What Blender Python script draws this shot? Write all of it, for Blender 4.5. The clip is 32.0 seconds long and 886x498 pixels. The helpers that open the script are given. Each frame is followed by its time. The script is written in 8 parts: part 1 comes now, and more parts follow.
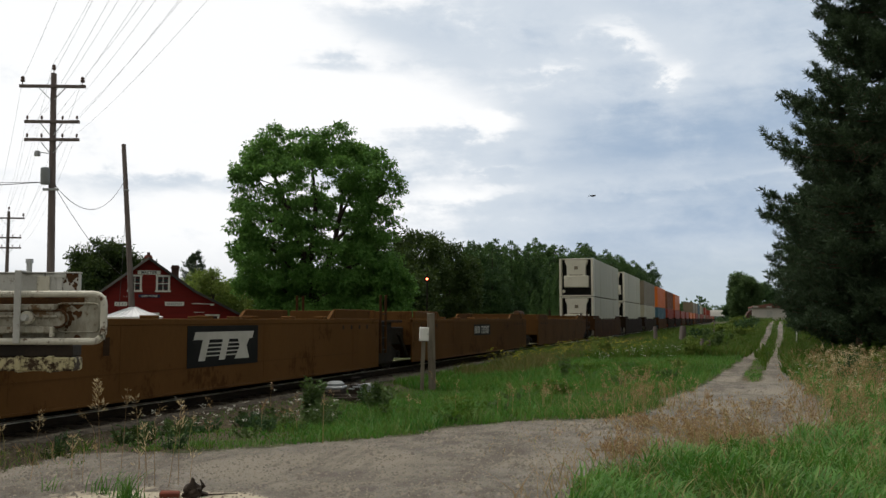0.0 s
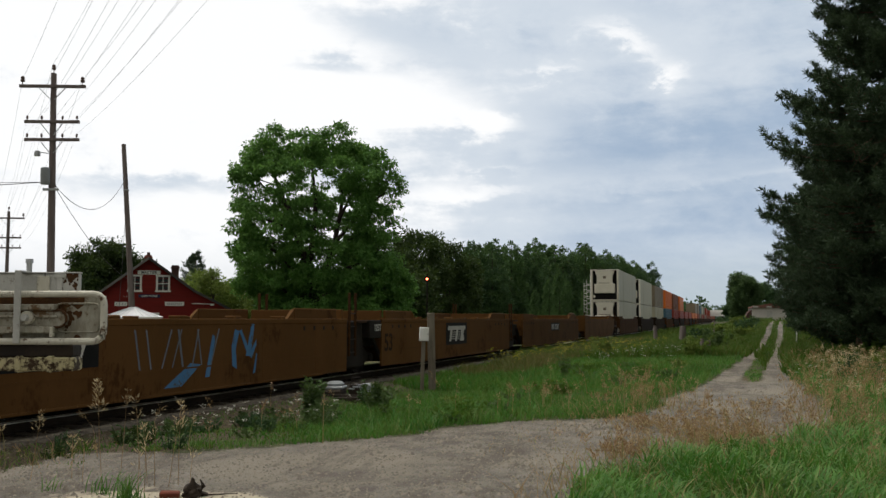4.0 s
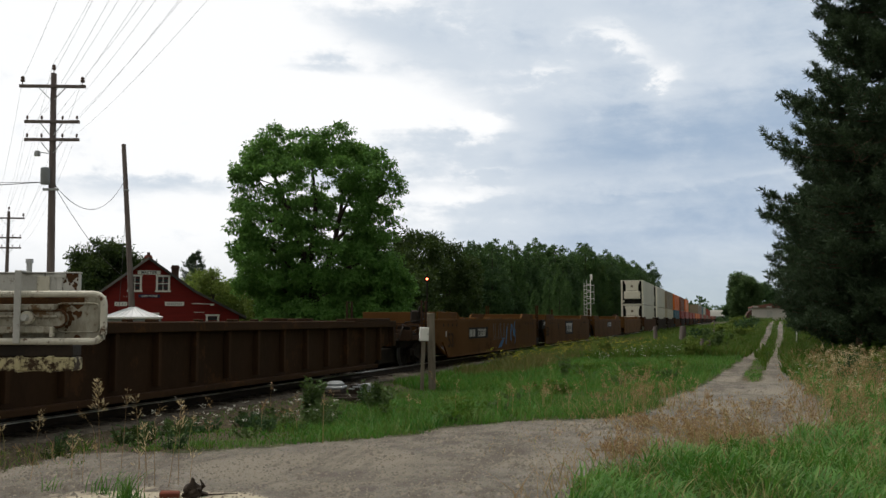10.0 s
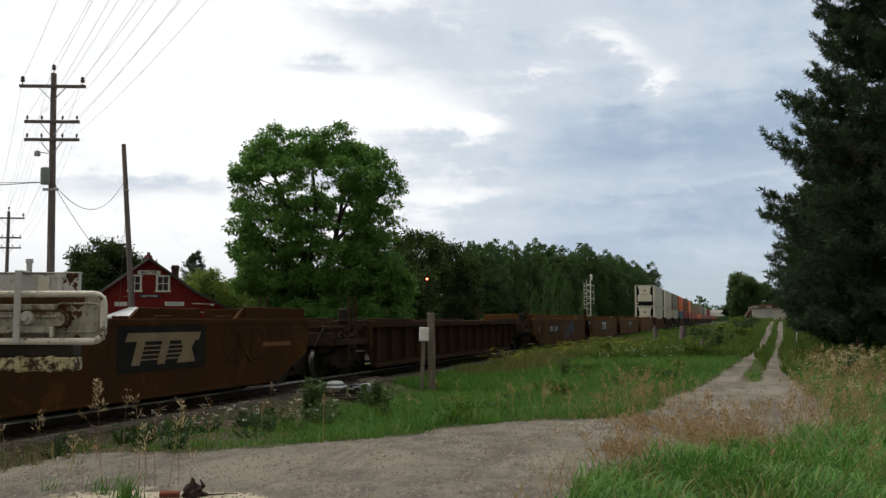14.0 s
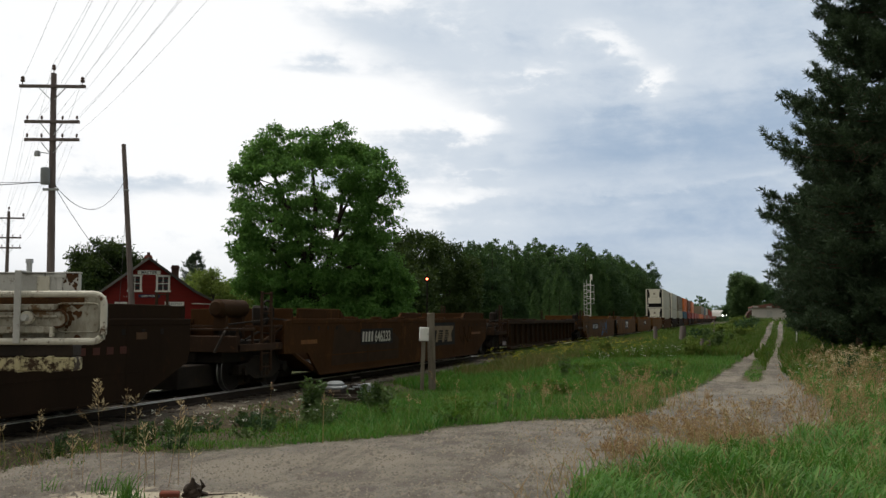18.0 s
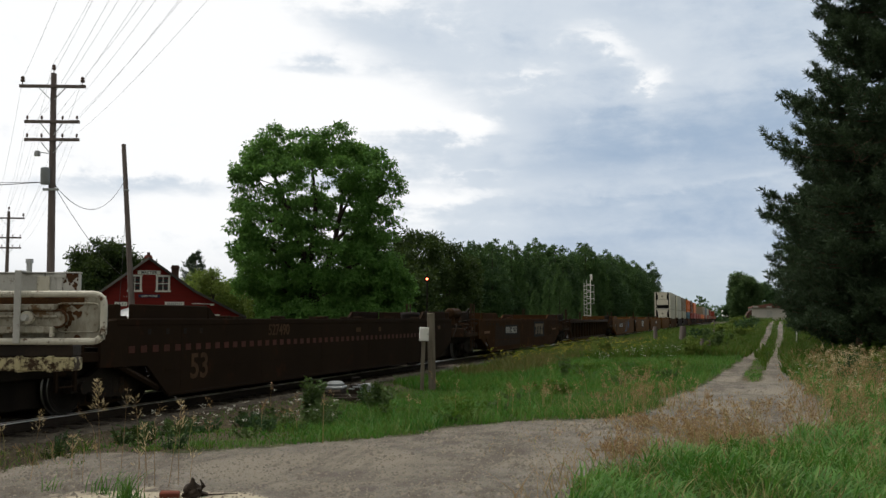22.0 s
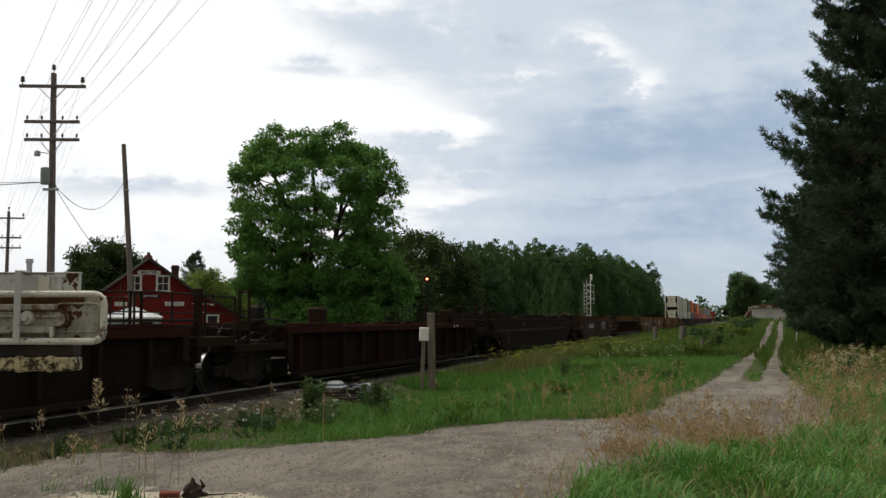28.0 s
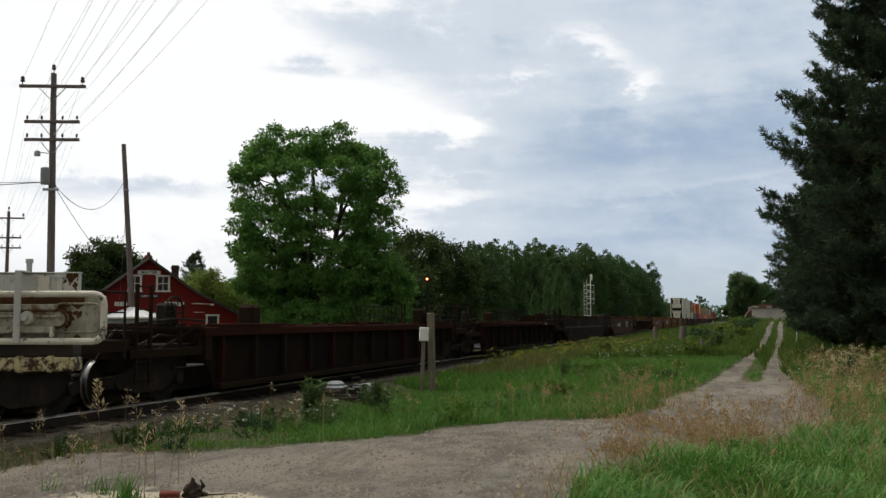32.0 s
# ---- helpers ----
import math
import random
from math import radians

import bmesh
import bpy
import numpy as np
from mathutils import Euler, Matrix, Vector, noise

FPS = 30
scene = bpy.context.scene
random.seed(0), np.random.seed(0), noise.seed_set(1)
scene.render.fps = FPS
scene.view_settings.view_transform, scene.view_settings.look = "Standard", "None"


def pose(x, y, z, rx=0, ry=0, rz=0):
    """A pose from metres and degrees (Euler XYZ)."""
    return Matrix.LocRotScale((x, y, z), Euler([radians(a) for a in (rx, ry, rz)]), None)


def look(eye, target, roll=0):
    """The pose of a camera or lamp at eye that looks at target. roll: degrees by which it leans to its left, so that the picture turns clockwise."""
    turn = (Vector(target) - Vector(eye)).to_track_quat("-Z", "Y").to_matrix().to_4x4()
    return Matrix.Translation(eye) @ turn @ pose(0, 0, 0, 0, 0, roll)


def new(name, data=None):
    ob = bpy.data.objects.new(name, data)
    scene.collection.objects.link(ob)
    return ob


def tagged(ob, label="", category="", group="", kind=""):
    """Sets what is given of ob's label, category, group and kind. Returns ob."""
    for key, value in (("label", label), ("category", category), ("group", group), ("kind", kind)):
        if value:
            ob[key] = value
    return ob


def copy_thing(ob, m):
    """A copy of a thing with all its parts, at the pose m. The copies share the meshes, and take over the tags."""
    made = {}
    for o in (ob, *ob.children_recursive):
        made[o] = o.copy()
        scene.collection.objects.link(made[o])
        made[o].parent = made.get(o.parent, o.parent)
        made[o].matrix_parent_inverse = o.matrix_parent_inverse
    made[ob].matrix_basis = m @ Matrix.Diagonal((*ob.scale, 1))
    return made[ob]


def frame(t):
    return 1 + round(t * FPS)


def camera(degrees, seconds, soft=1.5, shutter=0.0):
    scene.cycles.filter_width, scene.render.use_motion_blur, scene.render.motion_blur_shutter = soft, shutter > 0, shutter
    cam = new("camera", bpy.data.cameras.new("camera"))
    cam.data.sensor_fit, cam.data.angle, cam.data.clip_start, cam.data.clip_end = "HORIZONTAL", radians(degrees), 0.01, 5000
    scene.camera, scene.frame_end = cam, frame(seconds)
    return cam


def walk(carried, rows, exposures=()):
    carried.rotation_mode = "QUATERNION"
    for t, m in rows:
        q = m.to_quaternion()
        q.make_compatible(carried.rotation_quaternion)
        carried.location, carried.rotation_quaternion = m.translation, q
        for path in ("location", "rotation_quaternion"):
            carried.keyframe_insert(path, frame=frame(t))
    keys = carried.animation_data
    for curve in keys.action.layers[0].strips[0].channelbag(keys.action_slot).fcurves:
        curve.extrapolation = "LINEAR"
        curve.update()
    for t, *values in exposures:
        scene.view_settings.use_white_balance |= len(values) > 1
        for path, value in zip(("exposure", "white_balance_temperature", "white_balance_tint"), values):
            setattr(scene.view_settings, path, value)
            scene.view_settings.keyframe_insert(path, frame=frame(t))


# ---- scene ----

# The camera stands still on a tripod 1.55 m above the rail heads; the track runs along +y at x = -11.2.
EYE = (0.0, 0.0, 1.55)
TURN, TILT = 17.41, 4.38
cam = camera(51.65, 32.0, soft=1.45)
walk(cam, [(0.0, pose(*EYE, 90 + TILT, 0, TURN)), (32.0, pose(*EYE, 90 + TILT, 0, TURN))])
TRACK_X = -11.2

# ---- world, sun, exposure ----
SUN_EL, SUN_AZ = 68.0, 75.0          # degrees; the azimuth counts left from +y
world = bpy.data.worlds.new("world")
scene.world = world
world.use_nodes = True
wn, wl = world.node_tree.nodes, world.node_tree.links
sky = wn.new("ShaderNodeTexSky")
sky.sky_type, sky.sun_disc = "NISHITA", False
sky.sun_elevation, sky.sun_rotation = radians(SUN_EL), radians(-SUN_AZ)
sky.air_density, sky.dust_density = 1.0, 4.0
wn["Background"].inputs["Strength"].default_value = 0.085
hsv = wn.new("ShaderNodeHueSaturation")
hsv.inputs["Saturation"].default_value = 0.12      # cloud cover takes most of the blue out
veil = wn.new("ShaderNodeMix")
veil.data_type, veil.blend_type = "RGBA", "MULTIPLY"
veil.inputs[0].default_value, veil.inputs[7].default_value = 1.0, (1.0, 0.97, 0.88, 1)
wl.new(sky.outputs[0], hsv.inputs["Color"])
wl.new(hsv.outputs[0], veil.inputs[6])
wl.new(veil.outputs[2], wn["Background"].inputs["Color"])
sun = new("sun", bpy.data.lights.new("sun", "SUN"))
sun.data.energy, sun.data.angle, sun.data.color = 0.75, radians(24), (1.0, 0.95, 0.87)
sun.matrix_world = look((0, 0, 0), (math.sin(radians(SUN_AZ)) * math.cos(radians(SUN_EL)),
                                    -math.cos(radians(SUN_AZ)) * math.cos(radians(SUN_EL)), -math.sin(radians(SUN_EL))))
scene.view_settings.exposure = 0.82


# ---- materials ----
class Nodes:
    """Short hand for building a node tree."""

    def __init__(self, name):
        self.m = bpy.data.materials.new(name)
        self.m.use_nodes = True
        self.t = self.m.node_tree
        self.bsdf = self.t.nodes["Principled BSDF"]

    def put(self, node, **inputs):
        n = self.t.nodes.new("ShaderNode" + node)
        for k, v in inputs.items():
            self.set(n, k, v)
        return n

    def set(self, n, key, v):
        key = key.replace("_", " ") if key.replace("_", " ") in n.inputs else key
        if isinstance(key, str) and key.startswith("in"):
            key = int(key[2:])
        if hasattr(v, "is_linked"):
            self.t.links.new(v, n.inputs[key])
        else:
            n.inputs[key].default_value = v

    def math(self, op, a, b=0.0, clamp=False):
        n = self.put("Math", in0=a, in1=b)
        n.operation, n.use_clamp = op, clamp
        return n.outputs[0]

    def mix(self, f, a, b):
        n = self.t.nodes.new("ShaderNodeMix")
        n.data_type = "RGBA"
        for i, v in ((0, f), (6, a), (7, b)):
            if hasattr(v, "is_linked"):
                self.t.links.new(v, n.inputs[i])
            else:
                n.inputs[i].default_value = (*v, 1) if isinstance(v, tuple) and len(v) == 3 else v
        return n.outputs[2]

    def ramp(self, f, lo, hi):
        n = self.put("MapRange", in0=f, in1=lo, in2=hi)
        n.interpolation_type = "SMOOTHSTEP"
        return n.outputs[0]

    def noise(self, vec, scale, detail=4.0, rough=0.55):
        return self.put("TexNoise", Vector=vec, Scale=scale, Detail=detail, Roughness=rough).outputs["Fac"]

    def coords(self, kind="Object", stretch=(1, 1, 1)):
        c = self.put("TexCoord").outputs[kind]
        return self.put("Mapping", Vector=c, Scale=stretch).outputs[0]


def mat(name, c1, c2, rough=0.8, metal=0.0, scale=2.0, fine=30.0, bump=0.3, c3=None, amount=0.5, c3scale=2.0,
        stretch=(1, 1, 1), spread=0.0, gloss=0.22):
    """A weathered surface: c1 and c2 mixed by a broad and a fine noise, c3 in patches, relief from the fine noise."""
    n = Nodes(name)
    v = n.coords("Object", stretch)
    broad, grain = n.noise(v, scale), n.noise(v, fine, 6.0, 0.65)
    f = n.ramp(n.math("ADD", n.math("MULTIPLY", broad, 0.65), n.math("MULTIPLY", grain, 0.35)), 0.36, 0.64)
    col = n.mix(f, c1, c2)
    if c3:
        v3 = n.coords("Object")
        patch = n.math("ADD", n.math("MULTIPLY", n.noise(v3, c3scale, 6.0, 0.7), 0.75), n.math("MULTIPLY", grain, 0.25))
        col = n.mix(n.ramp(patch, 0.62 - 0.2 * amount, 0.70 - 0.2 * amount), col, c3)
    if spread:
        r = n.put("ObjectInfo").outputs["Random"]
        h = n.put("HueSaturation", Color=col)
        n.set(h, "Value", n.math("ADD", n.math("MULTIPLY", r, 2 * spread), 1 - spread))
        col = h.outputs[0]
    n.set(n.bsdf, "Base Color", col)
    n.set(n.bsdf, "Roughness", n.math("ADD", n.math("MULTIPLY", grain, 0.2), rough - 0.1))
    n.set(n.bsdf, "Metallic", metal)
    n.set(n.bsdf, "Specular IOR Level", gloss)
    if bump:
        b = n.put("Bump", Height=grain, Strength=bump, Distance=0.01)
        n.set(n.bsdf, "Normal", b.outputs[0])
    return n.m


def leaf_mat(name, c1, c2, through_light=0.35, young=0.12):
    """Foliage: every clump differs a little, and light passes through the leaves."""
    n = Nodes(name)
    r = n.put("NewGeometry").outputs["Random Per Island"]
    broad = n.noise(n.coords("Object"), 0.45)
    f = n.math("ADD", n.math("MULTIPLY", r, 0.6), n.math("MULTIPLY", n.ramp(broad, 0.35, 0.65), 0.4))
    col = n.mix(f, c1, c2)
    n.set(n.bsdf, "Base Color", col)
    n.set(n.bsdf, "Roughness", 0.6)
    n.set(n.bsdf, "Specular IOR Level", 0.14)
    tr = n.put("BsdfTranslucent", Color=n.mix(young, col, (0.35, 0.5, 0.05)))
    mx = n.put("MixShader", in0=through_light, in1=n.bsdf.outputs[0], in2=tr.outputs[0])
    n.t.links.new(mx.outputs[0], n.t.nodes["Material Output"].inputs["Surface"])
    return n.m


def glow_mat(name, color, strength):
    n = Nodes(name)
    n.set(n.bsdf, "Base Color", (*color, 1))
    n.set(n.bsdf, "Emission Color", (*color, 1))
    n.set(n.bsdf, "Emission Strength", strength)
    return n.m


def glass_mat(name):
    n = Nodes(name)
    n.set(n.bsdf, "Base Color", (0.03, 0.035, 0.04, 1))
    n.set(n.bsdf, "Roughness", n.math("MULTIPLY", n.noise(n.coords(), 3.0), 0.15))
    n.set(n.bsdf, "Specular IOR Level", 0.25)
    return n.m


M_BROWN = mat("brown car paint", (0.092, 0.0445, 0.0145), (0.116, 0.056, 0.019), 0.65, 0, 0.5, 14, 0.15, (0.063, 0.028, 0.0091), 0.4, 0.9, (1, 1, 0.35), 0.08, gloss=0.025)
M_BROWN_RIB = mat("dull brown car paint", (0.063, 0.0294, 0.0119), (0.0434, 0.0217, 0.0098), 0.75, 0, 0.6, 14, 0.2, (0.0868, 0.0392, 0.014), 0.35, 1.2, (1, 1, 0.4), 0.08, gloss=0.025)
M_OXIDE = mat("dark oxide car paint", (0.019, 0.0125, 0.0085), (0.026, 0.0165, 0.0105), 0.75, 0, 0.6, 16, 0.2, (0.03584, 0.01736, 0.01008), 0.3, 1.4, (1, 1, 0.4), 0.1, gloss=0.025)
# darker copy of the umber paint: shade behind the ribs is in the colour
M_SHADED_SHEET = mat("brown sheet with recess shade", (0.0364, 0.0203, 0.0105), (0.0266, 0.0154, 0.0084), 0.8, 0, 0.6, 14, 0.2, (0.056, 0.028, 0.0126), 0.35, 1.2, (1, 1, 0.4), 0.08, gloss=0.07)
M_DARKRED = mat("faded dark red paint", (0.04032, 0.014, 0.00896), (0.02912, 0.0112, 0.00784), 0.75, 0, 0.8, 16, 0.2, (0.0336, 0.01568, 0.0112), 0.4, gloss=0.025)
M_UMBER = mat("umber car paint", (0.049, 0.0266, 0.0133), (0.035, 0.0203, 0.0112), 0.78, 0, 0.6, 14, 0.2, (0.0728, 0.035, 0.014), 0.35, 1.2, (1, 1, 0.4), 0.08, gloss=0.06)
# side sheets of the handrailed cars, darker than their ribs
M_BLACKSHEET = mat("near-black car sheet", (0.011, 0.008, 0.0065), (0.016, 0.0115, 0.009), 0.8, 0, 0.6, 16, 0.2, (0.024, 0.014, 0.009), 0.3, 1.4, (1, 1, 0.4), 0.1, gloss=0.03)
M_ENDS = mat("sooty brown end paint", (0.052, 0.031, 0.02), (0.034, 0.021, 0.014), 0.8, 0, 1.2, 20, 0.3, (0.08, 0.042, 0.02), 0.35, 3.0, gloss=0.05)
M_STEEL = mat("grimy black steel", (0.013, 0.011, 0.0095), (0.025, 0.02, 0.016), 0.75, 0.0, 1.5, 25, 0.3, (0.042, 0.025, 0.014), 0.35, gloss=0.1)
M_WHEEL = mat("worn wheel steel", (0.011, 0.0095, 0.0085), (0.02, 0.017, 0.0145), 0.65, 0.0, 3, 30, 0.2, gloss=0.1)
M_TREAD = mat("bright wheel tread", (0.24, 0.24, 0.24), (0.16, 0.16, 0.16), 0.42, 1.0, 3, 30, 0.05)
M_RAIL = mat("rusty rail steel", (0.03, 0.022, 0.016), (0.018, 0.0135, 0.01), 0.7, 0.0, 4, 40, 0.3)
M_RAILTOP = mat("polished rail head", (0.8, 0.78, 0.75), (0.6, 0.58, 0.54), 0.38, 0.75, 1.5, 40, 0.05, (0.2, 0.17, 0.14), 0.2, 1.1)
M_TIE = mat("weathered tie wood", (0.05, 0.038, 0.028), (0.026, 0.02, 0.015), 0.9, 0, 3, 40, 0.5, (0.16, 0.14, 0.12), 0.3, 3, (1, 6, 1), 0.25)
M_BALLAST = mat("grey ballast stone", (0.055, 0.046, 0.034), (0.15, 0.128, 0.096), 0.9, 0, 6, 60, 0.6, (0.04, 0.032, 0.022), 0.45, 1.2)
M_LIGHTPAINT = mat("pale sign paint", (0.52, 0.5, 0.45), (0.42, 0.4, 0.35), 0.6, 0, 2, 40, 0.1)
M_BUFF = mat("buff logo paint", (0.19, 0.135, 0.08), (0.25, 0.19, 0.115), 0.65, 0, 2, 40, 0.1)
M_BLACK = mat("black panel paint", (0.012, 0.012, 0.012), (0.02, 0.019, 0.018), 0.6, 0, 2, 30, 0.1, gloss=0.05)
M_DIMPAINT = mat("faded stencil paint", (0.07, 0.042, 0.025), (0.1, 0.06, 0.036), 0.75, 0, 2, 30, 0.1, gloss=0.05)
M_AMBER = mat("faded amber reflector tape", (0.085, 0.025, 0.016), (0.06, 0.02, 0.013), 0.6, 0, 4, 40, 0.1)
M_TAPE = mat("faded orange reflector tape", (0.2, 0.08, 0.02), (0.13, 0.055, 0.018), 0.6, 0, 4, 40, 0.1)
M_BLUESPRAY = mat("blue spray paint", (0.06, 0.16, 0.30), (0.09, 0.2, 0.34), 0.7, 0, 1.5, 20, 0.0, (0.09, 0.07, 0.045), 0.35, 2.5, gloss=0.05)
M_BLUETAG = mat("pale blue spray paint", (0.11, 0.13, 0.15), (0.16, 0.18, 0.2), 0.7, 0, 3, 30, 0.0)
M_DARKTAG = mat("dark spray paint", (0.03, 0.018, 0.01), (0.042, 0.024, 0.013), 0.7, 0, 3, 30, 0.0, gloss=0.05)
M_WHITEBOX = mat("white container paint", (0.36, 0.345, 0.25), (0.42, 0.4, 0.3), 0.55, 0, 0.5, 20, 0.05, (0.33, 0.3, 0.24), 0.25, 0.8, (1, 1, 0.3))
M_TAUPE = mat("taupe container paint", (0.18, 0.15, 0.105), (0.22, 0.185, 0.13), 0.6, 0, 0.5, 20, 0.1)
M_ORANGE = mat("orange container paint", (0.62, 0.15, 0.02), (0.54, 0.13, 0.02), 0.55, 0, 0.5, 20, 0.05)
M_REDBOX = mat("red container paint", (0.22, 0.035, 0.02), (0.28, 0.05, 0.03), 0.6, 0, 0.5, 20, 0.05)
M_BROWNBOX = mat("brown container paint", (0.16, 0.06, 0.03), (0.2, 0.08, 0.04), 0.6, 0, 0.5, 20, 0.05)
M_TEAL = mat("teal container paint", (0.04, 0.1, 0.13), (0.05, 0.12, 0.16), 0.6, 0, 0.5, 20, 0.05)
M_REEFER = mat("cream machine housing", (0.74, 0.71, 0.6), (0.68, 0.64, 0.53), 0.5, 0, 1.5, 20, 0.05, (0.45, 0.38, 0.28), 0.2, 2.5)


# ---- mesh helpers ----
class Shape:
    """Collects the faces of one mesh."""

    def __init__(self):
        self.v, self.f = [], []

    def add(self, verts, faces):
        k = len(self.v)
        self.v += [tuple(p) for p in verts]
        self.f += [tuple(k + i for i in f) for f in faces]
        return self

    def box(self, x0, x1, y0, y1, z0, z1, c=0.0, m=None):
        """A box with chamfered edges."""
        if c <= 0:
            pts = [(x, y, z) for x in (x0, x1) for y in (y0, y1) for z in (z0, z1)]
            fs = [(0, 1, 3, 2), (4, 6, 7, 5), (0, 4, 5, 1), (2, 3, 7, 6), (0, 2, 6, 4), (1, 5, 7, 3)]
        else:
            c = min(c, (x1 - x0) / 3, (y1 - y0) / 3, (z1 - z0) / 3)
            lo, hi, pts, at = (x0, y0, z0), (x1, y1, z1), [], {}
            for s in [(a, b, d) for a in (0, 1) for b in (0, 1) for d in (0, 1)]:
                for ax in range(3):
                    p = [(hi[i] - (0 if i == ax else c)) if s[i] else (lo[i] + (0 if i == ax else c)) for i in range(3)]
                    at[s, ax] = len(pts)
                    pts.append(tuple(p))
            fs = []
            for ax in range(3):
                u, w = [i for i in range(3) if i != ax]
                for side in (0, 1):
                    ring = []
                    for a, b in ((0, 0), (1, 0), (1, 1), (0, 1)):
                        s = [0, 0, 0]
                        s[ax], s[u], s[w] = side, a, b
                        ring.append(at[tuple(s), ax])
                    fs.append(ring if (side == 1) == (ax != 1) else ring[::-1])
            for ax in range(3):
                u, w = [i for i in range(3) if i != ax]
                for a in (0, 1):
                    for b in (0, 1):
                        s0, s1 = [0, 0, 0], [0, 0, 0]
                        s0[u] = s1[u] = a
                        s0[w] = s1[w] = b
                        s1[ax] = 1
                        fs.append((at[tuple(s0), u], at[tuple(s1), u], at[tuple(s1), w], at[tuple(s0), w]))
            for s in [(a, b, d) for a in (0, 1) for b in (0, 1) for d in (0, 1)]:
                fs.append((at[s, 0], at[s, 1], at[s, 2]))
        if m is not None:
            pts = [m @ Vector(p) for p in pts]
        return self.add(pts, fs)

    def tube(self, pts, r, n=8, caps=True):
        """A round bar along points; r is one radius or one for each point."""
        pts = [Vector(p) for p in pts]
        rs = r if isinstance(r, (list, tuple)) else [r] * len(pts)
        vs, fs = [], []
        for i, p in enumerate(pts):
            d = (pts[min(i + 1, len(pts) - 1)] - pts[max(i - 1, 0)]).normalized()
            a = d.cross(Vector((0, 0, 1)) if abs(d.z) < 0.9 else Vector((1, 0, 0))).normalized()
            b = d.cross(a)
            for k in range(n):
                t = 2 * math.pi * k / n
                vs.append(p + rs[i] * (math.cos(t) * a + math.sin(t) * b))
        for i in range(len(pts) - 1):
            for k in range(n):
                k2 = (k + 1) % n
                fs.append((i * n + k, i * n + k2, (i + 1) * n + k2, (i + 1) * n + k))
        if caps:
            fs += [tuple(range(n))[::-1], tuple((len(pts) - 1) * n + k for k in range(n))]
        return self.add(vs, fs)

    def slab(self, outline, axis, a, b):
        """An outline (pairs in the two other axes) drawn out along an axis from a to b."""
        def p(u, w, h):
            return ((h, u, w), (u, h, w), (u, w, h))[axis]
        n = len(outline)
        vs = [p(u, w, a) for u, w in outline] + [p(u, w, b) for u, w in outline]
        fs = [tuple(range(n)), tuple(range(2 * n - 1, n - 1, -1))]
        fs += [(i, i + n, (i + 1) % n + n, (i + 1) % n) for i in range(n)]
        return self.add(vs, fs)

    def lathe(self, profile, n=16, at=(0, 0, 0), axis=2):
        """Profile of (radius, height) turned about an axis."""
        vs, fs = [], []
        for r, h in profile:
            for k in range(n):
                t = 2 * math.pi * k / n
                u, w = r * math.cos(t), r * math.sin(t)
                q = ((h, u, w), (u, h, w), (u, w, h))[axis]
                vs.append((q[0] + at[0], q[1] + at[1], q[2] + at[2]))
        for i in range(len(profile) - 1):
            for k in range(n):
                k2 = (k + 1) % n
                fs.append((i * n + k, i * n + k2, (i + 1) * n + k2, (i + 1) * n + k))
        return self.add(vs, fs)

    def mesh(self, name, material, smooth=False):
        me = bpy.data.meshes.new(name)
        me.from_pydata(self.v, [], self.f)
        if not isinstance(material, (list, tuple)):
            material = [material]
        for m in material:
            me.materials.append(m)
        bm = bmesh.new()
        bm.from_mesh(me)
        bmesh.ops.recalc_face_normals(bm, faces=bm.faces)
        bm.to_mesh(me)
        bm.free()
        if smooth:
            me.shade_smooth()
            me.set_sharp_from_angle(angle=radians(35))
        me.update()
        return me


def part(name, shape, material, parent=None, label="", smooth=False):
    """Links a shape as one mesh object under a thing or a part."""
    ob = new(name, shape if isinstance(shape, bpy.types.Mesh) else shape.mesh(name, material, smooth))
    ob.parent = parent
    return tagged(ob, label)


def thing(name, label, category, m=None, group="", kind=""):
    ob = new(name)
    ob.empty_display_size = 0.1
    if m is not None:
        ob.matrix_basis = m
    return tagged(ob, label, category, group, kind)


def lettering(text, size, material, m, parent, name="lettering", label=""):
    """Flat painted letters as a mesh, 3 mm proud."""
    cu = bpy.data.curves.new("letters", "FONT")
    cu.body, cu.size, cu.extrude, cu.align_x, cu.offset = text, size, 0.003, "CENTER", 0.018 * size
    ob = bpy.data.objects.new("letters", cu)
    scene.collection.objects.link(ob)
    bpy.context.view_layer.update()
    me = bpy.data.meshes.new_from_object(ob.evaluated_get(bpy.context.evaluated_depsgraph_get()))
    bpy.data.objects.remove(ob)
    me.transform(m)
    me.materials.clear()
    me.materials.append(material)
    out = new(name, me)
    out.parent = parent
    return tagged(out, label)


def raw_mesh(name, verts, faces, material):
    """A large mesh from numpy arrays; faces all have the same number of corners."""
    me = bpy.data.meshes.new(name)
    nv, (nf, k) = len(verts), faces.shape
    me.vertices.add(nv)
    me.vertices.foreach_set("co", np.asarray(verts, np.float32).ravel())
    me.loops.add(nf * k)
    me.loops.foreach_set("vertex_index", faces.astype(np.int32).ravel())
    me.polygons.add(nf)
    me.polygons.foreach_set("loop_start", np.arange(0, nf * k, k, dtype=np.int32))
    me.polygons.foreach_set("loop_total", np.full(nf, k, np.int32))
    me.materials.append(material)
    me.update(calc_edges=True)
    me.validate()
    return me


RNG = np.random.default_rng(7)
MOVERS = []        # things that ride on the track with the train


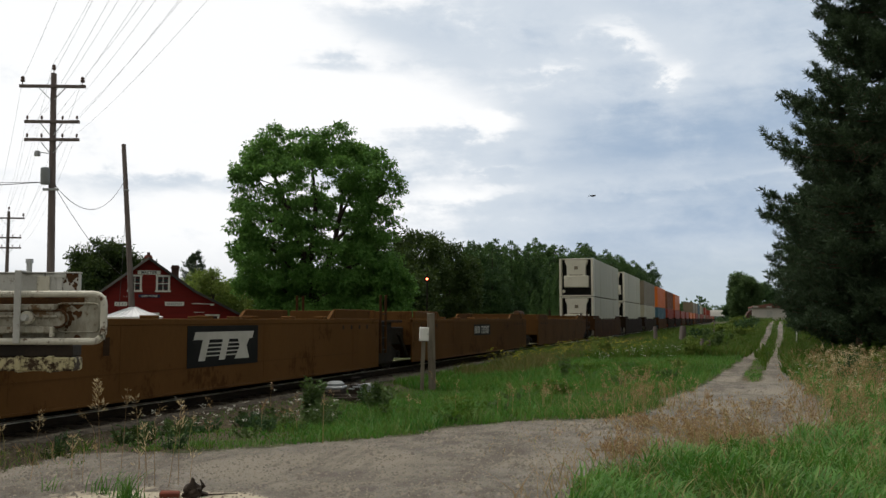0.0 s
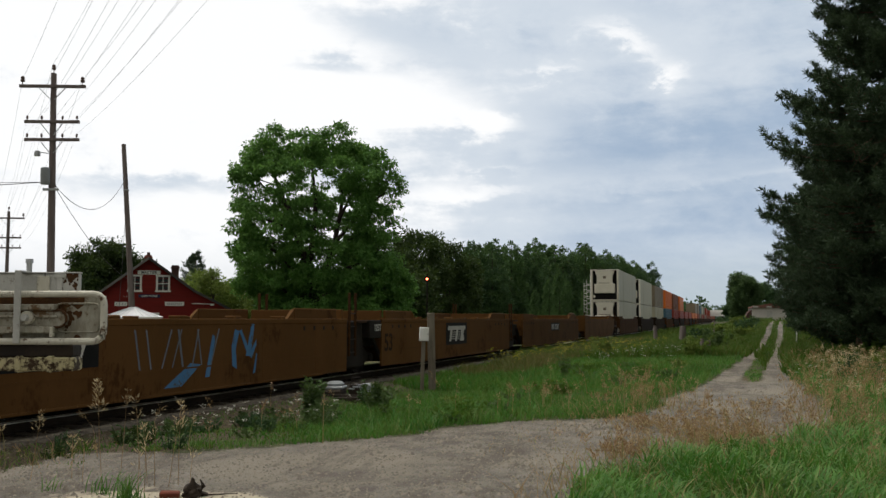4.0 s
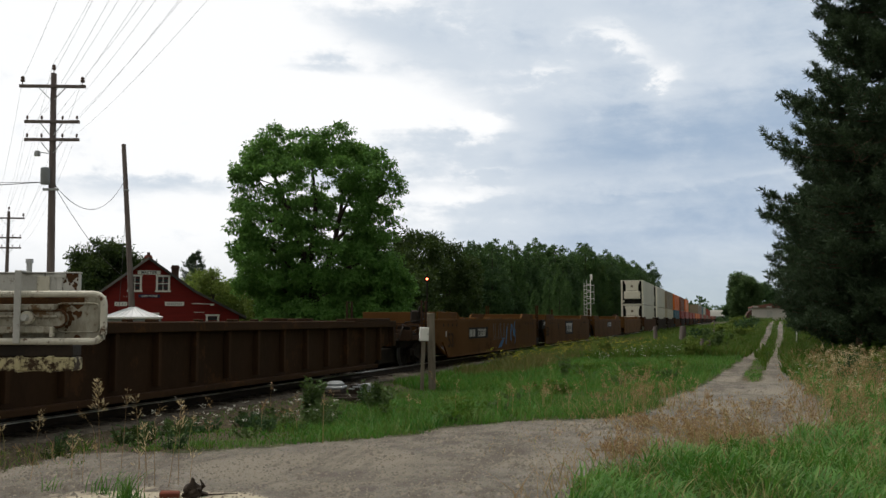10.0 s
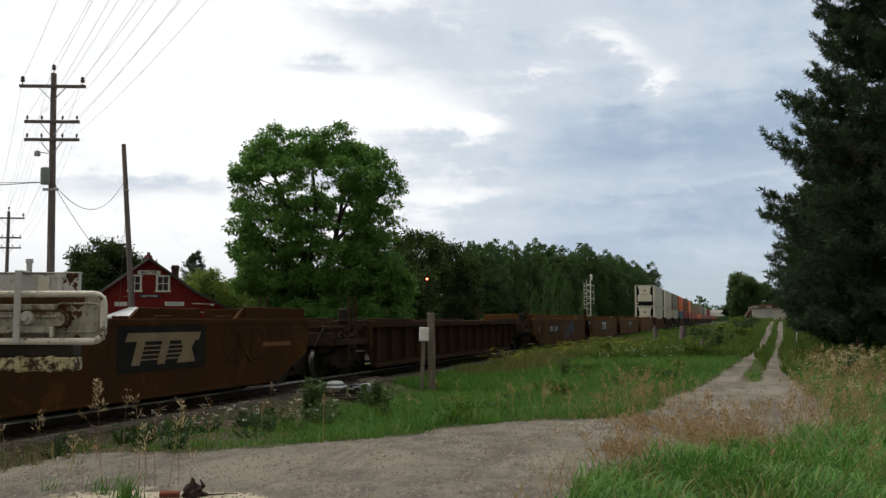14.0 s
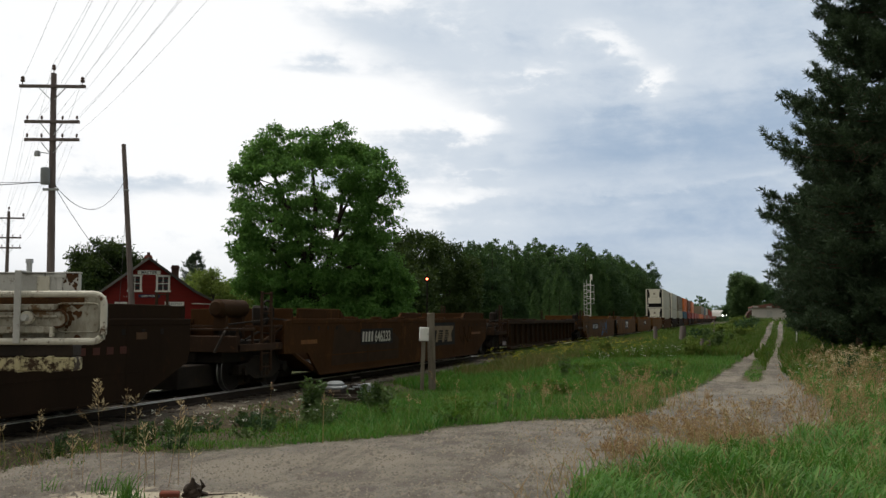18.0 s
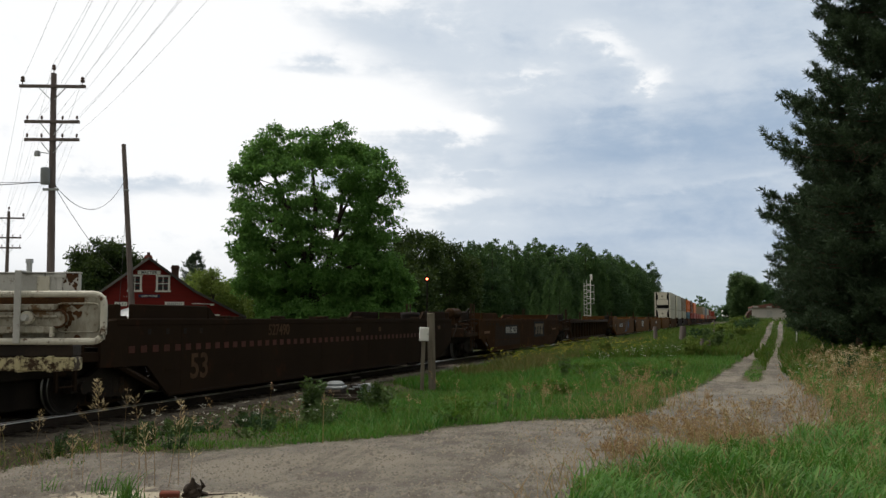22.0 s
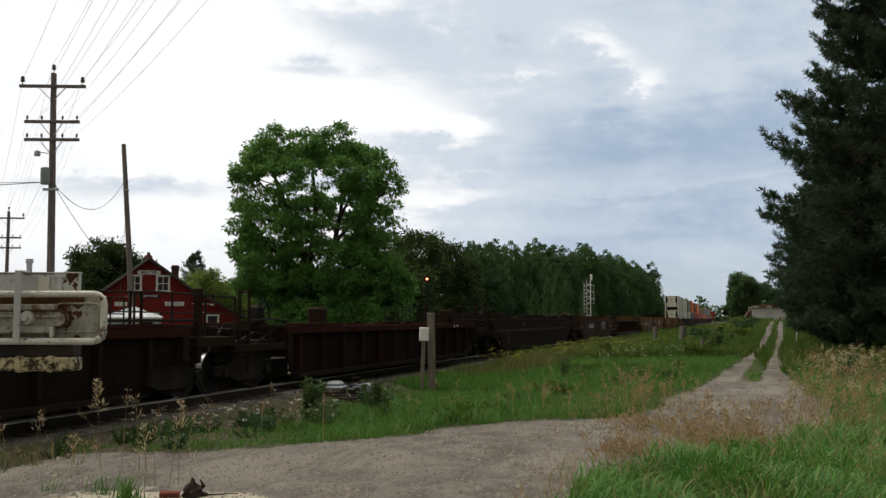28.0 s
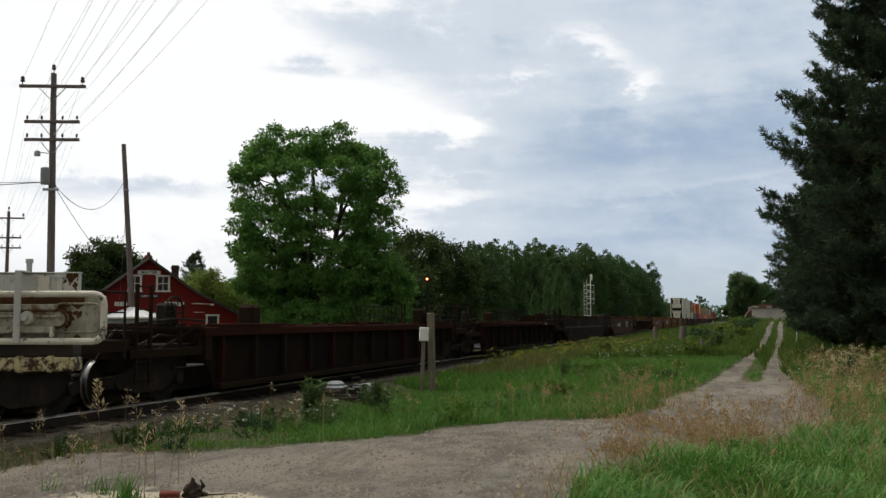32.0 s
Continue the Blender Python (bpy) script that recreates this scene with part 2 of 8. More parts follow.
# ---- sky ----
def build_sky():
    """A far dome of drifting cloud, in degrees of azimuth (right of the view's middle) and elevation."""
    n = Nodes("cloudy sky")
    uv = n.put("UVMap").outputs[0]
    xyz = n.put("SeparateXYZ", Vector=uv)
    u, v = xyz.outputs[0], xyz.outputs[1]

    def field(su, sv, detail=6.0, rough=0.55, shift=0.0, lean=0.0):
        c = n.put("CombineXYZ", in0=n.math("ADD", n.math("MULTIPLY", u, su), n.math("MULTIPLY", v, lean)), in1=n.math("MULTIPLY", v, sv), in2=shift)
        return n.put("TexNoise", Vector=c.outputs[0], Scale=1.0, Detail=detail, Roughness=rough, Distortion=0.3).outputs["Fac"]

    def blob(u0, v0, ru, rv, lean=0.0):
        du = n.math("DIVIDE", n.math("SUBTRACT", wu, u0), ru)
        vv = n.math("SUBTRACT", wv, n.math("ADD", n.math("MULTIPLY", n.math("SUBTRACT", wu, u0), lean), v0))
        dv = n.math("DIVIDE", vv, rv)
        d = n.math("ADD", n.math("MULTIPLY", du, du), n.math("MULTIPLY", dv, dv))
        return n.math("POWER", 2.718, n.math("MULTIPLY", d, -1.0))

    def total(*terms):
        out = 0.0
        for f, k in terms:
            out = n.math("ADD", out, n.math("MULTIPLY", f, k))
        return out

    ragged = field(0.11, 0.30, 9, 0.56, 3.1, 0.10)
    streak = field(0.08, 0.62, 8, 0.5, 8.4, -0.12)
    puff = field(0.32, 0.52, 10, 0.6, 1.7)
    shred = field(0.55, 1.1, 10, 0.62, 5.2, 0.2)
    # ragged edges: the cloud masses are laid out on shaken coordinates
    wu = n.math("ADD", u, total((n.math("SUBTRACT", ragged, 0.5), 6.0), (n.math("SUBTRACT", puff, 0.5), 4.0), (n.math("SUBTRACT", shred, 0.5), 2.2)))
    wv = n.math("ADD", v, total((n.math("SUBTRACT", streak, 0.5), 2.6), (n.math("SUBTRACT", puff, 0.5), 2.2), (n.math("SUBTRACT", shred, 0.5), 1.4)))
    # slate wedge east of the middle: sharp western end, flat sloping foot
    foot = n.math("SUBTRACT", wv, n.math("ADD", n.math("MULTIPLY", wu, 0.06), 7.6))
    wedge = n.math("MULTIPLY", n.math("MULTIPLY", n.ramp(wu, 2.6, 4.6), n.ramp(foot, 0.0, 0.9)), n.ramp(foot, 7.0, 3.2))
    # brightness: white cloud in the west, slate cloud east of the middle
    b = total((blob(15.0, 5.6, 9.0, 2.0, 0.05), -0.13), (wedge, -0.085), (shred, 0.16), (n.ramp(wu, 12.0, -11.0), 0.40), (ragged, 0.42), (streak, 0.30), (puff, 0.42),
              (blob(2.6, 12.0, 3.4, 1.2, -0.08), 0.34), (blob(-5.0, 13.0, 5.0, 1.6, 0.05), 0.22), (blob(11.5, 17.3, 3.2, 1.1, -0.3), 0.26), (blob(15.0, 15.0, 1.3, 0.9), 0.24),
              (blob(8.0, 15.6, 1.6, 0.5), 0.16), (blob(-16.0, 14.0, 7.0, 4.0), 0.26), (blob(4.5, 9.3, 1.8, 0.22, 0.02), 0.18), (blob(3.0, 8.0, 5.0, 0.6, 0.12), 0.16),
              (blob(17.0, 8.2, 7.0, 0.35, 0.10), 0.10), (blob(6.0, 15.0, 8.0, 4.5), 0.06),
              (blob(12.0, 10.3, 6.0, 1.4, 0.02), -0.11), (blob(9.0, 13.4, 3.2, 1.2, -0.05), -0.08), (blob(6.0, 17.5, 5.0, 1.2, -0.1), 0.12), (blob(12.5, 13.2, 3.0, 0.6, 0.1), 0.08), (blob(13.0, 7.6, 6.0, 0.7, 0.10), -0.12), (blob(22.0, 10.0, 4.0, 3.0), -0.14),
              (blob(0.0, 17.6, 6.5, 1.3, -0.1), -0.20), (blob(-7.0, 15.6, 4.0, 0.8, 0.02), -0.22), (blob(-15.5, 11.6, 2.6, 0.6), -0.20), (blob(-17.5, 8.0, 5.0, 0.6, 0.03), -0.20),
              (blob(-6.0, 8.6, 4.0, 0.5), -0.12))
    b = n.math("ADD", b, -0.435)
    col = n.mix(n.ramp(b, -0.16, 0.42), (0.35, 0.455, 0.60), (0.65, 0.715, 0.79))
    col = n.mix(n.ramp(b, 0.36, 0.60), col, (0.98, 0.99, 1.0))
    haze = n.ramp(v, 5.5, 0.0)
    col = n.mix(n.math("MULTIPLY", haze, 0.7), col, n.mix(n.ramp(u, -8.0, 9.0), (0.60, 0.64, 0.68), (0.42, 0.50, 0.53)))
    em = n.put("Emission", Color=col, Strength=0.575)
    n.t.links.new(em.outputs[0], n.t.nodes["Material Output"].inputs["Surface"])
    n.m.cycles.emission_sampling = "NONE"
    R, az, el = 3500.0, np.radians(np.linspace(-75, 75, 61)), np.radians(np.linspace(-2, 55, 31))
    A, E = np.meshgrid(az, el)
    verts = np.stack([R * np.cos(E) * np.sin(A), R * np.cos(E) * np.cos(A), R * np.sin(E)], -1).reshape(-1, 3)
    i = np.arange(30)[:, None] * 61 + np.arange(60)[None, :]
    faces = np.stack([i, i + 61, i + 62, i + 1], -1).reshape(-1, 4)
    me = raw_mesh("sky", verts, faces, n.m)
    lay = me.uv_layers.new(name="degrees")
    ang = np.degrees(np.stack([A, E], -1).reshape(-1, 2))
    lay.data.foreach_set("uv", ang[faces.ravel()].astype(np.float32).ravel())
    ob = new("sky_backdrop", me)
    ob.matrix_basis = pose(0, 0, 0, 0, 0, TURN)
    return tagged(ob, "bright overcast sky with drifting grey and white clouds", "sky", kind="structure")


SKY = build_sky()


# ---- ground ----
def bump_(t):
    t = np.clip(t, 0, 1)
    return t * t * (3 - 2 * t)


def wave(x, y, k):
    return (np.sin(x * k + 1.3) * np.cos(y * k * 0.83 + 0.4) + 0.6 * np.sin(x * k * 2.1 + y * k * 1.7 + 2.0)
            + 0.4 * np.cos(x * k * 3.9 - y * k * 3.1)) / 2.0


def gravel(x, y):
    """1 on bare gravel, 0 in grass: the yard before the camera and the two-track that leaves it."""
    west = np.interp(y, [0, 9.3, 10.2, 11.9, 14.1, 15, 15.5, 22.4, 37.7, 48.6, 63.6, 80, 103, 124, 158], [-9.2, -8.7, -6.6, -5.2, -4, -2.6, -1.7, -0.8, 0.3, 1.1, 1.8, 2.55, 3.5, 4.65, 6.45])
    east = np.interp(y, [0, 7.6, 9.6, 11.2, 12.4, 14.2, 16.9, 22, 30, 43.7, 69.6, 103, 124, 158], [-1.6, -1.4, -1.25, -0.35, 0.4, 1.3, 1.75, 1.6, 1.5, 2.1, 3.6, 5.3, 6.3, 8.5])
    rag = 0.30 * wave(x, y, 1.7) + 0.2 * wave(x, y, 4.3)
    inside = np.minimum(x - west, east - x)
    g = bump_((inside + rag * np.where(y > 22, 0.45, 1.0)) / 0.5 + 0.5) * (y < 156)
    crown = np.exp(-((x - (west + east) / 2) / (0.36 - 0.08 * bump_((y - 35) / 30))) ** 2) * bump_((y - 23) / 5)
    return np.clip(g * (1 - 0.9 * crown), 0, 1)


def height(x, y):
    """The lie of the land: railhead is zero."""
    d = np.abs(x - TRACK_X)
    bed = -0.20 - 0.22 * bump_((d - 1.75) / 1.5)
    dip = bump_((y - 10.5) / 6)
    verge = -0.12 - 0.30 * dip + 0.34 * dip * bump_((x + 7.5) / 4.5)
    land = np.where(x > TRACK_X, verge, -0.55)
    z = np.where(d < 3.25, bed, land)
    z = z + 0.05 * wave(x, y, 0.35) * bump_((d - 3.0) / 2) + 0.02 * wave(x, y, 1.3) * bump_((d - 3.0) / 2)
    z = z + (1.35 * bump_((y - 35) / 125) + 1.0 * bump_((y - 260) / 150)) * bump_((x + 2.5) / 5.0)
    z = z + 0.14 * bump_((y - 22) / 9) * bump_((95 - y) / 30) * np.exp(-((x + 6.9) / 1.25) ** 2)
    z = z - 0.03 * gravel(x, y)
    return z


def build_ground():
    n = Nodes("grassy ground and gravel")
    att = n.put("Attribute")
    att.attribute_name = "gravel"
    v = n.coords("Object")
    broad, mid, fine = n.noise(v, 0.35), n.noise(v, 2.2, 6), n.noise(v, 45, 6, 0.7)
    stones = n.put("TexVoronoi", Vector=v, Scale=28.0).outputs["Distance"]
    pebbles = n.put("TexVoronoi", Vector=v, Scale=75.0)
    grass = n.mix(n.ramp(mid, 0.35, 0.65), (0.035, 0.042, 0.013), (0.06, 0.068, 0.022))
    grass = n.mix(n.ramp(broad, 0.5, 0.7), grass, (0.1, 0.078, 0.042))
    grit = n.mix(n.ramp(mid, 0.3, 0.7), (0.095, 0.083, 0.068), (0.2, 0.18, 0.15))
    grit = n.mix(n.ramp(pebbles.outputs["Distance"], 0.1, 0.5), n.mix(0.45, grit, n.mix(0.75, pebbles.outputs["Color"], (0.16, 0.14, 0.11))), grit)
    grit = n.mix(n.ramp(broad, 0.48, 0.62), grit, (0.215, 0.193, 0.155))
    ruts = n.noise(n.coords("Object", (1.5, 0.3, 1)), 1.0, 8, 0.7)
    grit = n.mix(n.math("MULTIPLY", n.ramp(ruts, 0.47, 0.6), 0.75), grit, (0.095, 0.081, 0.066))
    grit = n.mix(n.ramp(fine, 0.55, 0.7), grit, (0.06, 0.05, 0.038))
    clods = n.noise(v, 11.0, 5, 0.6)
    grit = n.mix(n.math("MULTIPLY", n.ramp(clods, 0.6, 0.68), n.ramp(ruts, 0.42, 0.56)), grit, (0.07, 0.06, 0.047))
    patch = n.put("Attribute")
    patch.attribute_name = "sand"
    sandy = n.ramp(n.math("ADD", patch.outputs["Fac"], n.math("MULTIPLY", n.math("SUBTRACT", mid, 0.5), 0.9)), 0.42, 0.58)
    grit = n.mix(sandy, grit, n.mix(fine, (0.46, 0.41, 0.31), (0.36, 0.315, 0.235)))
    worn = n.put("Attribute")
    worn.attribute_name = "dry"
    straw = n.mix(n.ramp(fine, 0.4, 0.6), (0.025, 0.02, 0.012), (0.095, 0.074, 0.04))
    grass = n.mix(n.ramp(n.math("ADD", worn.outputs["Fac"], n.math("MULTIPLY", n.math("SUBTRACT", mid, 0.5), 1.6)), 0.35, 0.65), grass, straw)
    edge = n.math("ADD", att.outputs["Fac"], n.math("MULTIPLY", n.math("SUBTRACT", n.noise(v, 3.5, 8, 0.75), 0.5), 1.3))
    mask = n.ramp(edge, 0.38, 0.62)
    n.set(n.bsdf, "Base Color", n.mix(mask, grass, grit))
    n.set(n.bsdf, "Roughness", 0.95)
    n.set(n.bsdf, "Specular IOR Level", 0.2)
    h = n.math("ADD", n.math("MULTIPLY", fine, 0.5), n.math("MULTIPLY", stones, 0.6))
    n.set(n.bsdf, "Normal", n.put("Bump", Height=h, Strength=0.8, Distance=0.04).outputs[0])
    r = np.concatenate([[0.02], np.geomspace(1.5, 4800, 230)])
    a = np.radians(np.concatenate([np.arange(-75, 45, 0.4), np.arange(45, 285, 6.0)]))
    A, Rr = np.meshgrid(a, r)
    x, y = (Rr * np.sin(A)).ravel() + 0.3, (Rr * np.cos(A)).ravel() - 0.6
    z, g = height(x, y), gravel(x, y)
    na = len(a)
    i = np.arange(len(r) - 1)[:, None] * na + np.arange(na)[None, :]
    j = np.arange(len(r) - 1)[:, None] * na + (np.arange(na)[None, :] + 1) % na
    faces = np.stack([i, j, j + na, i + na], -1).reshape(-1, 4)
    verts = np.stack([x, y, z], -1)
    is_road = g[faces].mean(1) > 0.5
    for name, pick, label, cat in (("ground", ~is_road, "uneven grassy ground beside a railway line", "ground"),
                                   ("gravel_road", is_road, "dusty grey gravel yard and rutted two-track lane", "road")):
        fs = faces[pick]
        used = np.unique(fs)
        back = np.zeros(len(verts), int)
        back[used] = np.arange(len(used))
        me = raw_mesh(name, verts[used], back[fs], n.m)
        at = me.attributes.new("gravel", "FLOAT", "POINT")
        at.data.foreach_set("value", g[used].astype(np.float32))
        ux, uy = x[used], y[used]
        at = me.attributes.new("sand", "FLOAT", "POINT")
        at.data.foreach_set("value", np.clip(1.25 - np.hypot((ux + 4.9) / 1.7, (uy - 7.35) / 1.0), 0, 1).astype(np.float32))
        at = me.attributes.new("dry", "FLOAT", "POINT")
        at.data.foreach_set("value", (bump_((-5.6 - ux - 0.25 * np.clip(uy - 13, 0, 8)) / 2.0) * bump_((30 - uy) / 12) * (ux > TRACK_X)).astype(np.float32))
        me.shade_smooth()
        tagged(new(name, me), label, cat, kind="structure")


build_ground()


# ---- railway track ----
def build_track():
    track = thing("railway_track", "single railway track on wooden ties and grey ballast", "railway track", kind="structure")
    y0, y1 = -40.0, 1500.0
    prof = [(-0.07, -0.17), (0.07, -0.17), (0.07, -0.155), (0.012, -0.14), (0.012, -0.045), (0.036, -0.035), (0.036, -0.003), (-0.036, -0.003),
            (-0.036, -0.035), (-0.012, -0.045), (-0.012, -0.14), (-0.07, -0.155)]
    for side in (-1, 1):
        c = TRACK_X + side * 0.755
        rail = part("rail", Shape().slab([(c + u, w) for u, w in prof], 1, y0, y1), M_RAIL, track, "rusty steel rail")
        part("rail_head", Shape().slab([(c - 0.034, -0.016), (c - 0.02, 0.0), (c + 0.028, 0.0), (c + 0.040, -0.02), (c + 0.040, -0.03), (c - 0.034, -0.022)], 1, y0, y1), M_RAILTOP, rail, "bright worn running surface")
    # sleepers: those near the crossing one by one, the rest joined
    tie = Shape().box(-1.3, 1.3, -0.11, 0.11, -0.16, 0.0, 0.012).mesh("tie", M_TIE)
    plate = Shape().box(-0.15, 0.15, -0.09, 0.09, 0.0, 0.012).mesh("tie_plate", M_RAIL)
    rest = Shape()
    for k in range(900):
        y = -6 + 0.54 * k
        if y < 62:
            ob = part("tie", tie, None, track)
            ob.matrix_basis = pose(TRACK_X + random.uniform(-0.06, 0.06), y, -0.168 + random.uniform(-0.012, 0.0), 0, random.uniform(-0.6, 0.6), random.uniform(-1.2, 1.2))
            if y < 40:
                p = part("tie_plate", plate, None, track)
                p.matrix_basis = pose(TRACK_X + 0.755, y, -0.175)
        else:
            rest.box(TRACK_X - 1.3, TRACK_X + 1.3, y - 0.11, y + 0.11, -0.33, -0.17)
    tagged(part("far_ties", rest, M_TIE, track), kind="stuff")
    # loose ballast stones between and beside the ties
    n = 26000
    y = RNG.uniform(4, 60, n) ** 1.0
    d = RNG.normal(0, 1.25, n)
    x = TRACK_X + np.clip(d, -2.6, 2.6)
    z = height(x, y) + 0.0
    s = RNG.uniform(0.02, 0.05, n)
    shape = np.array([(1, 0, -.2), (-.5, .87, -.1), (-.5, -.87, -.1), (0.1, 0, .8)])
    a = RNG.uniform(0, 6.28, n)
    ca, sa = np.cos(a), np.sin(a)
    P = shape[None] * s[:, None, None] * RNG.uniform(0.6, 1.3, (n, 4, 3))
    X = P[..., 0] * ca[:, None] - P[..., 1] * sa[:, None] + x[:, None]
    Y = P[..., 0] * sa[:, None] + P[..., 1] * ca[:, None] + y[:, None]
    Z = P[..., 2] + z[:, None]
    v = np.stack([X, Y, Z], -1).reshape(-1, 3)
    f = (np.array([(0, 1, 3), (1, 2, 3), (2, 0, 3)])[None] + 4 * np.arange(n)[:, None, None]).reshape(-1, 3)
    tagged(new("ballast_stones", raw_mesh("ballast_stones", v, f, M_BALLAST)), "loose grey ballast stones along the track", "ballast", kind="stuff")
    bed = Shape()
    bed.slab([(TRACK_X - 3.1, -0.5), (TRACK_X - 1.7, -0.19), (TRACK_X + 1.7, -0.19), (TRACK_X + 2.9, -0.43), (TRACK_X + 2.9, -0.6), (TRACK_X - 3.1, -0.6)], 1, -40, 1500)
    tagged(part("ballast_bed", bed, M_BALLAST), "raised bed of grey ballast stone", "ballast", kind="structure")


build_track()

# ---- train ----
WHEEL_R = 0.44
SPINNING = []


def wheelset_mesh():
    s = Shape().tube([(-1.0, 0, 0), (1.0, 0, 0)], 0.08, 8)
    for side in (-1, 1):
        c = side * 0.76
        s.lathe([(0.0, c + side * 0.10), (0.1, c + side * 0.10), (0.13, c + side * 0.05), (0.33, c + side * 0.03), (0.37, c + side * 0.06), (WHEEL_R - 0.015, c + side * 0.065)], 28, axis=0)
        s.lathe([(WHEEL_R + 0.025, c - side * 0.04), (WHEEL_R + 0.025, c - side * 0.065), (0.36, c - side * 0.06), (0.1, c - side * 0.03), (0.0, c - side * 0.03)], 28, axis=0)
    return s.mesh("wheelset", M_WHEEL, True)


def tread_mesh(side):
    s = Shape()
    for c in (side * 0.76,):
        s.lathe([(WHEEL_R - 0.014, c + side * 0.066), (WHEEL_R, c + side * 0.06), (WHEEL_R + 0.004, c - side * 0.02), (WHEEL_R + 0.026, c - side * 0.035)], 28, axis=0)
    return s.mesh("tread", M_TREAD, True)


# plain boxes for the brake gear, added to keep the truck's gap dark
ME_BRAKE = Shape().box(-0.85, 0.85, -0.2, 0.2, 0.1, 0.62, 0.03).box(-0.3, 0.3, -0.5, 0.5, 0.12, 0.7, 0.02).mesh("brake_beam", M_STEEL)
ME_WHEEL, ME_TREADS = wheelset_mesh(), (tread_mesh(-1), tread_mesh(1))


def truck_frame():
    s = Shape()
    for side in (-1, 1):
        x0, x1 = (side * 1.0, side * 1.13) if side > 0 else (side * 1.13, side * 1.0)
        s.slab([(-1.12, 0.36), (-1.12, 0.56), (-0.72, 0.6), (-0.42, 0.74), (0.42, 0.74), (0.72, 0.6), (1.12, 0.56), (1.12, 0.36), (0.72, 0.38), (0.4, 0.24), (-0.4, 0.24), (-0.72, 0.38)], 0, x0, x1)
        for k in range(-1, 2):
            s.tube([((x0 + x1) / 2 + 0.02 * side, k * 0.17, 0.3), ((x0 + x1) / 2 + 0.02 * side, k * 0.17, 0.56)], 0.07, 8)
        for y in (-0.88, 0.88):
            s.tube([(side * 1.0, y, 0.44), (side * 1.2, y, 0.44)], 0.11, 10)
    s.box(-1.0, 1.0, -0.2, 0.2, 0.48, 0.72, 0.02)
    s.box(-0.6, 0.6, -1.3, 1.3, 0.3, 0.62, 0.03)
    s.box(-0.95, 0.95, -0.4, -0.28, 0.16, 0.42, 0.02).box(-0.95, 0.95, 0.28, 0.4, 0.16, 0.42, 0.02)
    return s.mesh("truck_frame", M_STEEL)


ME_TRUCK = truck_frame()


def add_truck(car, y, spins):
    """A four-wheeled truck at y along the car."""
    t = part("truck", ME_TRUCK, None, car, "black cast steel truck frame")
    t.matrix_basis = pose(0, y, 0)
    for dy in (-0.88, 0.88):
        w = part("wheelset", ME_WHEEL, None, t, "steel wheels on an axle")
        w.matrix_basis = pose(0, dy, WHEEL_R)
        for me in ME_TREADS:
            tr = part("tread", me, None, t, "bright worn tread")
            tr.matrix_basis = pose(0, dy, WHEEL_R)
        part("brake_beam", ME_BRAKE, None, t, "black brake beam, boxed to close the dark gap").matrix_basis = pose(0, dy * 0.45, 0)
        if spins:
            SPINNING.append((w, dy))


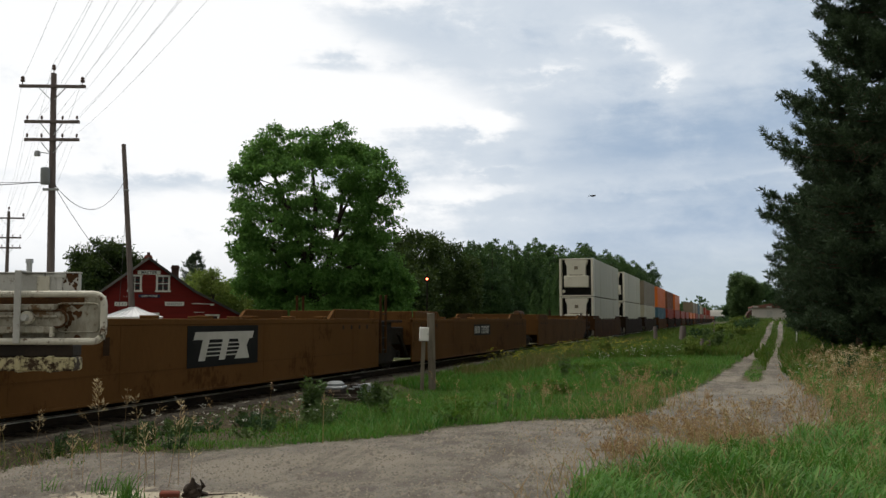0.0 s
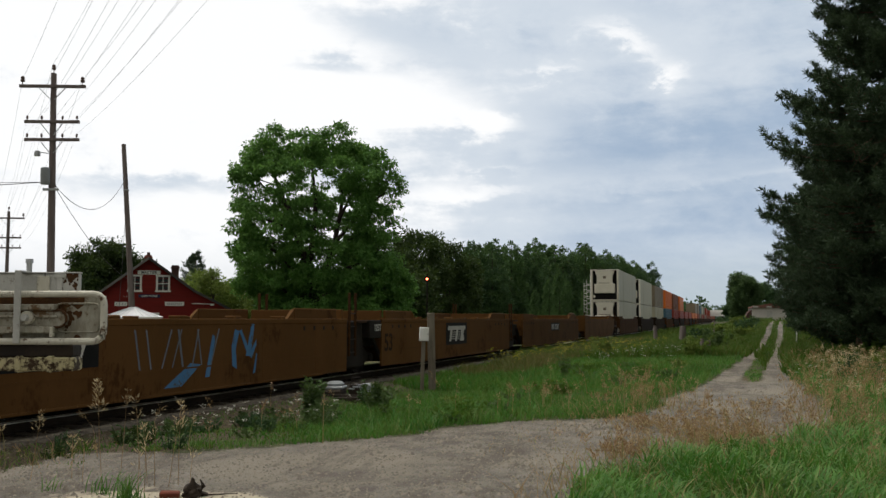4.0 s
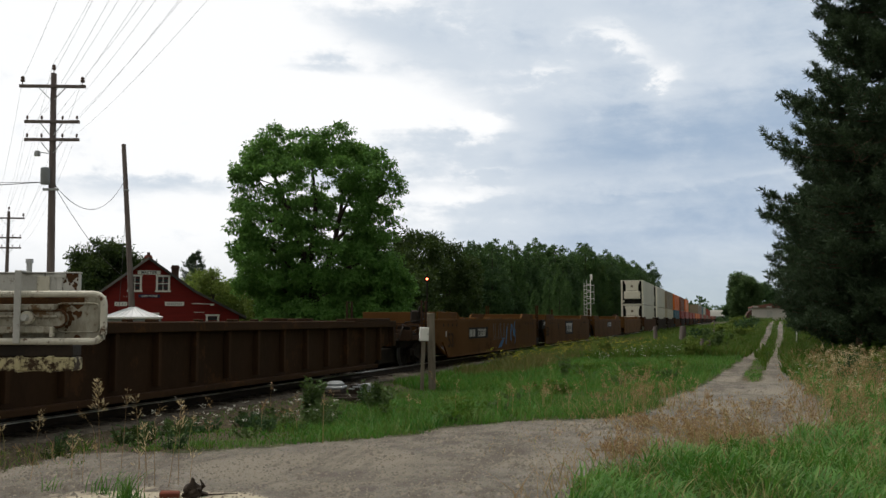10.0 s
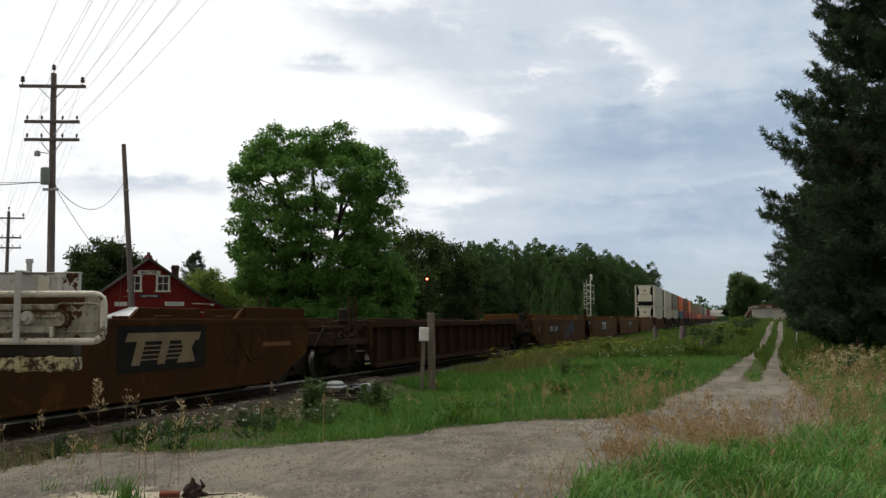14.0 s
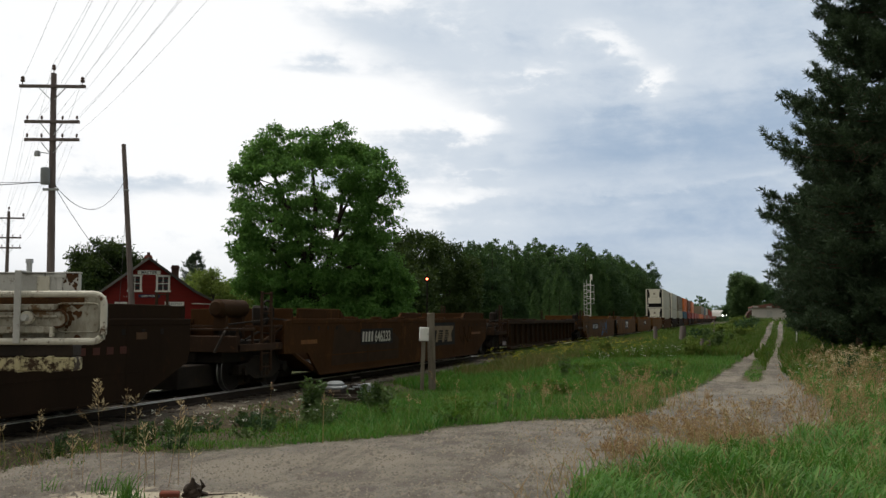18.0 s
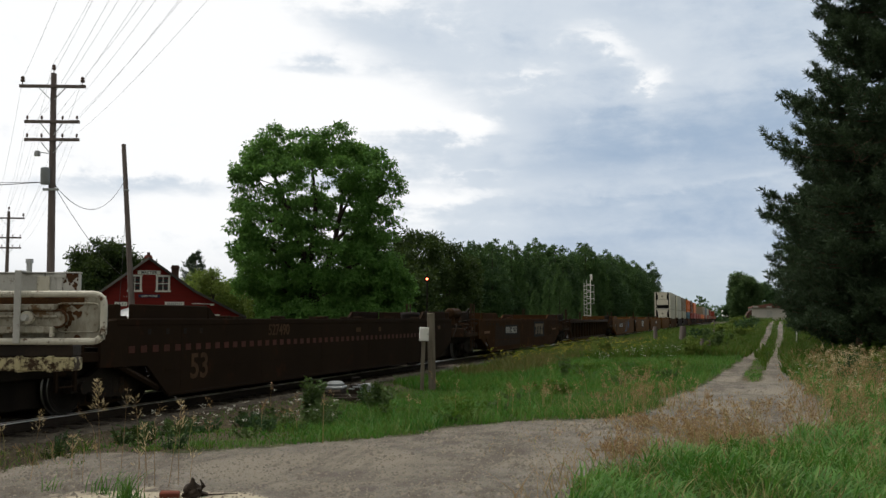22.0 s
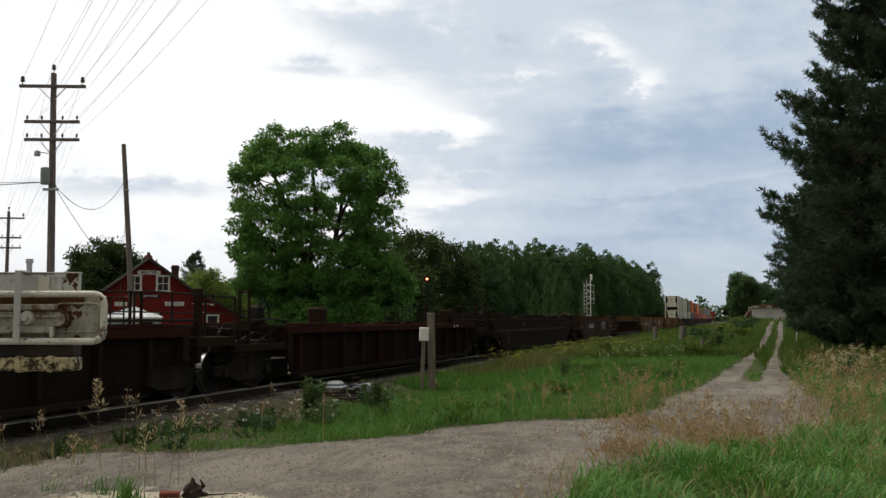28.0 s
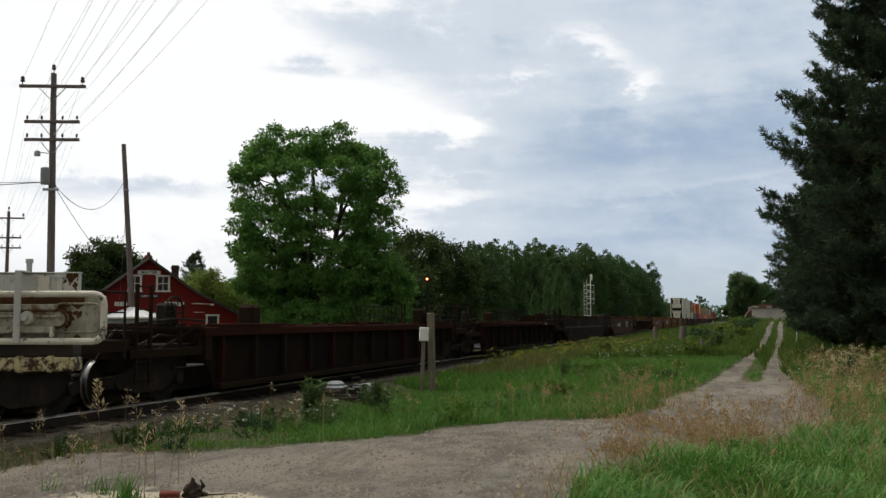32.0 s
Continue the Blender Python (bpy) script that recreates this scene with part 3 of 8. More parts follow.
def end_fittings(car, y, out, paint, rails, wide=1.38):
    """Platform, ladder frames, brake gear and coupler at a car's end; out is +1 or -1 along the track."""
    def run(p, q):
        return sorted((y + out * p, y + out * q))
    part("end_platform", Shape().box(-1.1, 1.1, *run(0.0, 2.3), 1.0, 1.08, 0.01).box(-0.35, 0.35, *run(0.0, 2.4), 0.62, 1.0, 0.02), M_STEEL, car, "steel walkway over the truck")
    # the low box is added to hide lit ground and darken the gap
    part("underframe", Shape().box(-0.95, 0.95, *run(-0.1, 2.3), 0.62, 1.0, 0.02).box(-0.62, 0.62, *run(-1.6, 3.4), 0.13, 0.6, 0.02), M_STEEL, car, "dark underframe, boxed in to close the gap")
    for sx in (-1, 1):
        xa, xb = sorted((sx * wide, sx * (wide - 0.1)))
        part("side_sill", Shape().box(xa, xb, *run(0.05, 2.4), 0.86, 1.02, 0.01), paint, car)
        part("grating_edge", Shape().box(xa, xb, *run(0.05, 0.8), 1.36, 1.42, 0.008), paint, car, "edge of the crossing walkway")
        part("grating_edge", Shape().box(xa, xb, *run(1.65, 2.4), 1.3, 1.36, 0.008), paint, car, "edge of the crossing walkway")
        for k in (0.1, 0.74, 1.7, 2.34):
            part("bracket", Shape().box(xa + 0.02, xb - 0.02, *run(k - 0.025, k + 0.025), 0.98, 1.37, 0.006), paint, car)
        part("brace", Shape().tube([(sx * 1.24, y + out * 0.15, 1.35), (sx * 1.3, y + out * 1.55, 0.95)], 0.028, 6), paint, car)
        for pair in ((0.92, 1.34),) if not rails else ((1.7, 2.1),):
            x = sx * (wide - 0.03)
            for k in pair:
                part("post", Shape().box(x - 0.028, x + 0.028, *run(k - 0.03, k + 0.03), 0.42, 2.16, 0.008), paint, car, "thin upright ladder post")
            for z in (0.5, 0.8, 1.1, 1.4, 1.72, 2.12):
                part("rung", Shape().tube([(x, y + out * pair[0], z), (x, y + out * pair[1], z)], 0.016, 6), paint, car)
    for k in range(5):
        part("grating_slat", Shape().box(-wide + 0.1, wide - 0.1, *run(0.1 + 0.15 * k, 0.17 + 0.15 * k), 1.37, 1.41), paint, car)
        part("grating_slat", Shape().box(-wide + 0.1, wide - 0.1, *run(1.7 + 0.15 * k, 1.77 + 0.15 * k), 1.31, 1.35), paint, car)
    part("end_beam", Shape().box(-wide, wide, *run(2.3, 2.45), 0.85, 1.2, 0.015), paint, car)
    part("coupler", Shape().box(-0.12, 0.12, *run(2.4, 3.3), 0.72, 0.94, 0.03).box(-0.19, 0.15, *run(3.1, 3.36), 0.68, 0.98, 0.04), M_STEEL, car, "cast knuckle coupler")
    # brake gear: wheel on its housing, cylinder, levers and pipes
    ring = [(1.02, y + out * 0.48 + 0.3 * math.cos(k * math.pi / 8), 1.68 + 0.3 * math.sin(k * math.pi / 8)) for k in range(17)]
    wheel = part("brake_wheel", Shape().tube(ring, 0.022, 6), M_STEEL, car, "hand brake wheel")
    for k in range(3):
        c, q = math.cos(k * math.pi / 3), math.sin(k * math.pi / 3)
        part("spoke", Shape().tube([(1.02, y + out * 0.48 - 0.29 * c, 1.68 - 0.29 * q), (1.02, y + out * 0.48 + 0.29 * c, 1.68 + 0.29 * q)], 0.014, 6), M_STEEL, wheel)
    part("brake_housing", Shape().box(0.7, 0.98, *run(0.3, 0.66), 1.4, 1.86, 0.05), M_STEEL, car, "gear housing of the hand brake")
    part("brake_cylinder", Shape().lathe([(0.0, -0.3), (0.15, -0.3), (0.16, -0.26), (0.16, 0.2), (0.07, 0.26), (0.0, 0.3)], 12, (0.95, y + out * 1.95, 1.2), 1), M_STEEL, car, "round brake cylinder", True)
    part("lever", Shape().tube([(1.15, y + out * 0.3, 1.2), (1.18, y + out * 1.2, 1.26), (1.15, y + out * 1.7, 1.1)], 0.024, 6), M_STEEL, car)
    part("pipe", Shape().tube([(1.32, y - out * 0.1, 1.52), (1.32, y + out * 0.9, 1.56), (1.3, y + out * 1.6, 1.5), (1.1, y + out * 2.3, 1.44)], 0.022, 6), M_STEEL, car)
    part("brake_hose", Shape().tube([(0.9, y + out * 1.9, 1.15), (1.0, y + out * 2.2, 1.36), (1.1, y + out * 2.5, 1.25), (1.0, y + out * 2.7, 0.85)], 0.03, 6), M_STEEL, car)


def air_tank(car, y):
    p = [(0.0, -0.62), (0.14, -0.6), (0.2, -0.52), (0.2, 0.52), (0.14, 0.6), (0.0, 0.62)]
    part("air_reservoir", Shape().lathe(p, 14, (0.7, y, 1.78), 1).box(0.55, 0.85, y - 0.4, y - 0.3, 1.14, 1.62).box(0.55, 0.85, y + 0.3, y + 0.4, 1.14, 1.62), M_UMBER, car, "cylindrical air reservoir", True)


HALF = 1.42


def gone(t):
    """Metres that the train has gone by time t: it gathers a little speed."""
    return 4.1 * t + 0.004 * t * t


def along(q):
    """Rough places along the empty part of the train, stretched to its gathering speed."""
    return 19.0 - gone((18.8 - q) / 4.0) if q < 66 else q


def smooth_car(left, right, paint, label, rear, front, group="train of well cars"):
    """A flat-sided well car from left to right (metres along the train); rear and front say what its ends are: 'joint', 'coupler' or 'plain'."""
    left, right = along(left), along(right)
    q = (left + right) / 2
    h = (right - left) / 2
    car = thing("well_car", label, "rail car", group=group)
    MOVERS.append((car, q))
    for s in (-1, 1):
        xa, xb = sorted((s * HALF, s * (HALF - 0.06)))
        out = [(-h, 0.18)] if rear == 'joint' else [(-h - 0.4, 0.76), (-h + 0.85, 0.74), (-h + 1.5, 0.18)]
        out += [(h, 0.18)] if front == 'joint' else [(h - 1.5, 0.18), (h - 0.08, 0.74), (h, 0.95)]
        out += [(h, 1.54), (-h, 1.54)] + ([] if rear == 'joint' else [(-h - 0.4, 1.5)])
        part("side_wall", Shape().slab(out, 0, xa, xb), paint, car, "flat steel well side")
        xa, xb = sorted((s * (HALF + 0.012), s * (HALF - 0.17)))
        part("top_chord", Shape().box(xa, xb, -h, h, 1.44, 1.56, 0.012), paint, car)
        xa, xb = sorted((s * (HALF + 0.018), s * (HALF - 0.05)))
        part("sill_strip", Shape().box(xa, xb, -h + 1.5, h - 1.5, 0.16, 0.21, 0.008), paint, car)
        for e in (-1, 1):
            a, b = sorted((e * (h - 0.5), e * (h - 2.9)))
            xa, xb = sorted((s * (HALF - 0.08), s * (HALF - 0.16)))
            part("end_panel", Shape().box(xa, xb, a, b, 1.54, 1.81, 0.015), paint, car, "raised end panel")
            part("container_guide", Shape().slab([(e * (h - 2.95), 1.54), (e * (h - 2.95), 1.78), (e * (h - 3.3), 1.54)], 0, xa, xb), paint, car)
        for k in range(6):
            y = -h + 3.6 + k * (2 * h - 7.2) / 5
            xa, xb = sorted((s * (HALF - 0.3), s * (HALF - 0.03)))
            part("lifting_lug", Shape().box(xa, xb, y - 0.12, y + 0.12, 1.56, 1.62, 0.015), paint, car)
    for k in range(6):
        y = -h + 1.9 + k * (2 * h - 3.8) / 5
        part("weld_seam", Shape().box(HALF, HALF + 0.004, y - 0.012, y + 0.012, 0.3, 1.44), paint, car)
    part("rub_rail", Shape().box(HALF, HALF + 0.006, -h + 1.4, h - 1.4, 0.62, 0.65), paint, car)
    for e in (-1, 1):
        a, b = sorted((e * (h - 0.05), e * (h - 0.2)))
        part("end_wall", Shape().box(-HALF + 0.08, HALF - 0.08, a, b, 0.72, 1.8, 0.01), paint, car)
        part("bolster", Shape().box(-0.3, 0.3, *sorted((e * (h - 0.2), e * (h + 1.2))), 0.68, 1.05, 0.02), M_STEEL, car)
        part("slope_sheet", Shape().slab([(e * (h - 0.25), 0.74), (e * (h - 0.2), 0.8), (e * (h - 1.75), 0.3), (e * (h - 1.8), 0.24)], 0, -HALF + 0.12, HALF - 0.12), paint, car, "sloping end sheet of the well")
        for k in range(4):
            y = e * (h - 0.9 - 0.55 * k)
            part("pocket", Shape().box(HALF + 0.0, HALF + 0.004, y - 0.05, y + 0.05, 1.28, 1.38), M_STEEL, car, "small dark lifting pocket")
        # diagonal strut of the well's corner
        for s in (-1, 1):
            part("strut", Shape().tube([(s * (HALF - 0.1), e * (h - 0.1), 0.8), (s * (HALF - 0.1), e * (h - 1.3), 0.32)], 0.06, 6), paint, car)
    part("well_floor", Shape().box(-1.25, 1.25, -h + 1.6, h - 1.6, 0.24, 0.32, 0.01), M_STEEL, car)
    return car, h


def side_panel(car, y, z, w, hgt, material, label, name="panel", x=None):
    x = HALF if x is None else x
    return part(name, Shape().box(x + 0.002, x + 0.008, y - w / 2, y + w / 2, z - hgt / 2, z + hgt / 2), material, car, label)


def on_side(y, z, x=None):
    """Puts lettering on the side that faces the lane; it reads from the south to the north end."""
    x = HALF if x is None else x
    return Matrix.Translation((x + 0.010, y, z)) @ Matrix(((0, 0, 1), (1, 0, 0), (0, 1, 0))).to_4x4()


def logo(car, y, z, paint):
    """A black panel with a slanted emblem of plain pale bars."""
    p = side_panel(car, y, z, 2.7, 0.80, M_BLACK, "black emblem panel", "emblem_panel")
    s = Shape()
    x = HALF + 0.009
    s.slab([(y - 1.15, z + 0.13), (y + 1.1, z + 0.13), (y + 1.17, z + 0.28), (y - 1.08, z + 0.28)], 0, x, x + 0.003)
    for k in range(2):
        c = y - 0.78 + 0.74 * k
        s.slab([(c - 0.19, z - 0.28), (c + 0.04, z - 0.28), (c + 0.2, z + 0.13), (c - 0.04, z + 0.13)], 0, x, x + 0.003)
    s.slab([(y + 0.38, z - 0.28), (y + 0.98, z - 0.28), (y + 0.86, z - 0.02), (y + 0.98, z + 0.13), (y + 0.5, z + 0.13), (y + 0.58, z - 0.02)], 0, x, x + 0.003)
    for i in range(4):
        s.box(x, x + 0.002, y - 0.75 + 0.03 * i, y + 0.7 + 0.03 * i, z - 0.2 + 0.08 * i, z - 0.175 + 0.08 * i)
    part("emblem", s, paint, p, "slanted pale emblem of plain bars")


def number_panel(car, y, z, number, w=2.6):
    p = side_panel(car, y, z, w, 0.44, M_BLACK, "black number panel", "number_panel")
    x = HALF + 0.009
    s = Shape()
    for k in range(4):
        c = y - w / 2 + 0.17 + 0.22 * k
        s.slab([(c - 0.07, z - 0.14), (c + 0.06, z - 0.14), (c + 0.09, z + 0.14), (c - 0.04, z + 0.14)], 0, x, x + 0.003)
    part("mark", s, M_LIGHTPAINT, p, "pale painted bars")
    lettering(number, 0.43, M_LIGHTPAINT, on_side(y + 0.17 * w, z - 0.15), p, "number", "white painted number " + number)


def dark_tag(car, y, z, w, hgt, material, seed):
    """Spray-painted scrawl: thin looping strokes with no letters."""
    rnd = random.Random(seed)
    if material is M_BLUETAG:
        for k in range(8):
            a = y - w / 2 + w * k / 8
            b = a + rnd.choice((-0.16, 0.2, 0.28))
            t = rnd.uniform(0.03, 0.06)
            part("spray_stroke", Shape().slab([(a, z - hgt * 0.42), (a + t, z - hgt * 0.42), (b + t, z + hgt * 0.45), (b, z + hgt * 0.45)], 0, HALF + 0.003, HALF + 0.0035 + 0.0006 * k), material, car, "pale spray-painted stroke")
        return
    for k in range(5):
        a = y - w / 2 + w * (k + 0.5) / 5
        ph, r1, r2 = rnd.uniform(0, 6.28), rnd.uniform(0.5, 1.0) * w * 0.16, rnd.uniform(0.6, 1.0) * hgt * 0.5
        pts = [(HALF + 0.001 * k, a + r1 * math.sin(ph + 0.75 * i) + 0.05 * i, z + r2 * math.cos(0.4 * i + ph * 0.2)) for i in range(9)]
        part("spray_stroke", Shape().tube(pts, rnd.uniform(0.012, 0.02), 5), material, car, "faded spray-painted stroke")


def rib_car(left, right, paint, chord, label, top, low, rails, group="train of well cars", step=1.15, sheet=None):
    """A well car whose sides are thin sheets behind upright ribs, under a heavy top chord."""
    left, right = along(left), along(right)
    q = (left + right) / 2
    h = (right - left) / 2
    car = thing("well_car", label, "rail car", group=group)
    MOVERS.append((car, q))
    for s in (-1, 1):
        xa, xb = sorted((s * (HALF - 0.16), s * (HALF - 0.2)))
        out = [(-h + 0.1, 0.78), (-h + 0.35, 0.6), (-h + 0.6, 0.17), (h - 1.5, 0.17), (h - 0.8, 0.74), (h - 0.1, 0.8), (h - 0.1, low), (-h + 0.1, low)]
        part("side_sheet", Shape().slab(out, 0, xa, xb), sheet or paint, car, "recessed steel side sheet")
        xa, xb = sorted((s * HALF, s * (HALF - 0.22)))
        part("top_chord", Shape().box(xa, xb, -h, h, low, top, 0.015), chord, car, "heavy steel top chord")
        part("bottom_sill", Shape().box(xa, xb, -h + 0.6, h - 1.5, 0.15, 0.26, 0.012), paint, car)
        n = int((2 * h - 2.4) / step)
        for k in range(n + 1):
            y = -h + 0.75 + k * (2 * h - 1.95) / n
            xa, xb = sorted((s * (HALF - 0.03), s * (HALF - 0.16)))
            part("rib", Shape().box(xa, xb, y - 0.05, y + 0.05, 0.35, low, 0.01), paint if k % 4 else chord, car)
        for e in (-1, 1):
            xa, xb = sorted((s * HALF, s * (HALF - 0.3)))
            part("corner_post", Shape().box(xa, xb, *sorted((e * (h - 0.02), e * (h - 0.24))), 0.74, low, 0.015), paint, car)
            a, b = sorted((e * (h - 0.5), e * (h - 3.2)))
            part("cover_plate", Shape().box(xa - 0.02 * s, xb, a, b, top, top + 0.07, 0.01), chord, car, "riveted cover plate")
        for k in range(5):
            y = -h + 3.9 + k * (2 * h - 7.8) / 4
            xa, xb = sorted((s * (HALF - 0.22), s * (HALF - 0.05)))
            part("lifting_lug", Shape().box(xa, xb, y - 0.1, y + 0.1, top, top + 0.05, 0.012), chord, car)
    for e in (-1, 1):
        a, b = sorted((e * (h - 0.05), e * (h - 0.25)))
        part("end_wall", Shape().box(-HALF + 0.1, HALF - 0.1, a, b, 0.72, top, 0.01), paint, car)
        part("bolster", Shape().box(-0.3, 0.3, *sorted((e * (h - 0.2), e * (h + 1.2))), 0.68, 1.0, 0.02), M_STEEL, car)
    part("well_floor", Shape().box(-1.2, 1.2, -h + 1.6, h - 1.6, 0.24, 0.32, 0.01), M_STEEL, car)
    return car, h


def joint_posts(car, y, out):
    """The ladder frames, dark bearing and braces at an articulated joint."""
    for sx in (-1, 1):
        x = sx * (HALF - 0.06)
        for k in (0.3, 0.72):
            part("post", Shape().box(x - 0.03, x + 0.03, y + out * k - 0.035, y + out * k + 0.035, 0.55, 2.26, 0.008), M_BROWN_RIB, car, "thin upright ladder post")
        for z in (0.65, 1.0, 1.35, 1.7):
            part("rung", Shape().tube([(x, y + out * 0.3, z), (x, y + out * 0.72, z)], 0.016, 6), M_RAIL, car)
    part("cross_platform", Shape().box(-HALF + 0.1, HALF - 0.1, *sorted((y + out * 0.9, y + out * 2.3)), 1.44, 1.52, 0.01), M_ENDS, car, "sooty crossing platform")
    part("bearing_beam", Shape().box(-1.1, 1.1, *sorted((y, y + out * 3.0)), 0.75, 1.3, 0.03), M_STEEL, car, "dark joint beam")
    part("side_casting", Shape().box(HALF - 0.34, HALF - 0.16, *sorted((y + out * 0.04, y + out * 1.5)), 0.2, 1.5, 0.04), M_STEEL, car, "dark bearing casting")
    part("brace", Shape().tube([(HALF - 0.12, y + out * 2.0, 1.1), (HALF - 0.12, y + out * 2.75, 0.4)], 0.07, 6), M_STEEL, car, "diagonal dark brace")


def build_train():
    # two flat-sided three-packs first, then single cars; places are metres along the train at the start
    brown = "flat-sided brown steel container well car, empty"
    c, h = smooth_car(27.5, 44.4, M_BROWN, brown, "joint", "joint")
    number_panel(c, h - 8.5, 1.12, "733387")
    c, h = smooth_car(47.4, 64.0, M_BROWN, brown, "joint", "coupler")
    add_truck(c, -h - 1.5, True)
    add_truck(c, h + 1.2, True)
    end_fittings(c, h, 1, M_ENDS, False)
    air_tank(c, -h - 1.5)
    c, h = smooth_car(8.8, 24.6, M_BROWN, "flat-sided brown well car with a black emblem panel, empty", "joint", "joint")
    add_truck(c, h + 1.45, True)
    joint_posts(c, h, 1)
    logo(c, -0.4, 1.02, M_LIGHTPAINT)
    side_panel(c, h - 12.2, 1.1, 0.16, 0.3, M_DARKTAG, "small stencilled mark", "stencil")
    lettering("53", 0.72, M_DARKTAG, on_side(-h + 0.55, 0.62), c, "size_number", "black stencilled 53")
    lettering("125T", 0.26, M_LIGHTPAINT, on_side(-h - 0.35, 1.22), c, "capacity_mark", "white stencilled 125T")
    part("joint_cover", Shape().box(HALF - 0.3, HALF - 0.02, -h - 0.9, -h, 1.0, 1.52, 0.02), M_STEEL, c, "black joint cover")
    c, h = smooth_car(-10.3, 6.3, M_BROWN, "flat-sided brown well car with a painted number panel, empty", "coupler", "joint")
    add_truck(c, h + 1.45, True)
    joint_posts(c, h, 1)
    add_truck(c, -h - 0.7, True)
    end_fittings(c, -h, -1, M_ENDS, False)
    number_panel(c, -h + 5.65, 1.0, "733387", 2.95)
    lettering("53", 0.72, M_DARKTAG, on_side(-h + 1.75, 0.54), c, "size_number", "black stencilled 53")
    side_panel(c, -h + 1.2, 1.02, 0.12, 0.19, M_LIGHTPAINT, "white consolidated stencil", "stencil")
    dark_tag(c, -h + 9.5, 1.0, 2.6, 0.8, M_BLUETAG, 3)
    # broad blue sprayed strokes towards the car's front half
    for k, line in enumerate((((0.35, 0.3), (0.9, 0.3), (1.55, 0.68), (1.2, 0.72)), ((1.7, 0.42), (1.86, 0.42), (2.05, 1.2), (1.95, 1.25)),
                              ((2.72, 0.6), (2.9, 0.52), (2.84, 0.95), (2.98, 1.3), (2.8, 1.34), (2.68, 1.0)), ((2.98, 1.3), (3.3, 0.85), (3.36, 0.95), (3.06, 1.34)),
                              ((3.26, 0.78), (3.46, 0.76), (3.62, 1.5), (3.5, 1.5)), ((3.4, 0.8), (3.7, 1.12), (3.7, 1.0), (3.5, 0.72)), ((3.58, 0.4), (3.66, 0.4), (3.74, 0.8), (3.7, 0.82)))):
        part("spray_stroke", Shape().slab(line, 0, HALF + 0.002, HALF + 0.0052 + 0.0006 * k), M_BLUESPRAY, c, "broad blue spray-painted stroke")
    c, h = rib_car(-32.2, -14.1, M_UMBER, M_UMBER, "ribbed brown steel well car with a heavy top chord, empty", 1.5, 1.31, False, sheet=M_SHADED_SHEET)
    add_truck(c, h - 2.1, True)
    add_truck(c, -h - 1.15, True)
    end_fittings(c, -h, -1, M_ENDS, False)
    part("end_platform", Shape().box(-1.2, 1.2, h, h + 0.9, 0.95, 1.1, 0.01), M_ENDS, c)
    c, h = smooth_car(-52.8, -36.0, M_BROWN_RIB, "weathered brown flat-sided well car with an emblem panel, empty", "coupler", "coupler")
    add_truck(c, h - 1.1, True)
    add_truck(c, -h - 0.8, True)
    end_fittings(c, -h, -1, M_ENDS, False)
    air_tank(c, -h - 1.6)
    logo(c, h - 5.9, 1.03, M_BUFF)
    number_panel(c, -h + 5.4, 1.06, "646233", 2.5)
    side_panel(c, h - 1.6, 1.0, 1.3, 0.09, M_TAPE, "faded orange reflector strip", "reflector")
    side_panel(c, -h + 0.9, 1.0, 0.9, 0.10, M_TAPE, "faded orange reflector strip", "reflector")
    block = side_panel(c, h - 0.55, 1.2, 0.5, 0.36, M_BROWN_RIB, "stencilled data block", "stencil")
    for z in (1.04, 1.2, 1.36):
        part("stencil_line", Shape().box(HALF + 0.008, HALF + 0.011, h - 0.8, h - 0.3, z - 0.008, z + 0.008), M_DIMPAINT, block)
    for y in (h - 0.79, h - 0.31):
        part("stencil_line", Shape().box(HALF + 0.008, HALF + 0.011, y - 0.008, y + 0.008, 1.04, 1.36), M_DIMPAINT, block)
    blob = [(-h + 2.2, 0.36), (-h + 7.2, 0.36), (-h + 7.2, 0.95)]
    for k in range(24):
        t = k / 23
        blob.append((-h + 7.1 - 4.7 * t, 1.02 + 0.18 * t + 0.11 * abs(math.sin(6 * math.pi * t)) + (0.12 if t > 0.85 else 0)))
    part("spray_fill", Shape().slab(blob, 0, HALF + 0.0006, HALF + 0.0014), M_DARKTAG, c, "dark scalloped spray-paint fill")
    dark_tag(c, h - 3.2, 1.0, 1.6, 0.9, M_DARKTAG, 12)
    c, h = smooth_car(-74.8, -56.8, M_OXIDE, "dark oxide-brown flat-sided well car with amber dashes, empty", "coupler", "coupler")
    add_truck(c, h - 1.7, True)
    add_truck(c, -h + 0.4, True)
    end_fittings(c, -h, -1, M_OXIDE, False)
    for k in range(50):
        side_panel(c, -h + 0.4 + k * (2 * h - 2.4) / 49, 1.03, 0.17, 0.12, M_AMBER, "", "reflector")
    lettering("53", 0.66, M_DIMPAINT, on_side(-h + 2.5, 0.44), c, "size_number", "faded stencilled 53")
    lettering("527490", 0.34, M_DIMPAINT, on_side(-h + 5.75, 1.2), c, "number", "faded stencilled number 527490")
    for y, w in ((h - 1.5, 0.3), (h - 2.6, 0.18), (h - 3.2, 0.14), (0.8, 0.3), (2.4, 0.18)):
        side_panel(c, y, 1.26, w, 0.12, M_DIMPAINT, "small faded stencil", "stencil")
    part("hatch_drum", Shape().lathe([(0.0, 0.0), (0.32, 0.0), (0.34, 0.16), (0.3, 0.22), (0.0, 0.24)], 16, (0.6, h - 2.2, 1.56)), M_STEEL, c, "round steel drum", True)
    lab = "dark ribbed steel well car with handrailed ends, empty"
    prev = None
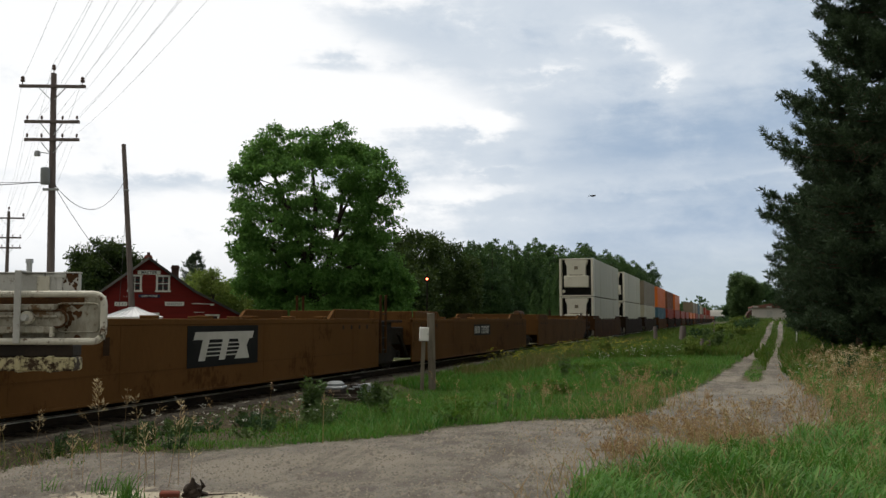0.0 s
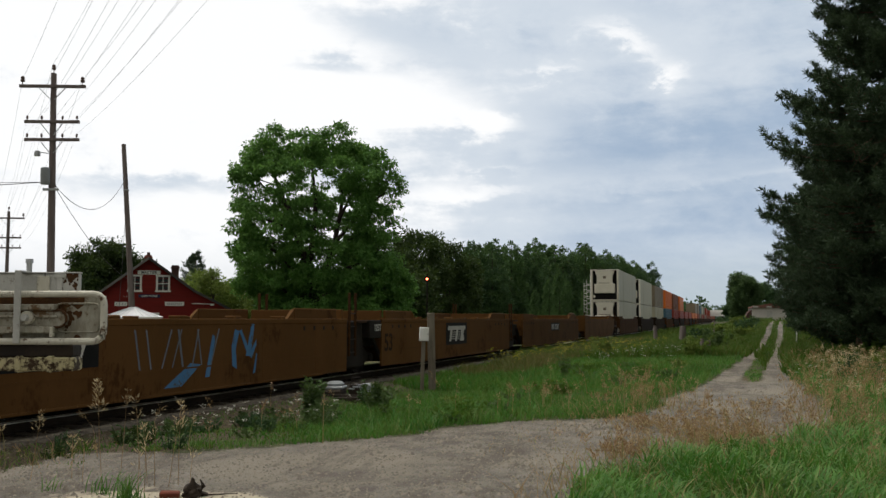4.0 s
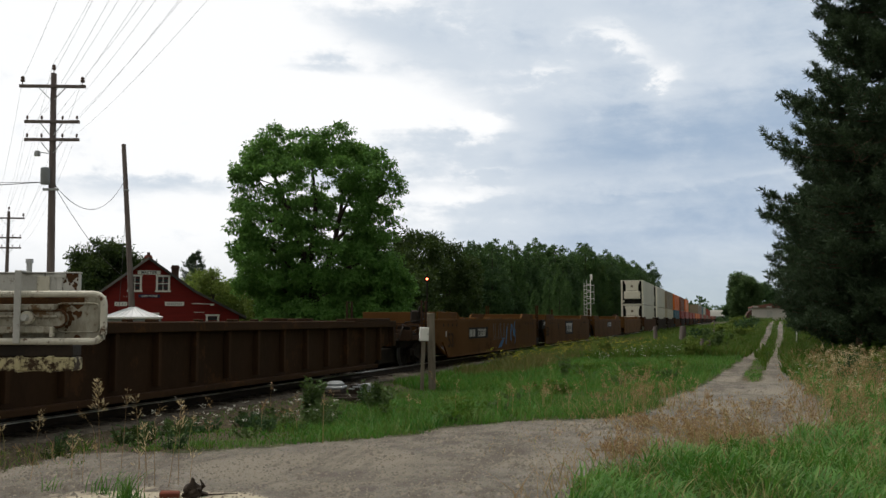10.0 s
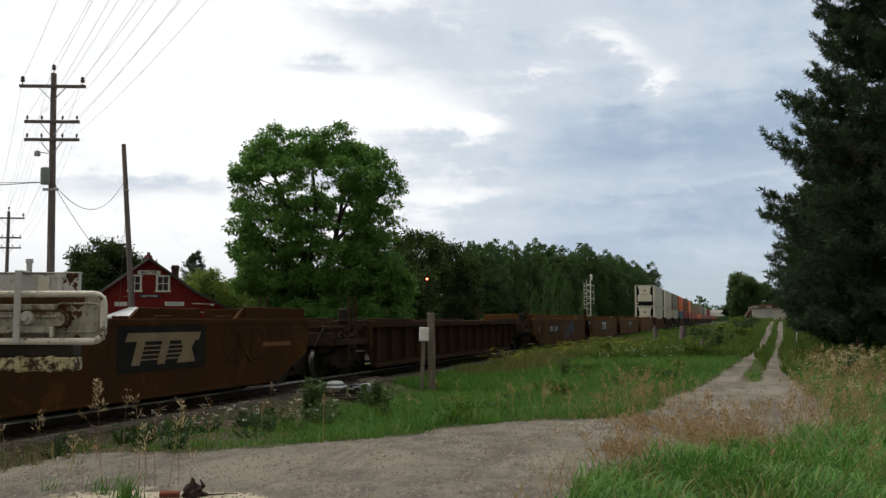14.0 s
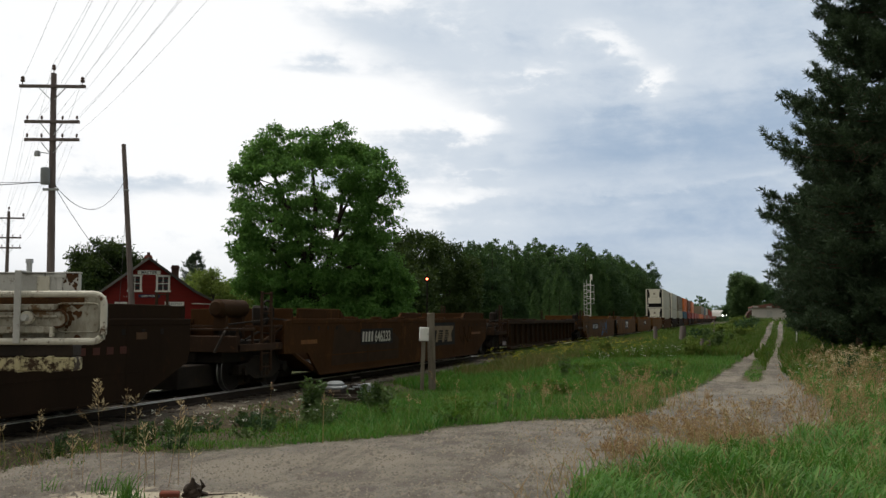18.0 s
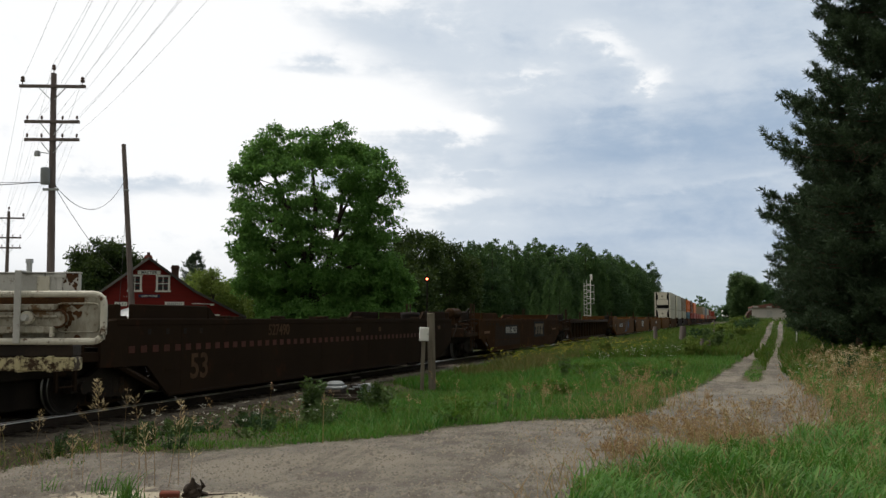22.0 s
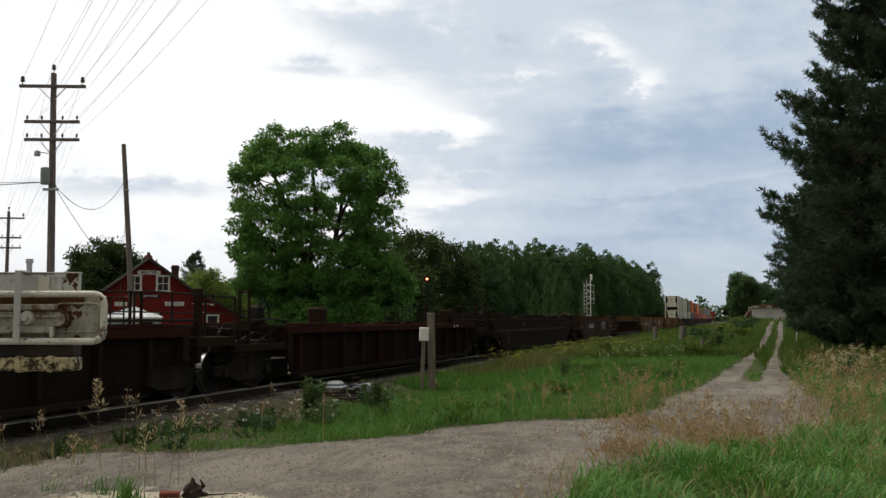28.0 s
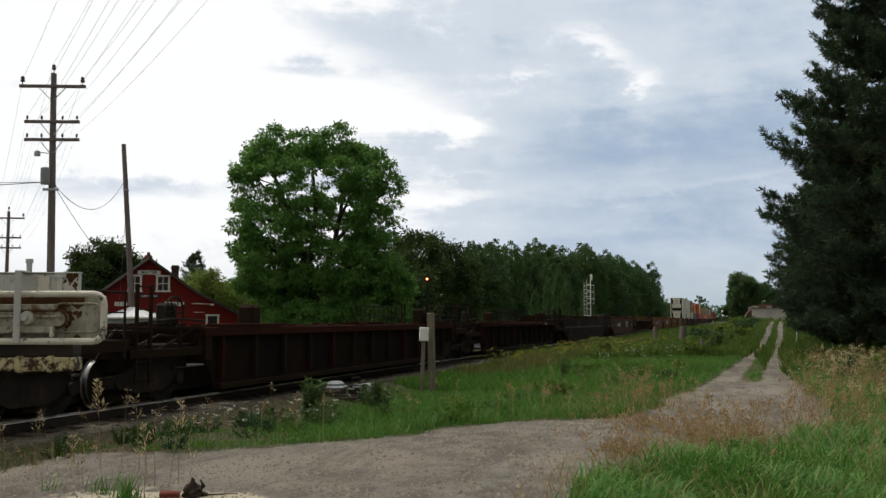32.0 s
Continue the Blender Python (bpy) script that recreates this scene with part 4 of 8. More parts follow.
    for left, right in ((-93.0, -77.8), (-112.2, -96.7), (-131.5, -116.0)):
        c, h = rib_car(left, right, M_OXIDE, M_DARKRED, lab, 1.39, 1.21, True, step=1.25, sheet=M_BLACKSHEET)
        add_truck(c, h - 0.2, True)
        add_truck(c, -h - 1.4, True)
        end_fittings(c, -h, -1, M_OXIDE, True)
        for sx in (-1, 1):
            x = sx * (HALF - 0.06)
            part("handrail", Shape().tube([(x, h - 2.8, 2.0), (x, h - 1.0, 2.04), (x, h + 1.7, 2.0)], 0.02, 6), M_STEEL, c, "thin steel handrail")
            for k in range(11 if sx < 0 else 5):
                yy = h - 2.8 + 4.5 * k / (10 if sx < 0 else 4)
                part("stanchion", Shape().tube([(x, yy, 1.39 if yy < h else 0.9), (x, yy, 2.02)], 0.018 if sx < 0 else 0.022, 6), M_STEEL, c)
            part("mid_rail", Shape().tube([(x, h - 2.8, 1.68), (x, h + 1.7, 1.66)], 0.014, 6), M_STEEL, c)
        part("post", Shape().box(HALF - 0.16, HALF - 0.03, h + 0.3, h + 0.43, 0.7, 2.14, 0.01), M_OXIDE, c, "upright steel post")
        part("running_board", Shape().box(HALF - 0.42, HALF - 0.02, h - 2.7, h + 0.2, 1.5, 1.55, 0.008), M_STEEL, c, "raised running board")
        part("brake_stand", Shape().box(HALF - 0.5, HALF - 0.1, h - 3.3, h - 2.95, 1.39, 1.9, 0.05).lathe([(0.0, 0.0), (0.22, 0.0), (0.24, 0.05), (0.0, 0.07)], 14, (HALF - 0.1, h - 3.1, 1.72), 0), M_OXIDE, c, "brake stand with wheel")
        part("brake_stand", Shape().box(HALF - 0.5, HALF - 0.1, -h + 2.0, -h + 2.4, 1.39, 1.86, 0.06), M_OXIDE, c, "low gear housing on the chord")
        part("pipe", Shape().tube([(HALF - 0.3, h - 2.0, 1.42), (HALF - 0.3, h + 1.4, 1.38)], 0.03, 6), M_STEEL, c)
        part("step", Shape().box(HALF - 0.3, HALF, h + 0.2, h + 1.6, 1.0, 1.2, 0.01), M_OXIDE, c)
        side_panel(c, h - 3.0, 1.3, 0.12, 0.1, M_LIGHTPAINT, "small white stencil", "stencil")
        side_panel(c, h - 2.6, 1.3, 0.2, 0.08, M_LIGHTPAINT, "small white stencil", "stencil")
        side_panel(c, 1.0, 0.9, 0.12, 0.3, M_AMBER, "amber reflector", "reflector", HALF - 0.19)
    # the loaded part of the train ahead
    loads = {0: (M_WHITEBOX, M_WHITEBOX, True), 1: (M_WHITEBOX, M_WHITEBOX, True), 2: (M_WHITEBOX, M_TAUPE, False), 3: (M_TEAL, M_ORANGE, False),
             4: (M_REDBOX, M_BROWNBOX, False), 5: (M_REDBOX, M_ORANGE, False), 6: (M_REDBOX, None, False), 7: (M_REDBOX, None, False),
             8: (M_ORANGE, None, False), 9: (M_ORANGE, M_TAUPE, False), 10: (M_REDBOX, M_TAUPE, False), 11: (M_TAUPE, M_TEAL, False), 12: (M_REDBOX, M_WHITEBOX, False), 13: (M_REDBOX, M_TAUPE, False)}
    cols = [M_TAUPE, M_REDBOX, M_BROWNBOX, M_WHITEBOX, M_TEAL, M_ORANGE]
    for k in range(26):
        left = 69.4 + 21.3 * k
        c, h = smooth_car(left, left + 16.9, M_OXIDE if k % 3 else M_BROWN_RIB, "dark brown well car loaded with containers", "joint", "joint")
        add_truck(c, -h - 1.5, False)
        lower, upper, reefer = loads.get(k, (random.choice(cols), random.choice(cols) if random.random() < 0.3 else None, False))
        container(left + 0.35, 0.33, lower, reefer)
        if upper:
            container(left + 0.35, 0.33 + 2.95, upper, reefer)


def container(q0, z0, paint, reefer):
    """A 53-foot container standing in or on a car; q0 is its south end."""
    names = {"white container paint": "white", "taupe container paint": "taupe grey", "orange container paint": "bright orange", "red container paint": "dull red",
             "brown container paint": "brown", "teal container paint": "dark teal"}
    col = names[paint.name]
    L, W, H = 16.15, 1.295, 2.9
    box = thing("container", (col + " refrigerated container with a cream cooling unit" if reefer else col + " steel freight container stacked on a well car"), "container", group="containers on the train")
    MOVERS.append((box, q0, z0))
    b = Shape()
    b.box(-W, W, 0.45 if reefer else 0.06, L, 0.02, H, 0.015)
    part("body", b, paint, box)
    for s in (-1, 1):
        for y in (0.06, L - 0.06, 4.0, L - 4.0):
            xa, xb = sorted((s * (W + 0.015), s * (W - 0.1)))
            part("corner_post", Shape().box(xa, xb, y - 0.07, y + 0.07, 0, H + 0.01, 0.01), paint, box)
        if reefer:
            xa, xb = sorted((s * (W + 0.008), s * (W - 0.17)))
            part("end_frame", Shape().box(xa, xb, -0.02, 0.5, 0.0, H, 0.015), M_REEFER, box)
    if reefer:
        part("end_sill", Shape().box(-W + 0.1, W - 0.1, -0.02, 0.5, 0.0, 0.1, 0.01), M_REEFER, box)
        part("end_header", Shape().box(-W + 0.1, W - 0.1, -0.02, 0.5, H - 0.07, H, 0.01), M_REEFER, box)
        part("dark_grille", Shape().box(-W + 0.12, W - 0.12, 0.2, 0.44, 0.1, 0.68, 0.01), M_BLACK, box, "black lower grille")
        unit = part("cooling_unit", Shape().box(-0.94, 0.94, -0.1, 0.42, 0.68, 1.58, 0.05).slab([(-0.72, 1.58), (0.72, 1.58), (0.72, 2.3), (0.86, 2.62), (0.86, 2.8), (-0.86, 2.8), (-0.86, 2.62), (-0.72, 2.3)], 1, -0.04, 0.42), M_REEFER, box, "cream cooling unit housing")
        part("badge", Shape().box(-0.14, 0.14, -0.05, -0.041, 2.05, 2.3).box(-0.5, 0.5, -0.106, -0.101, 1.6, 1.66), M_TAUPE, unit)
        # black sheet paints the shade at the back of the recess
        part("recess", Shape().box(-W + 0.1, W - 0.1, 0.43, 0.446, 0.14, H - 0.06), M_BLACK, box, "black sheet for the shade in the end recess")
        part("gauge", Shape().lathe([(0.0, 0.0), (0.12, 0.0), (0.13, -0.03), (0.0, -0.04)], 14, (-1.0, 0.15, 0.4), 1), M_REEFER, box)
    else:
        for k in range(14):
            y = 0.9 + k * 1.1
            part("side_rib", Shape().box(W, W + 0.02, y - 0.05, y + 0.05, 0.15, H - 0.12), paint, box) if q0 < 160 else None
    return box


build_train()


def motions():
    """All that moves: the train with its wheels, the clouds and the bird."""
    for row in MOVERS:
        ob, q = row[0], row[1]
        z = row[2] if len(row) > 2 else 0.0
        walk(ob, [(t, pose(TRACK_X, q + gone(t), z)) for t in (0.0, 4.0, 8.0, 12.0, 16.0, 20.0, 24.0, 28.0, 32.0)])
    for w, dy in SPINNING:
        walk(w, [(k / 7.5, pose(0, dy, WHEEL_R, -math.degrees(gone(k / 7.5) / WHEEL_R))) for k in range(241)])
    flight = ((0.0, 1051, 346, 50), (0.1, 1015, 335, 49), (0.2, 981, 356, 48), (0.3, 936, 380, 47), (0.4, 880, 344, 45), (0.5, 873, 284, 43), (0.6, 864, 249, 41), (0.7, 840, 258, 39),
              (0.8, 769, 261, 36), (0.9, 670, 246, 33), (1.1, 464, 183, 28), (1.3, 180, 60, 24), (1.6, -300, -120, 20), (2.4, -1600, -500, 18), (32.0, -9000, -900, 60))
    rows = []
    for t, px, py, far in flight:
        m = facing((px - 784) * far / 1620, far, 1.55 + (565 - py) * far / 1620)
        rows.append((t, m @ pose(0, 0, 0, 12 * math.sin(9 * t), 35 * math.sin(17 * t), 70)))
    walk(BIRD, rows)
    turns = ((0.0, 90), (17.6, 90), (18.2, 20), (18.5, 0), (19.2, -4), (19.6, -40), (20.2, -100), (20.8, -150), (32.0, -150))
    walk(VAN, [(t, pose(-2.6, 420.0, 2.3, 0, 0, a)) for t, a in turns])
    walk(SKY, [(0.0, pose(0, 0, 0, 0, 0, TURN)), (32.0, pose(0, 0, -20, 0, 0, TURN + 1.9))])


# ---- materials of the still things ----
M_WOODPOLE = mat("grey weathered pole wood", (0.21, 0.175, 0.165), (0.14, 0.115, 0.11), 0.9, 0, 1.5, 30, 0.4, None, 0.5, 2, (6, 6, 0.4))
M_POSTWOOD = mat("bleached post wood", (0.2, 0.175, 0.14), (0.13, 0.11, 0.085), 0.9, 0, 3, 40, 0.5, (0.07, 0.06, 0.05), 0.3, 4, (5, 5, 0.5))
M_PORCELAIN = mat("brown porcelain", (0.1, 0.07, 0.06), (0.14, 0.1, 0.09), 0.3, 0, 3, 20, 0.0)
M_GALV = mat("galvanised steel", (0.42, 0.43, 0.43), (0.34, 0.35, 0.36), 0.5, 0.5, 3, 30, 0.1)
M_TANKGREY = mat("grey transformer paint", (0.3, 0.32, 0.33), (0.24, 0.26, 0.27), 0.5, 0, 3, 30, 0.1)
M_WIRE = mat("dark wire", (0.09, 0.09, 0.095), (0.12, 0.12, 0.12), 0.6, 0.3, 2, 10, 0.0)
M_BARNRED = mat("barn red clapboard paint", (0.205, 0.0165, 0.0135), (0.15, 0.0145, 0.012), 0.75, 0, 0.8, 18, 0.2, (0.11, 0.015, 0.0125), 0.3, 1.2, (0.5, 0.5, 8))
M_ROOFING = mat("dark roofing felt", (0.06, 0.055, 0.055), (0.09, 0.085, 0.08), 0.9, 0, 1.5, 30, 0.3)
M_RAKE = mat("grey weathered fascia", (0.2, 0.19, 0.18), (0.15, 0.14, 0.135), 0.85, 0, 1.5, 30, 0.3)
M_BRICKRED = mat("chimney brick", (0.2, 0.06, 0.04), (0.14, 0.045, 0.035), 0.9, 0, 5, 40, 0.4)
M_BRICKDARK = mat("sooty chimney brick", (0.06, 0.035, 0.03), (0.09, 0.05, 0.04), 0.9, 0, 5, 40, 0.4)
M_TRIM = mat("white trim paint", (0.78, 0.77, 0.74), (0.7, 0.69, 0.66), 0.6, 0, 2, 30, 0.1)
M_SIGNBLUE = mat("dark blue sign enamel", (0.02, 0.025, 0.07), (0.03, 0.035, 0.08), 0.5, 0, 2, 20, 0.0)
M_GLASS = glass_mat("window glass")
M_SHEDROOF = mat("pale metal roofing", (0.62, 0.63, 0.64), (0.55, 0.56, 0.57), 0.5, 0.1, 1.0, 20, 0.1)
M_SHEDWALL = mat("grey metal wall", (0.33, 0.35, 0.36), (0.28, 0.3, 0.31), 0.6, 0, 1.0, 20, 0.1)
M_CHIPPED = mat("chipped white enamel over rust", (0.62, 0.6, 0.51), (0.5, 0.48, 0.4), 0.5, 0, 3, 40, 0.2, (0.075, 0.035, 0.012), 0.42, 5.5, (1, 1, 0.45))
M_GRIMED = mat("grimy white enamel, rust-stained", (0.4, 0.385, 0.32), (0.24, 0.22, 0.17), 0.6, 0, 5, 40, 0.2, (0.13, 0.08, 0.036), 0.5, 5.0, (1, 1, 0.45))
M_CHIPGREY = mat("grey-white housing paint", (0.5, 0.5, 0.47), (0.41, 0.41, 0.385), 0.6, 0, 3, 40, 0.15, (0.1, 0.05, 0.02), 0.28, 4.0)
M_YELLOWED = mat("yellowed paint worn to rust", (0.5, 0.45, 0.25), (0.425, 0.375, 0.225), 0.6, 0, 4, 40, 0.3, (0.04375, 0.025, 0.0125), 0.8, 9.0)
M_RUSTPATCH = mat("bare brown rust", (0.10, 0.045, 0.016), (0.05, 0.025, 0.012), 0.9, 0, 9, 60, 0.4, (0.2, 0.13, 0.05), 0.3, 14)
M_GRIME = mat("greasy black iron", (0.02, 0.016, 0.013), (0.04, 0.028, 0.02), 0.7, 0.0, 5, 40, 0.3)
M_CONCRETE = mat("pale grey concrete", (0.34, 0.33, 0.31), (0.42, 0.41, 0.38), 0.85, 0, 3, 40, 0.3)
M_WHITEWALL = mat("whitewashed block wall", (0.5, 0.47, 0.44), (0.42, 0.4, 0.37), 0.85, 0, 0.6, 12, 0.2, (0.3, 0.27, 0.24), 0.3, 0.8)
M_RUSTROOF = mat("rusty sheet roof", (0.12, 0.05, 0.035), (0.16, 0.08, 0.06), 0.85, 0, 0.6, 12, 0.2)
M_TERRACOTTA = mat("broken red brick", (0.17, 0.05, 0.03), (0.12, 0.036, 0.024), 0.9, 0, 14, 60, 0.4)
M_CHARRED = mat("dark rotten wood and shadow bar", (0.02, 0.014, 0.01), (0.035, 0.025, 0.018), 0.95, 0, 12, 60, 0.6)
M_BARK = mat("dark tree bark", (0.035, 0.028, 0.022), (0.055, 0.045, 0.036), 0.95, 0, 3, 20, 0.6, None, 0.5, 2, (4, 4, 0.6))
M_PINEBARK = mat("reddish pine bark", (0.13, 0.078, 0.052), (0.085, 0.055, 0.04), 0.95, 0, 3, 20, 0.6, None, 0.5, 2, (4, 4, 0.8))
L_WALNUT = leaf_mat("broad leaves, fresh green", (0.058, 0.15, 0.034), (0.135, 0.285, 0.066), 0.36, 0.15)
L_DARK = leaf_mat("dark broad leaves", (0.022, 0.044, 0.014), (0.046, 0.074, 0.022), 0.25)
L_FOREST = leaf_mat("woodland leaves", (0.036, 0.078, 0.035), (0.052, 0.102, 0.044), 0.35)
L_POPLAR = leaf_mat("lighter woodland leaves", (0.046, 0.096, 0.036), (0.068, 0.13, 0.048), 0.4)
# leaf colour paled to stand for haze over the distance
L_HAZY = leaf_mat("far leaves with haze in the colour", (0.06, 0.11, 0.045), (0.085, 0.145, 0.06), 0.4)
L_PINE = leaf_mat("pine needles", (0.026, 0.048, 0.026), (0.062, 0.094, 0.052), 0.25, 0.04)
L_SHRUB = leaf_mat("pale green shrub leaves", (0.1, 0.15, 0.03), (0.17, 0.22, 0.05), 0.4)
L_MILKWEED = leaf_mat("grey-green weed leaves", (0.05, 0.09, 0.03), (0.10, 0.15, 0.055), 0.3)

TURN_R = radians(TURN)
FWD, RGT = Vector((-math.sin(TURN_R), math.cos(TURN_R), 0)), Vector((math.cos(TURN_R), math.sin(TURN_R), 0))


def facing(right, ahead, z=0.0, turn=0.0):
    """A pose at so many metres right of and ahead of the tripod, turned to face it squarely."""
    p = RGT * right + FWD * ahead
    return pose(p.x, p.y, z, 0, 0, TURN + turn)


# ---- crossing gate machine by the yard ----
def build_gate():
    g = thing("crossing_gate", "rusty white-painted steel crossing gate counterweight arm", "crossing gate", facing(-3.35, 6.4, -0.12))
    z0 = 0.12
    part("mast", Shape().tube([(0, 0.2, 0), (0, 0.2, 3.4)], 0.065, 14).lathe([(0.0, 0.0), (0.2, 0.0), (0.2, 0.05), (0.1, 0.1), (0.07, 0.3)], 16, (0, 0.2, 0)), M_CHIPGREY, g, "grey steel mast", True)
    # the long pressed pan with its rolled rim
    x0, x1, za, zb, r = -0.9, 0.985, 1.395 + z0, 1.725 + z0, 0.075
    rim = []
    for cx, cz, a0 in ((x1 - r, zb - r, 90), (x1 - r, za + r, 0), (x0 + r, za + r, -90), (x0 + r, zb - r, -180)):
        for k in range(6):
            a = radians(a0 - 18 * k)
            rim.append((cx + r * math.cos(a), 0.0, cz + r * math.sin(a)))
    rim.append(rim[0])
    pan = part("counterweight_pan", Shape().box(x0 + 0.02, x1 - 0.02, 0.085, 0.1, za + 0.01, zb - 0.01, 0.005), M_GRIMED, g, "pressed white steel pan, rust-streaked", True)
    part("rim", Shape().tube(rim, 0.024, 10, False), M_CHIPPED, pan, "rolled white steel rim", True)
    inner = []
    for cx, cz, a0 in ((x1 - 0.1, zb - 0.105, 90), (x1 - 0.1, za + 0.105, 0), (x1 - 0.33, za + 0.105, -90), (x1 - 0.33, zb - 0.105, -180)):
        for k in range(4):
            a = radians(a0 - 30 * k)
            inner.append((cx + 0.04 * math.cos(a), 0.08, cz + 0.04 * math.sin(a)))
    inner.append(inner[0])
    part("pressed_bead", Shape().tube(inner, 0.008, 6, False), M_GRIMED, pan, "", True)
    part("slot_bar", Shape().box(x0 + 0.05, x1 - 0.35, 0.005, 0.085, zb - 0.115, zb - 0.07, 0.008), M_GRIMED, pan, "upper slotted bar")
    part("slot_bar", Shape().box(x0 + 0.05, x1 - 0.33, 0.005, 0.085, zb - 0.165, zb - 0.148, 0.006), M_GRIMED, pan)
    part("slot_bar", Shape().box(x0 + 0.05, x1 - 0.35, 0.005, 0.085, za + 0.055, za + 0.105, 0.008), M_GRIMED, pan, "lower slotted bar")
    slot = Shape()
    ends = [(x1 - 0.33 + 0.055 * math.cos(radians(a)), za + 0.158 + 0.055 * math.sin(radians(a))) for a in range(-90, 91, 20)]
    slot.slab([(x0 + 0.05, za + 0.103), *ends, (x0 + 0.05, za + 0.213)], 1, 0.03, 0.085)
    part("slot", slot, M_GRIMED, pan, "rust-rimmed adjusting slot")
    part("slot_end", Shape().tube([(x1 - 0.33 + 0.06 * math.cos(radians(a)), 0.025, za + 0.158 + 0.06 * math.sin(radians(a))) for a in range(-100, 101, 20)], 0.009, 6), M_RUSTPATCH, pan, "", True)
    part("washer", Shape().lathe([(0.0, -0.012), (0.045, -0.012), (0.048, 0.0), (0.048, 0.03)], 18, (0.447, 0.0, za + 0.165), 1), M_CHIPPED, pan, "round washer plate", True)
    part("bolt", Shape().lathe([(0.0, -0.05), (0.024, -0.05), (0.027, -0.042), (0.027, -0.01)], 6, (0.447, 0.0, za + 0.165), 1), M_CHIPGREY, pan, "square bolt head")
    part("strap", Shape().box(0.372, 0.42, -0.045, -0.03, za - 0.015, zb + 0.165, 0.006).box(0.372, 0.42, -0.045, 0.1, zb + 0.15, zb + 0.165, 0.004), M_CHIPGREY, g, "upright grey strap")
    part("web", Shape().box(0.80 - 0.19, 0.80 - 0.17, -0.005, 0.05, za + 0.03, za + 0.1, 0.004), M_CHIPPED, pan)
    # machine housing behind
    box = part("housing", Shape().box(-0.5, 0.762, 0.1, 0.16, zb - 0.06, zb + 0.15, 0.008).box(-0.5, 0.5, 0.16, 0.5, zb - 0.06, zb + 0.14, 0.012), M_CHIPGREY, g, "grey-white machine housing")
    part("housing_lid", Shape().box(-0.51, 0.765, 0.085, 0.17, zb + 0.15, zb + 0.158, 0.003), M_CHIPGREY, g, "thin housing lid")
    for x in (0.14, 0.63):
        part("hinge", Shape().box(x - 0.045, x + 0.045, 0.088, 0.1, zb + 0.115, zb + 0.15, 0.004).box(x - 0.02, x + 0.02, 0.09, 0.1, zb + 0.02, zb + 0.115, 0.004), M_CHIPGREY, box, "painted hinge strap")
    part("seam", Shape().box(0.52, 0.526, 0.097, 0.1, zb - 0.04, zb + 0.15), M_GRIME, box)
    # run of rust below the lid's corner and round the slot's end
    rnd = random.Random(4)
    for k in range(16):
        x, z, r = 0.70 + rnd.uniform(-0.09, 0.06), zb + 0.11 + rnd.uniform(-0.09, 0.035), rnd.uniform(0.006, 0.024)
        out = [(x + r * rnd.uniform(0.5, 1.3) * math.cos(a), z + 1.2 * r * rnd.uniform(0.5, 1.4) * math.sin(a)) for a in [0.7 * i for i in range(9)]]
        part("rust_patch", Shape().slab(out, 1, 0.0975 - 0.0001 * k, 0.1), M_RUSTPATCH, box, "patch of bare rust")
    for k in range(22):
        x, z, r = x1 - 0.30 + rnd.gauss(0, 0.055), za + 0.16 + rnd.gauss(0, 0.045), rnd.uniform(0.006, 0.028)
        out = [(x + r * rnd.uniform(0.5, 1.3) * math.cos(a), z + r * rnd.uniform(0.5, 1.4) * math.sin(a)) for a in [0.7 * i for i in range(9)]]
        part("rust_patch", Shape().slab(out, 1, 0.0835 - 0.0001 * k, 0.086), M_RUSTPATCH, pan, "patch of bare rust")
    edge = [(x0 + 0.05 + 0.045 * k, zb - 0.05 - 0.035 * abs(math.sin(1.7 * k)) - rnd.uniform(0.0, 0.025)) for k in range(38)]
    part("rust_band", Shape().slab([(x0 + 0.05, zb - 0.02), *edge, (edge[-1][0], zb - 0.02)], 1, 0.082, 0.086), M_RUSTPATCH, pan, "ragged band of rust below the rim")
    for z in (za + 0.1, za + 0.213):
        part("rust_line", Shape().box(x0 + 0.05, x1 - 0.33, 0.024, 0.034, z - 0.006, z + 0.006), M_RUSTPATCH, pan, "rusty edge of the slot")
    part("lug", Shape().box(0.47, 0.56, 0.085, 0.1, zb + 0.0, zb + 0.13, 0.01), M_CHIPPED, g)
    part("vent_pipe", Shape().tube([(0.318, 0.3, zb + 0.13), (0.318, 0.3, zb + 0.25)], 0.02, 10).lathe([(0.0, 0.03), (0.026, 0.03), (0.028, 0.0)], 10, (0.318, 0.3, zb + 0.235)), M_GALV, g, "short grey vent pipe", True)
    # lower stop bar and yellowed foot plate
    part("stop_bar", Shape().box(-0.9, 0.76, 0.03, 0.2, za - 0.11, za - 0.02, 0.01), M_GRIME, g, "greasy black stop bar")
    part("foot_plate", Shape().box(-0.9, 0.785, 0.0, 0.16, za - 0.205, za - 0.11, 0.012), M_YELLOWED, g, "yellowed plate worn to rust")
    for x in (-0.2, 0.4, 0.62):
        part("clamp", Shape().box(x - 0.02, x + 0.02, -0.012, 0.18, za - 0.215, za - 0.1, 0.006), M_YELLOWED, g)
    part("hanger", Shape().box(-0.08, 0.08, 0.1, 0.3, 1.0, 1.95, 0.02), M_CHIPGREY, g, "bracket on the mast")


build_gate()


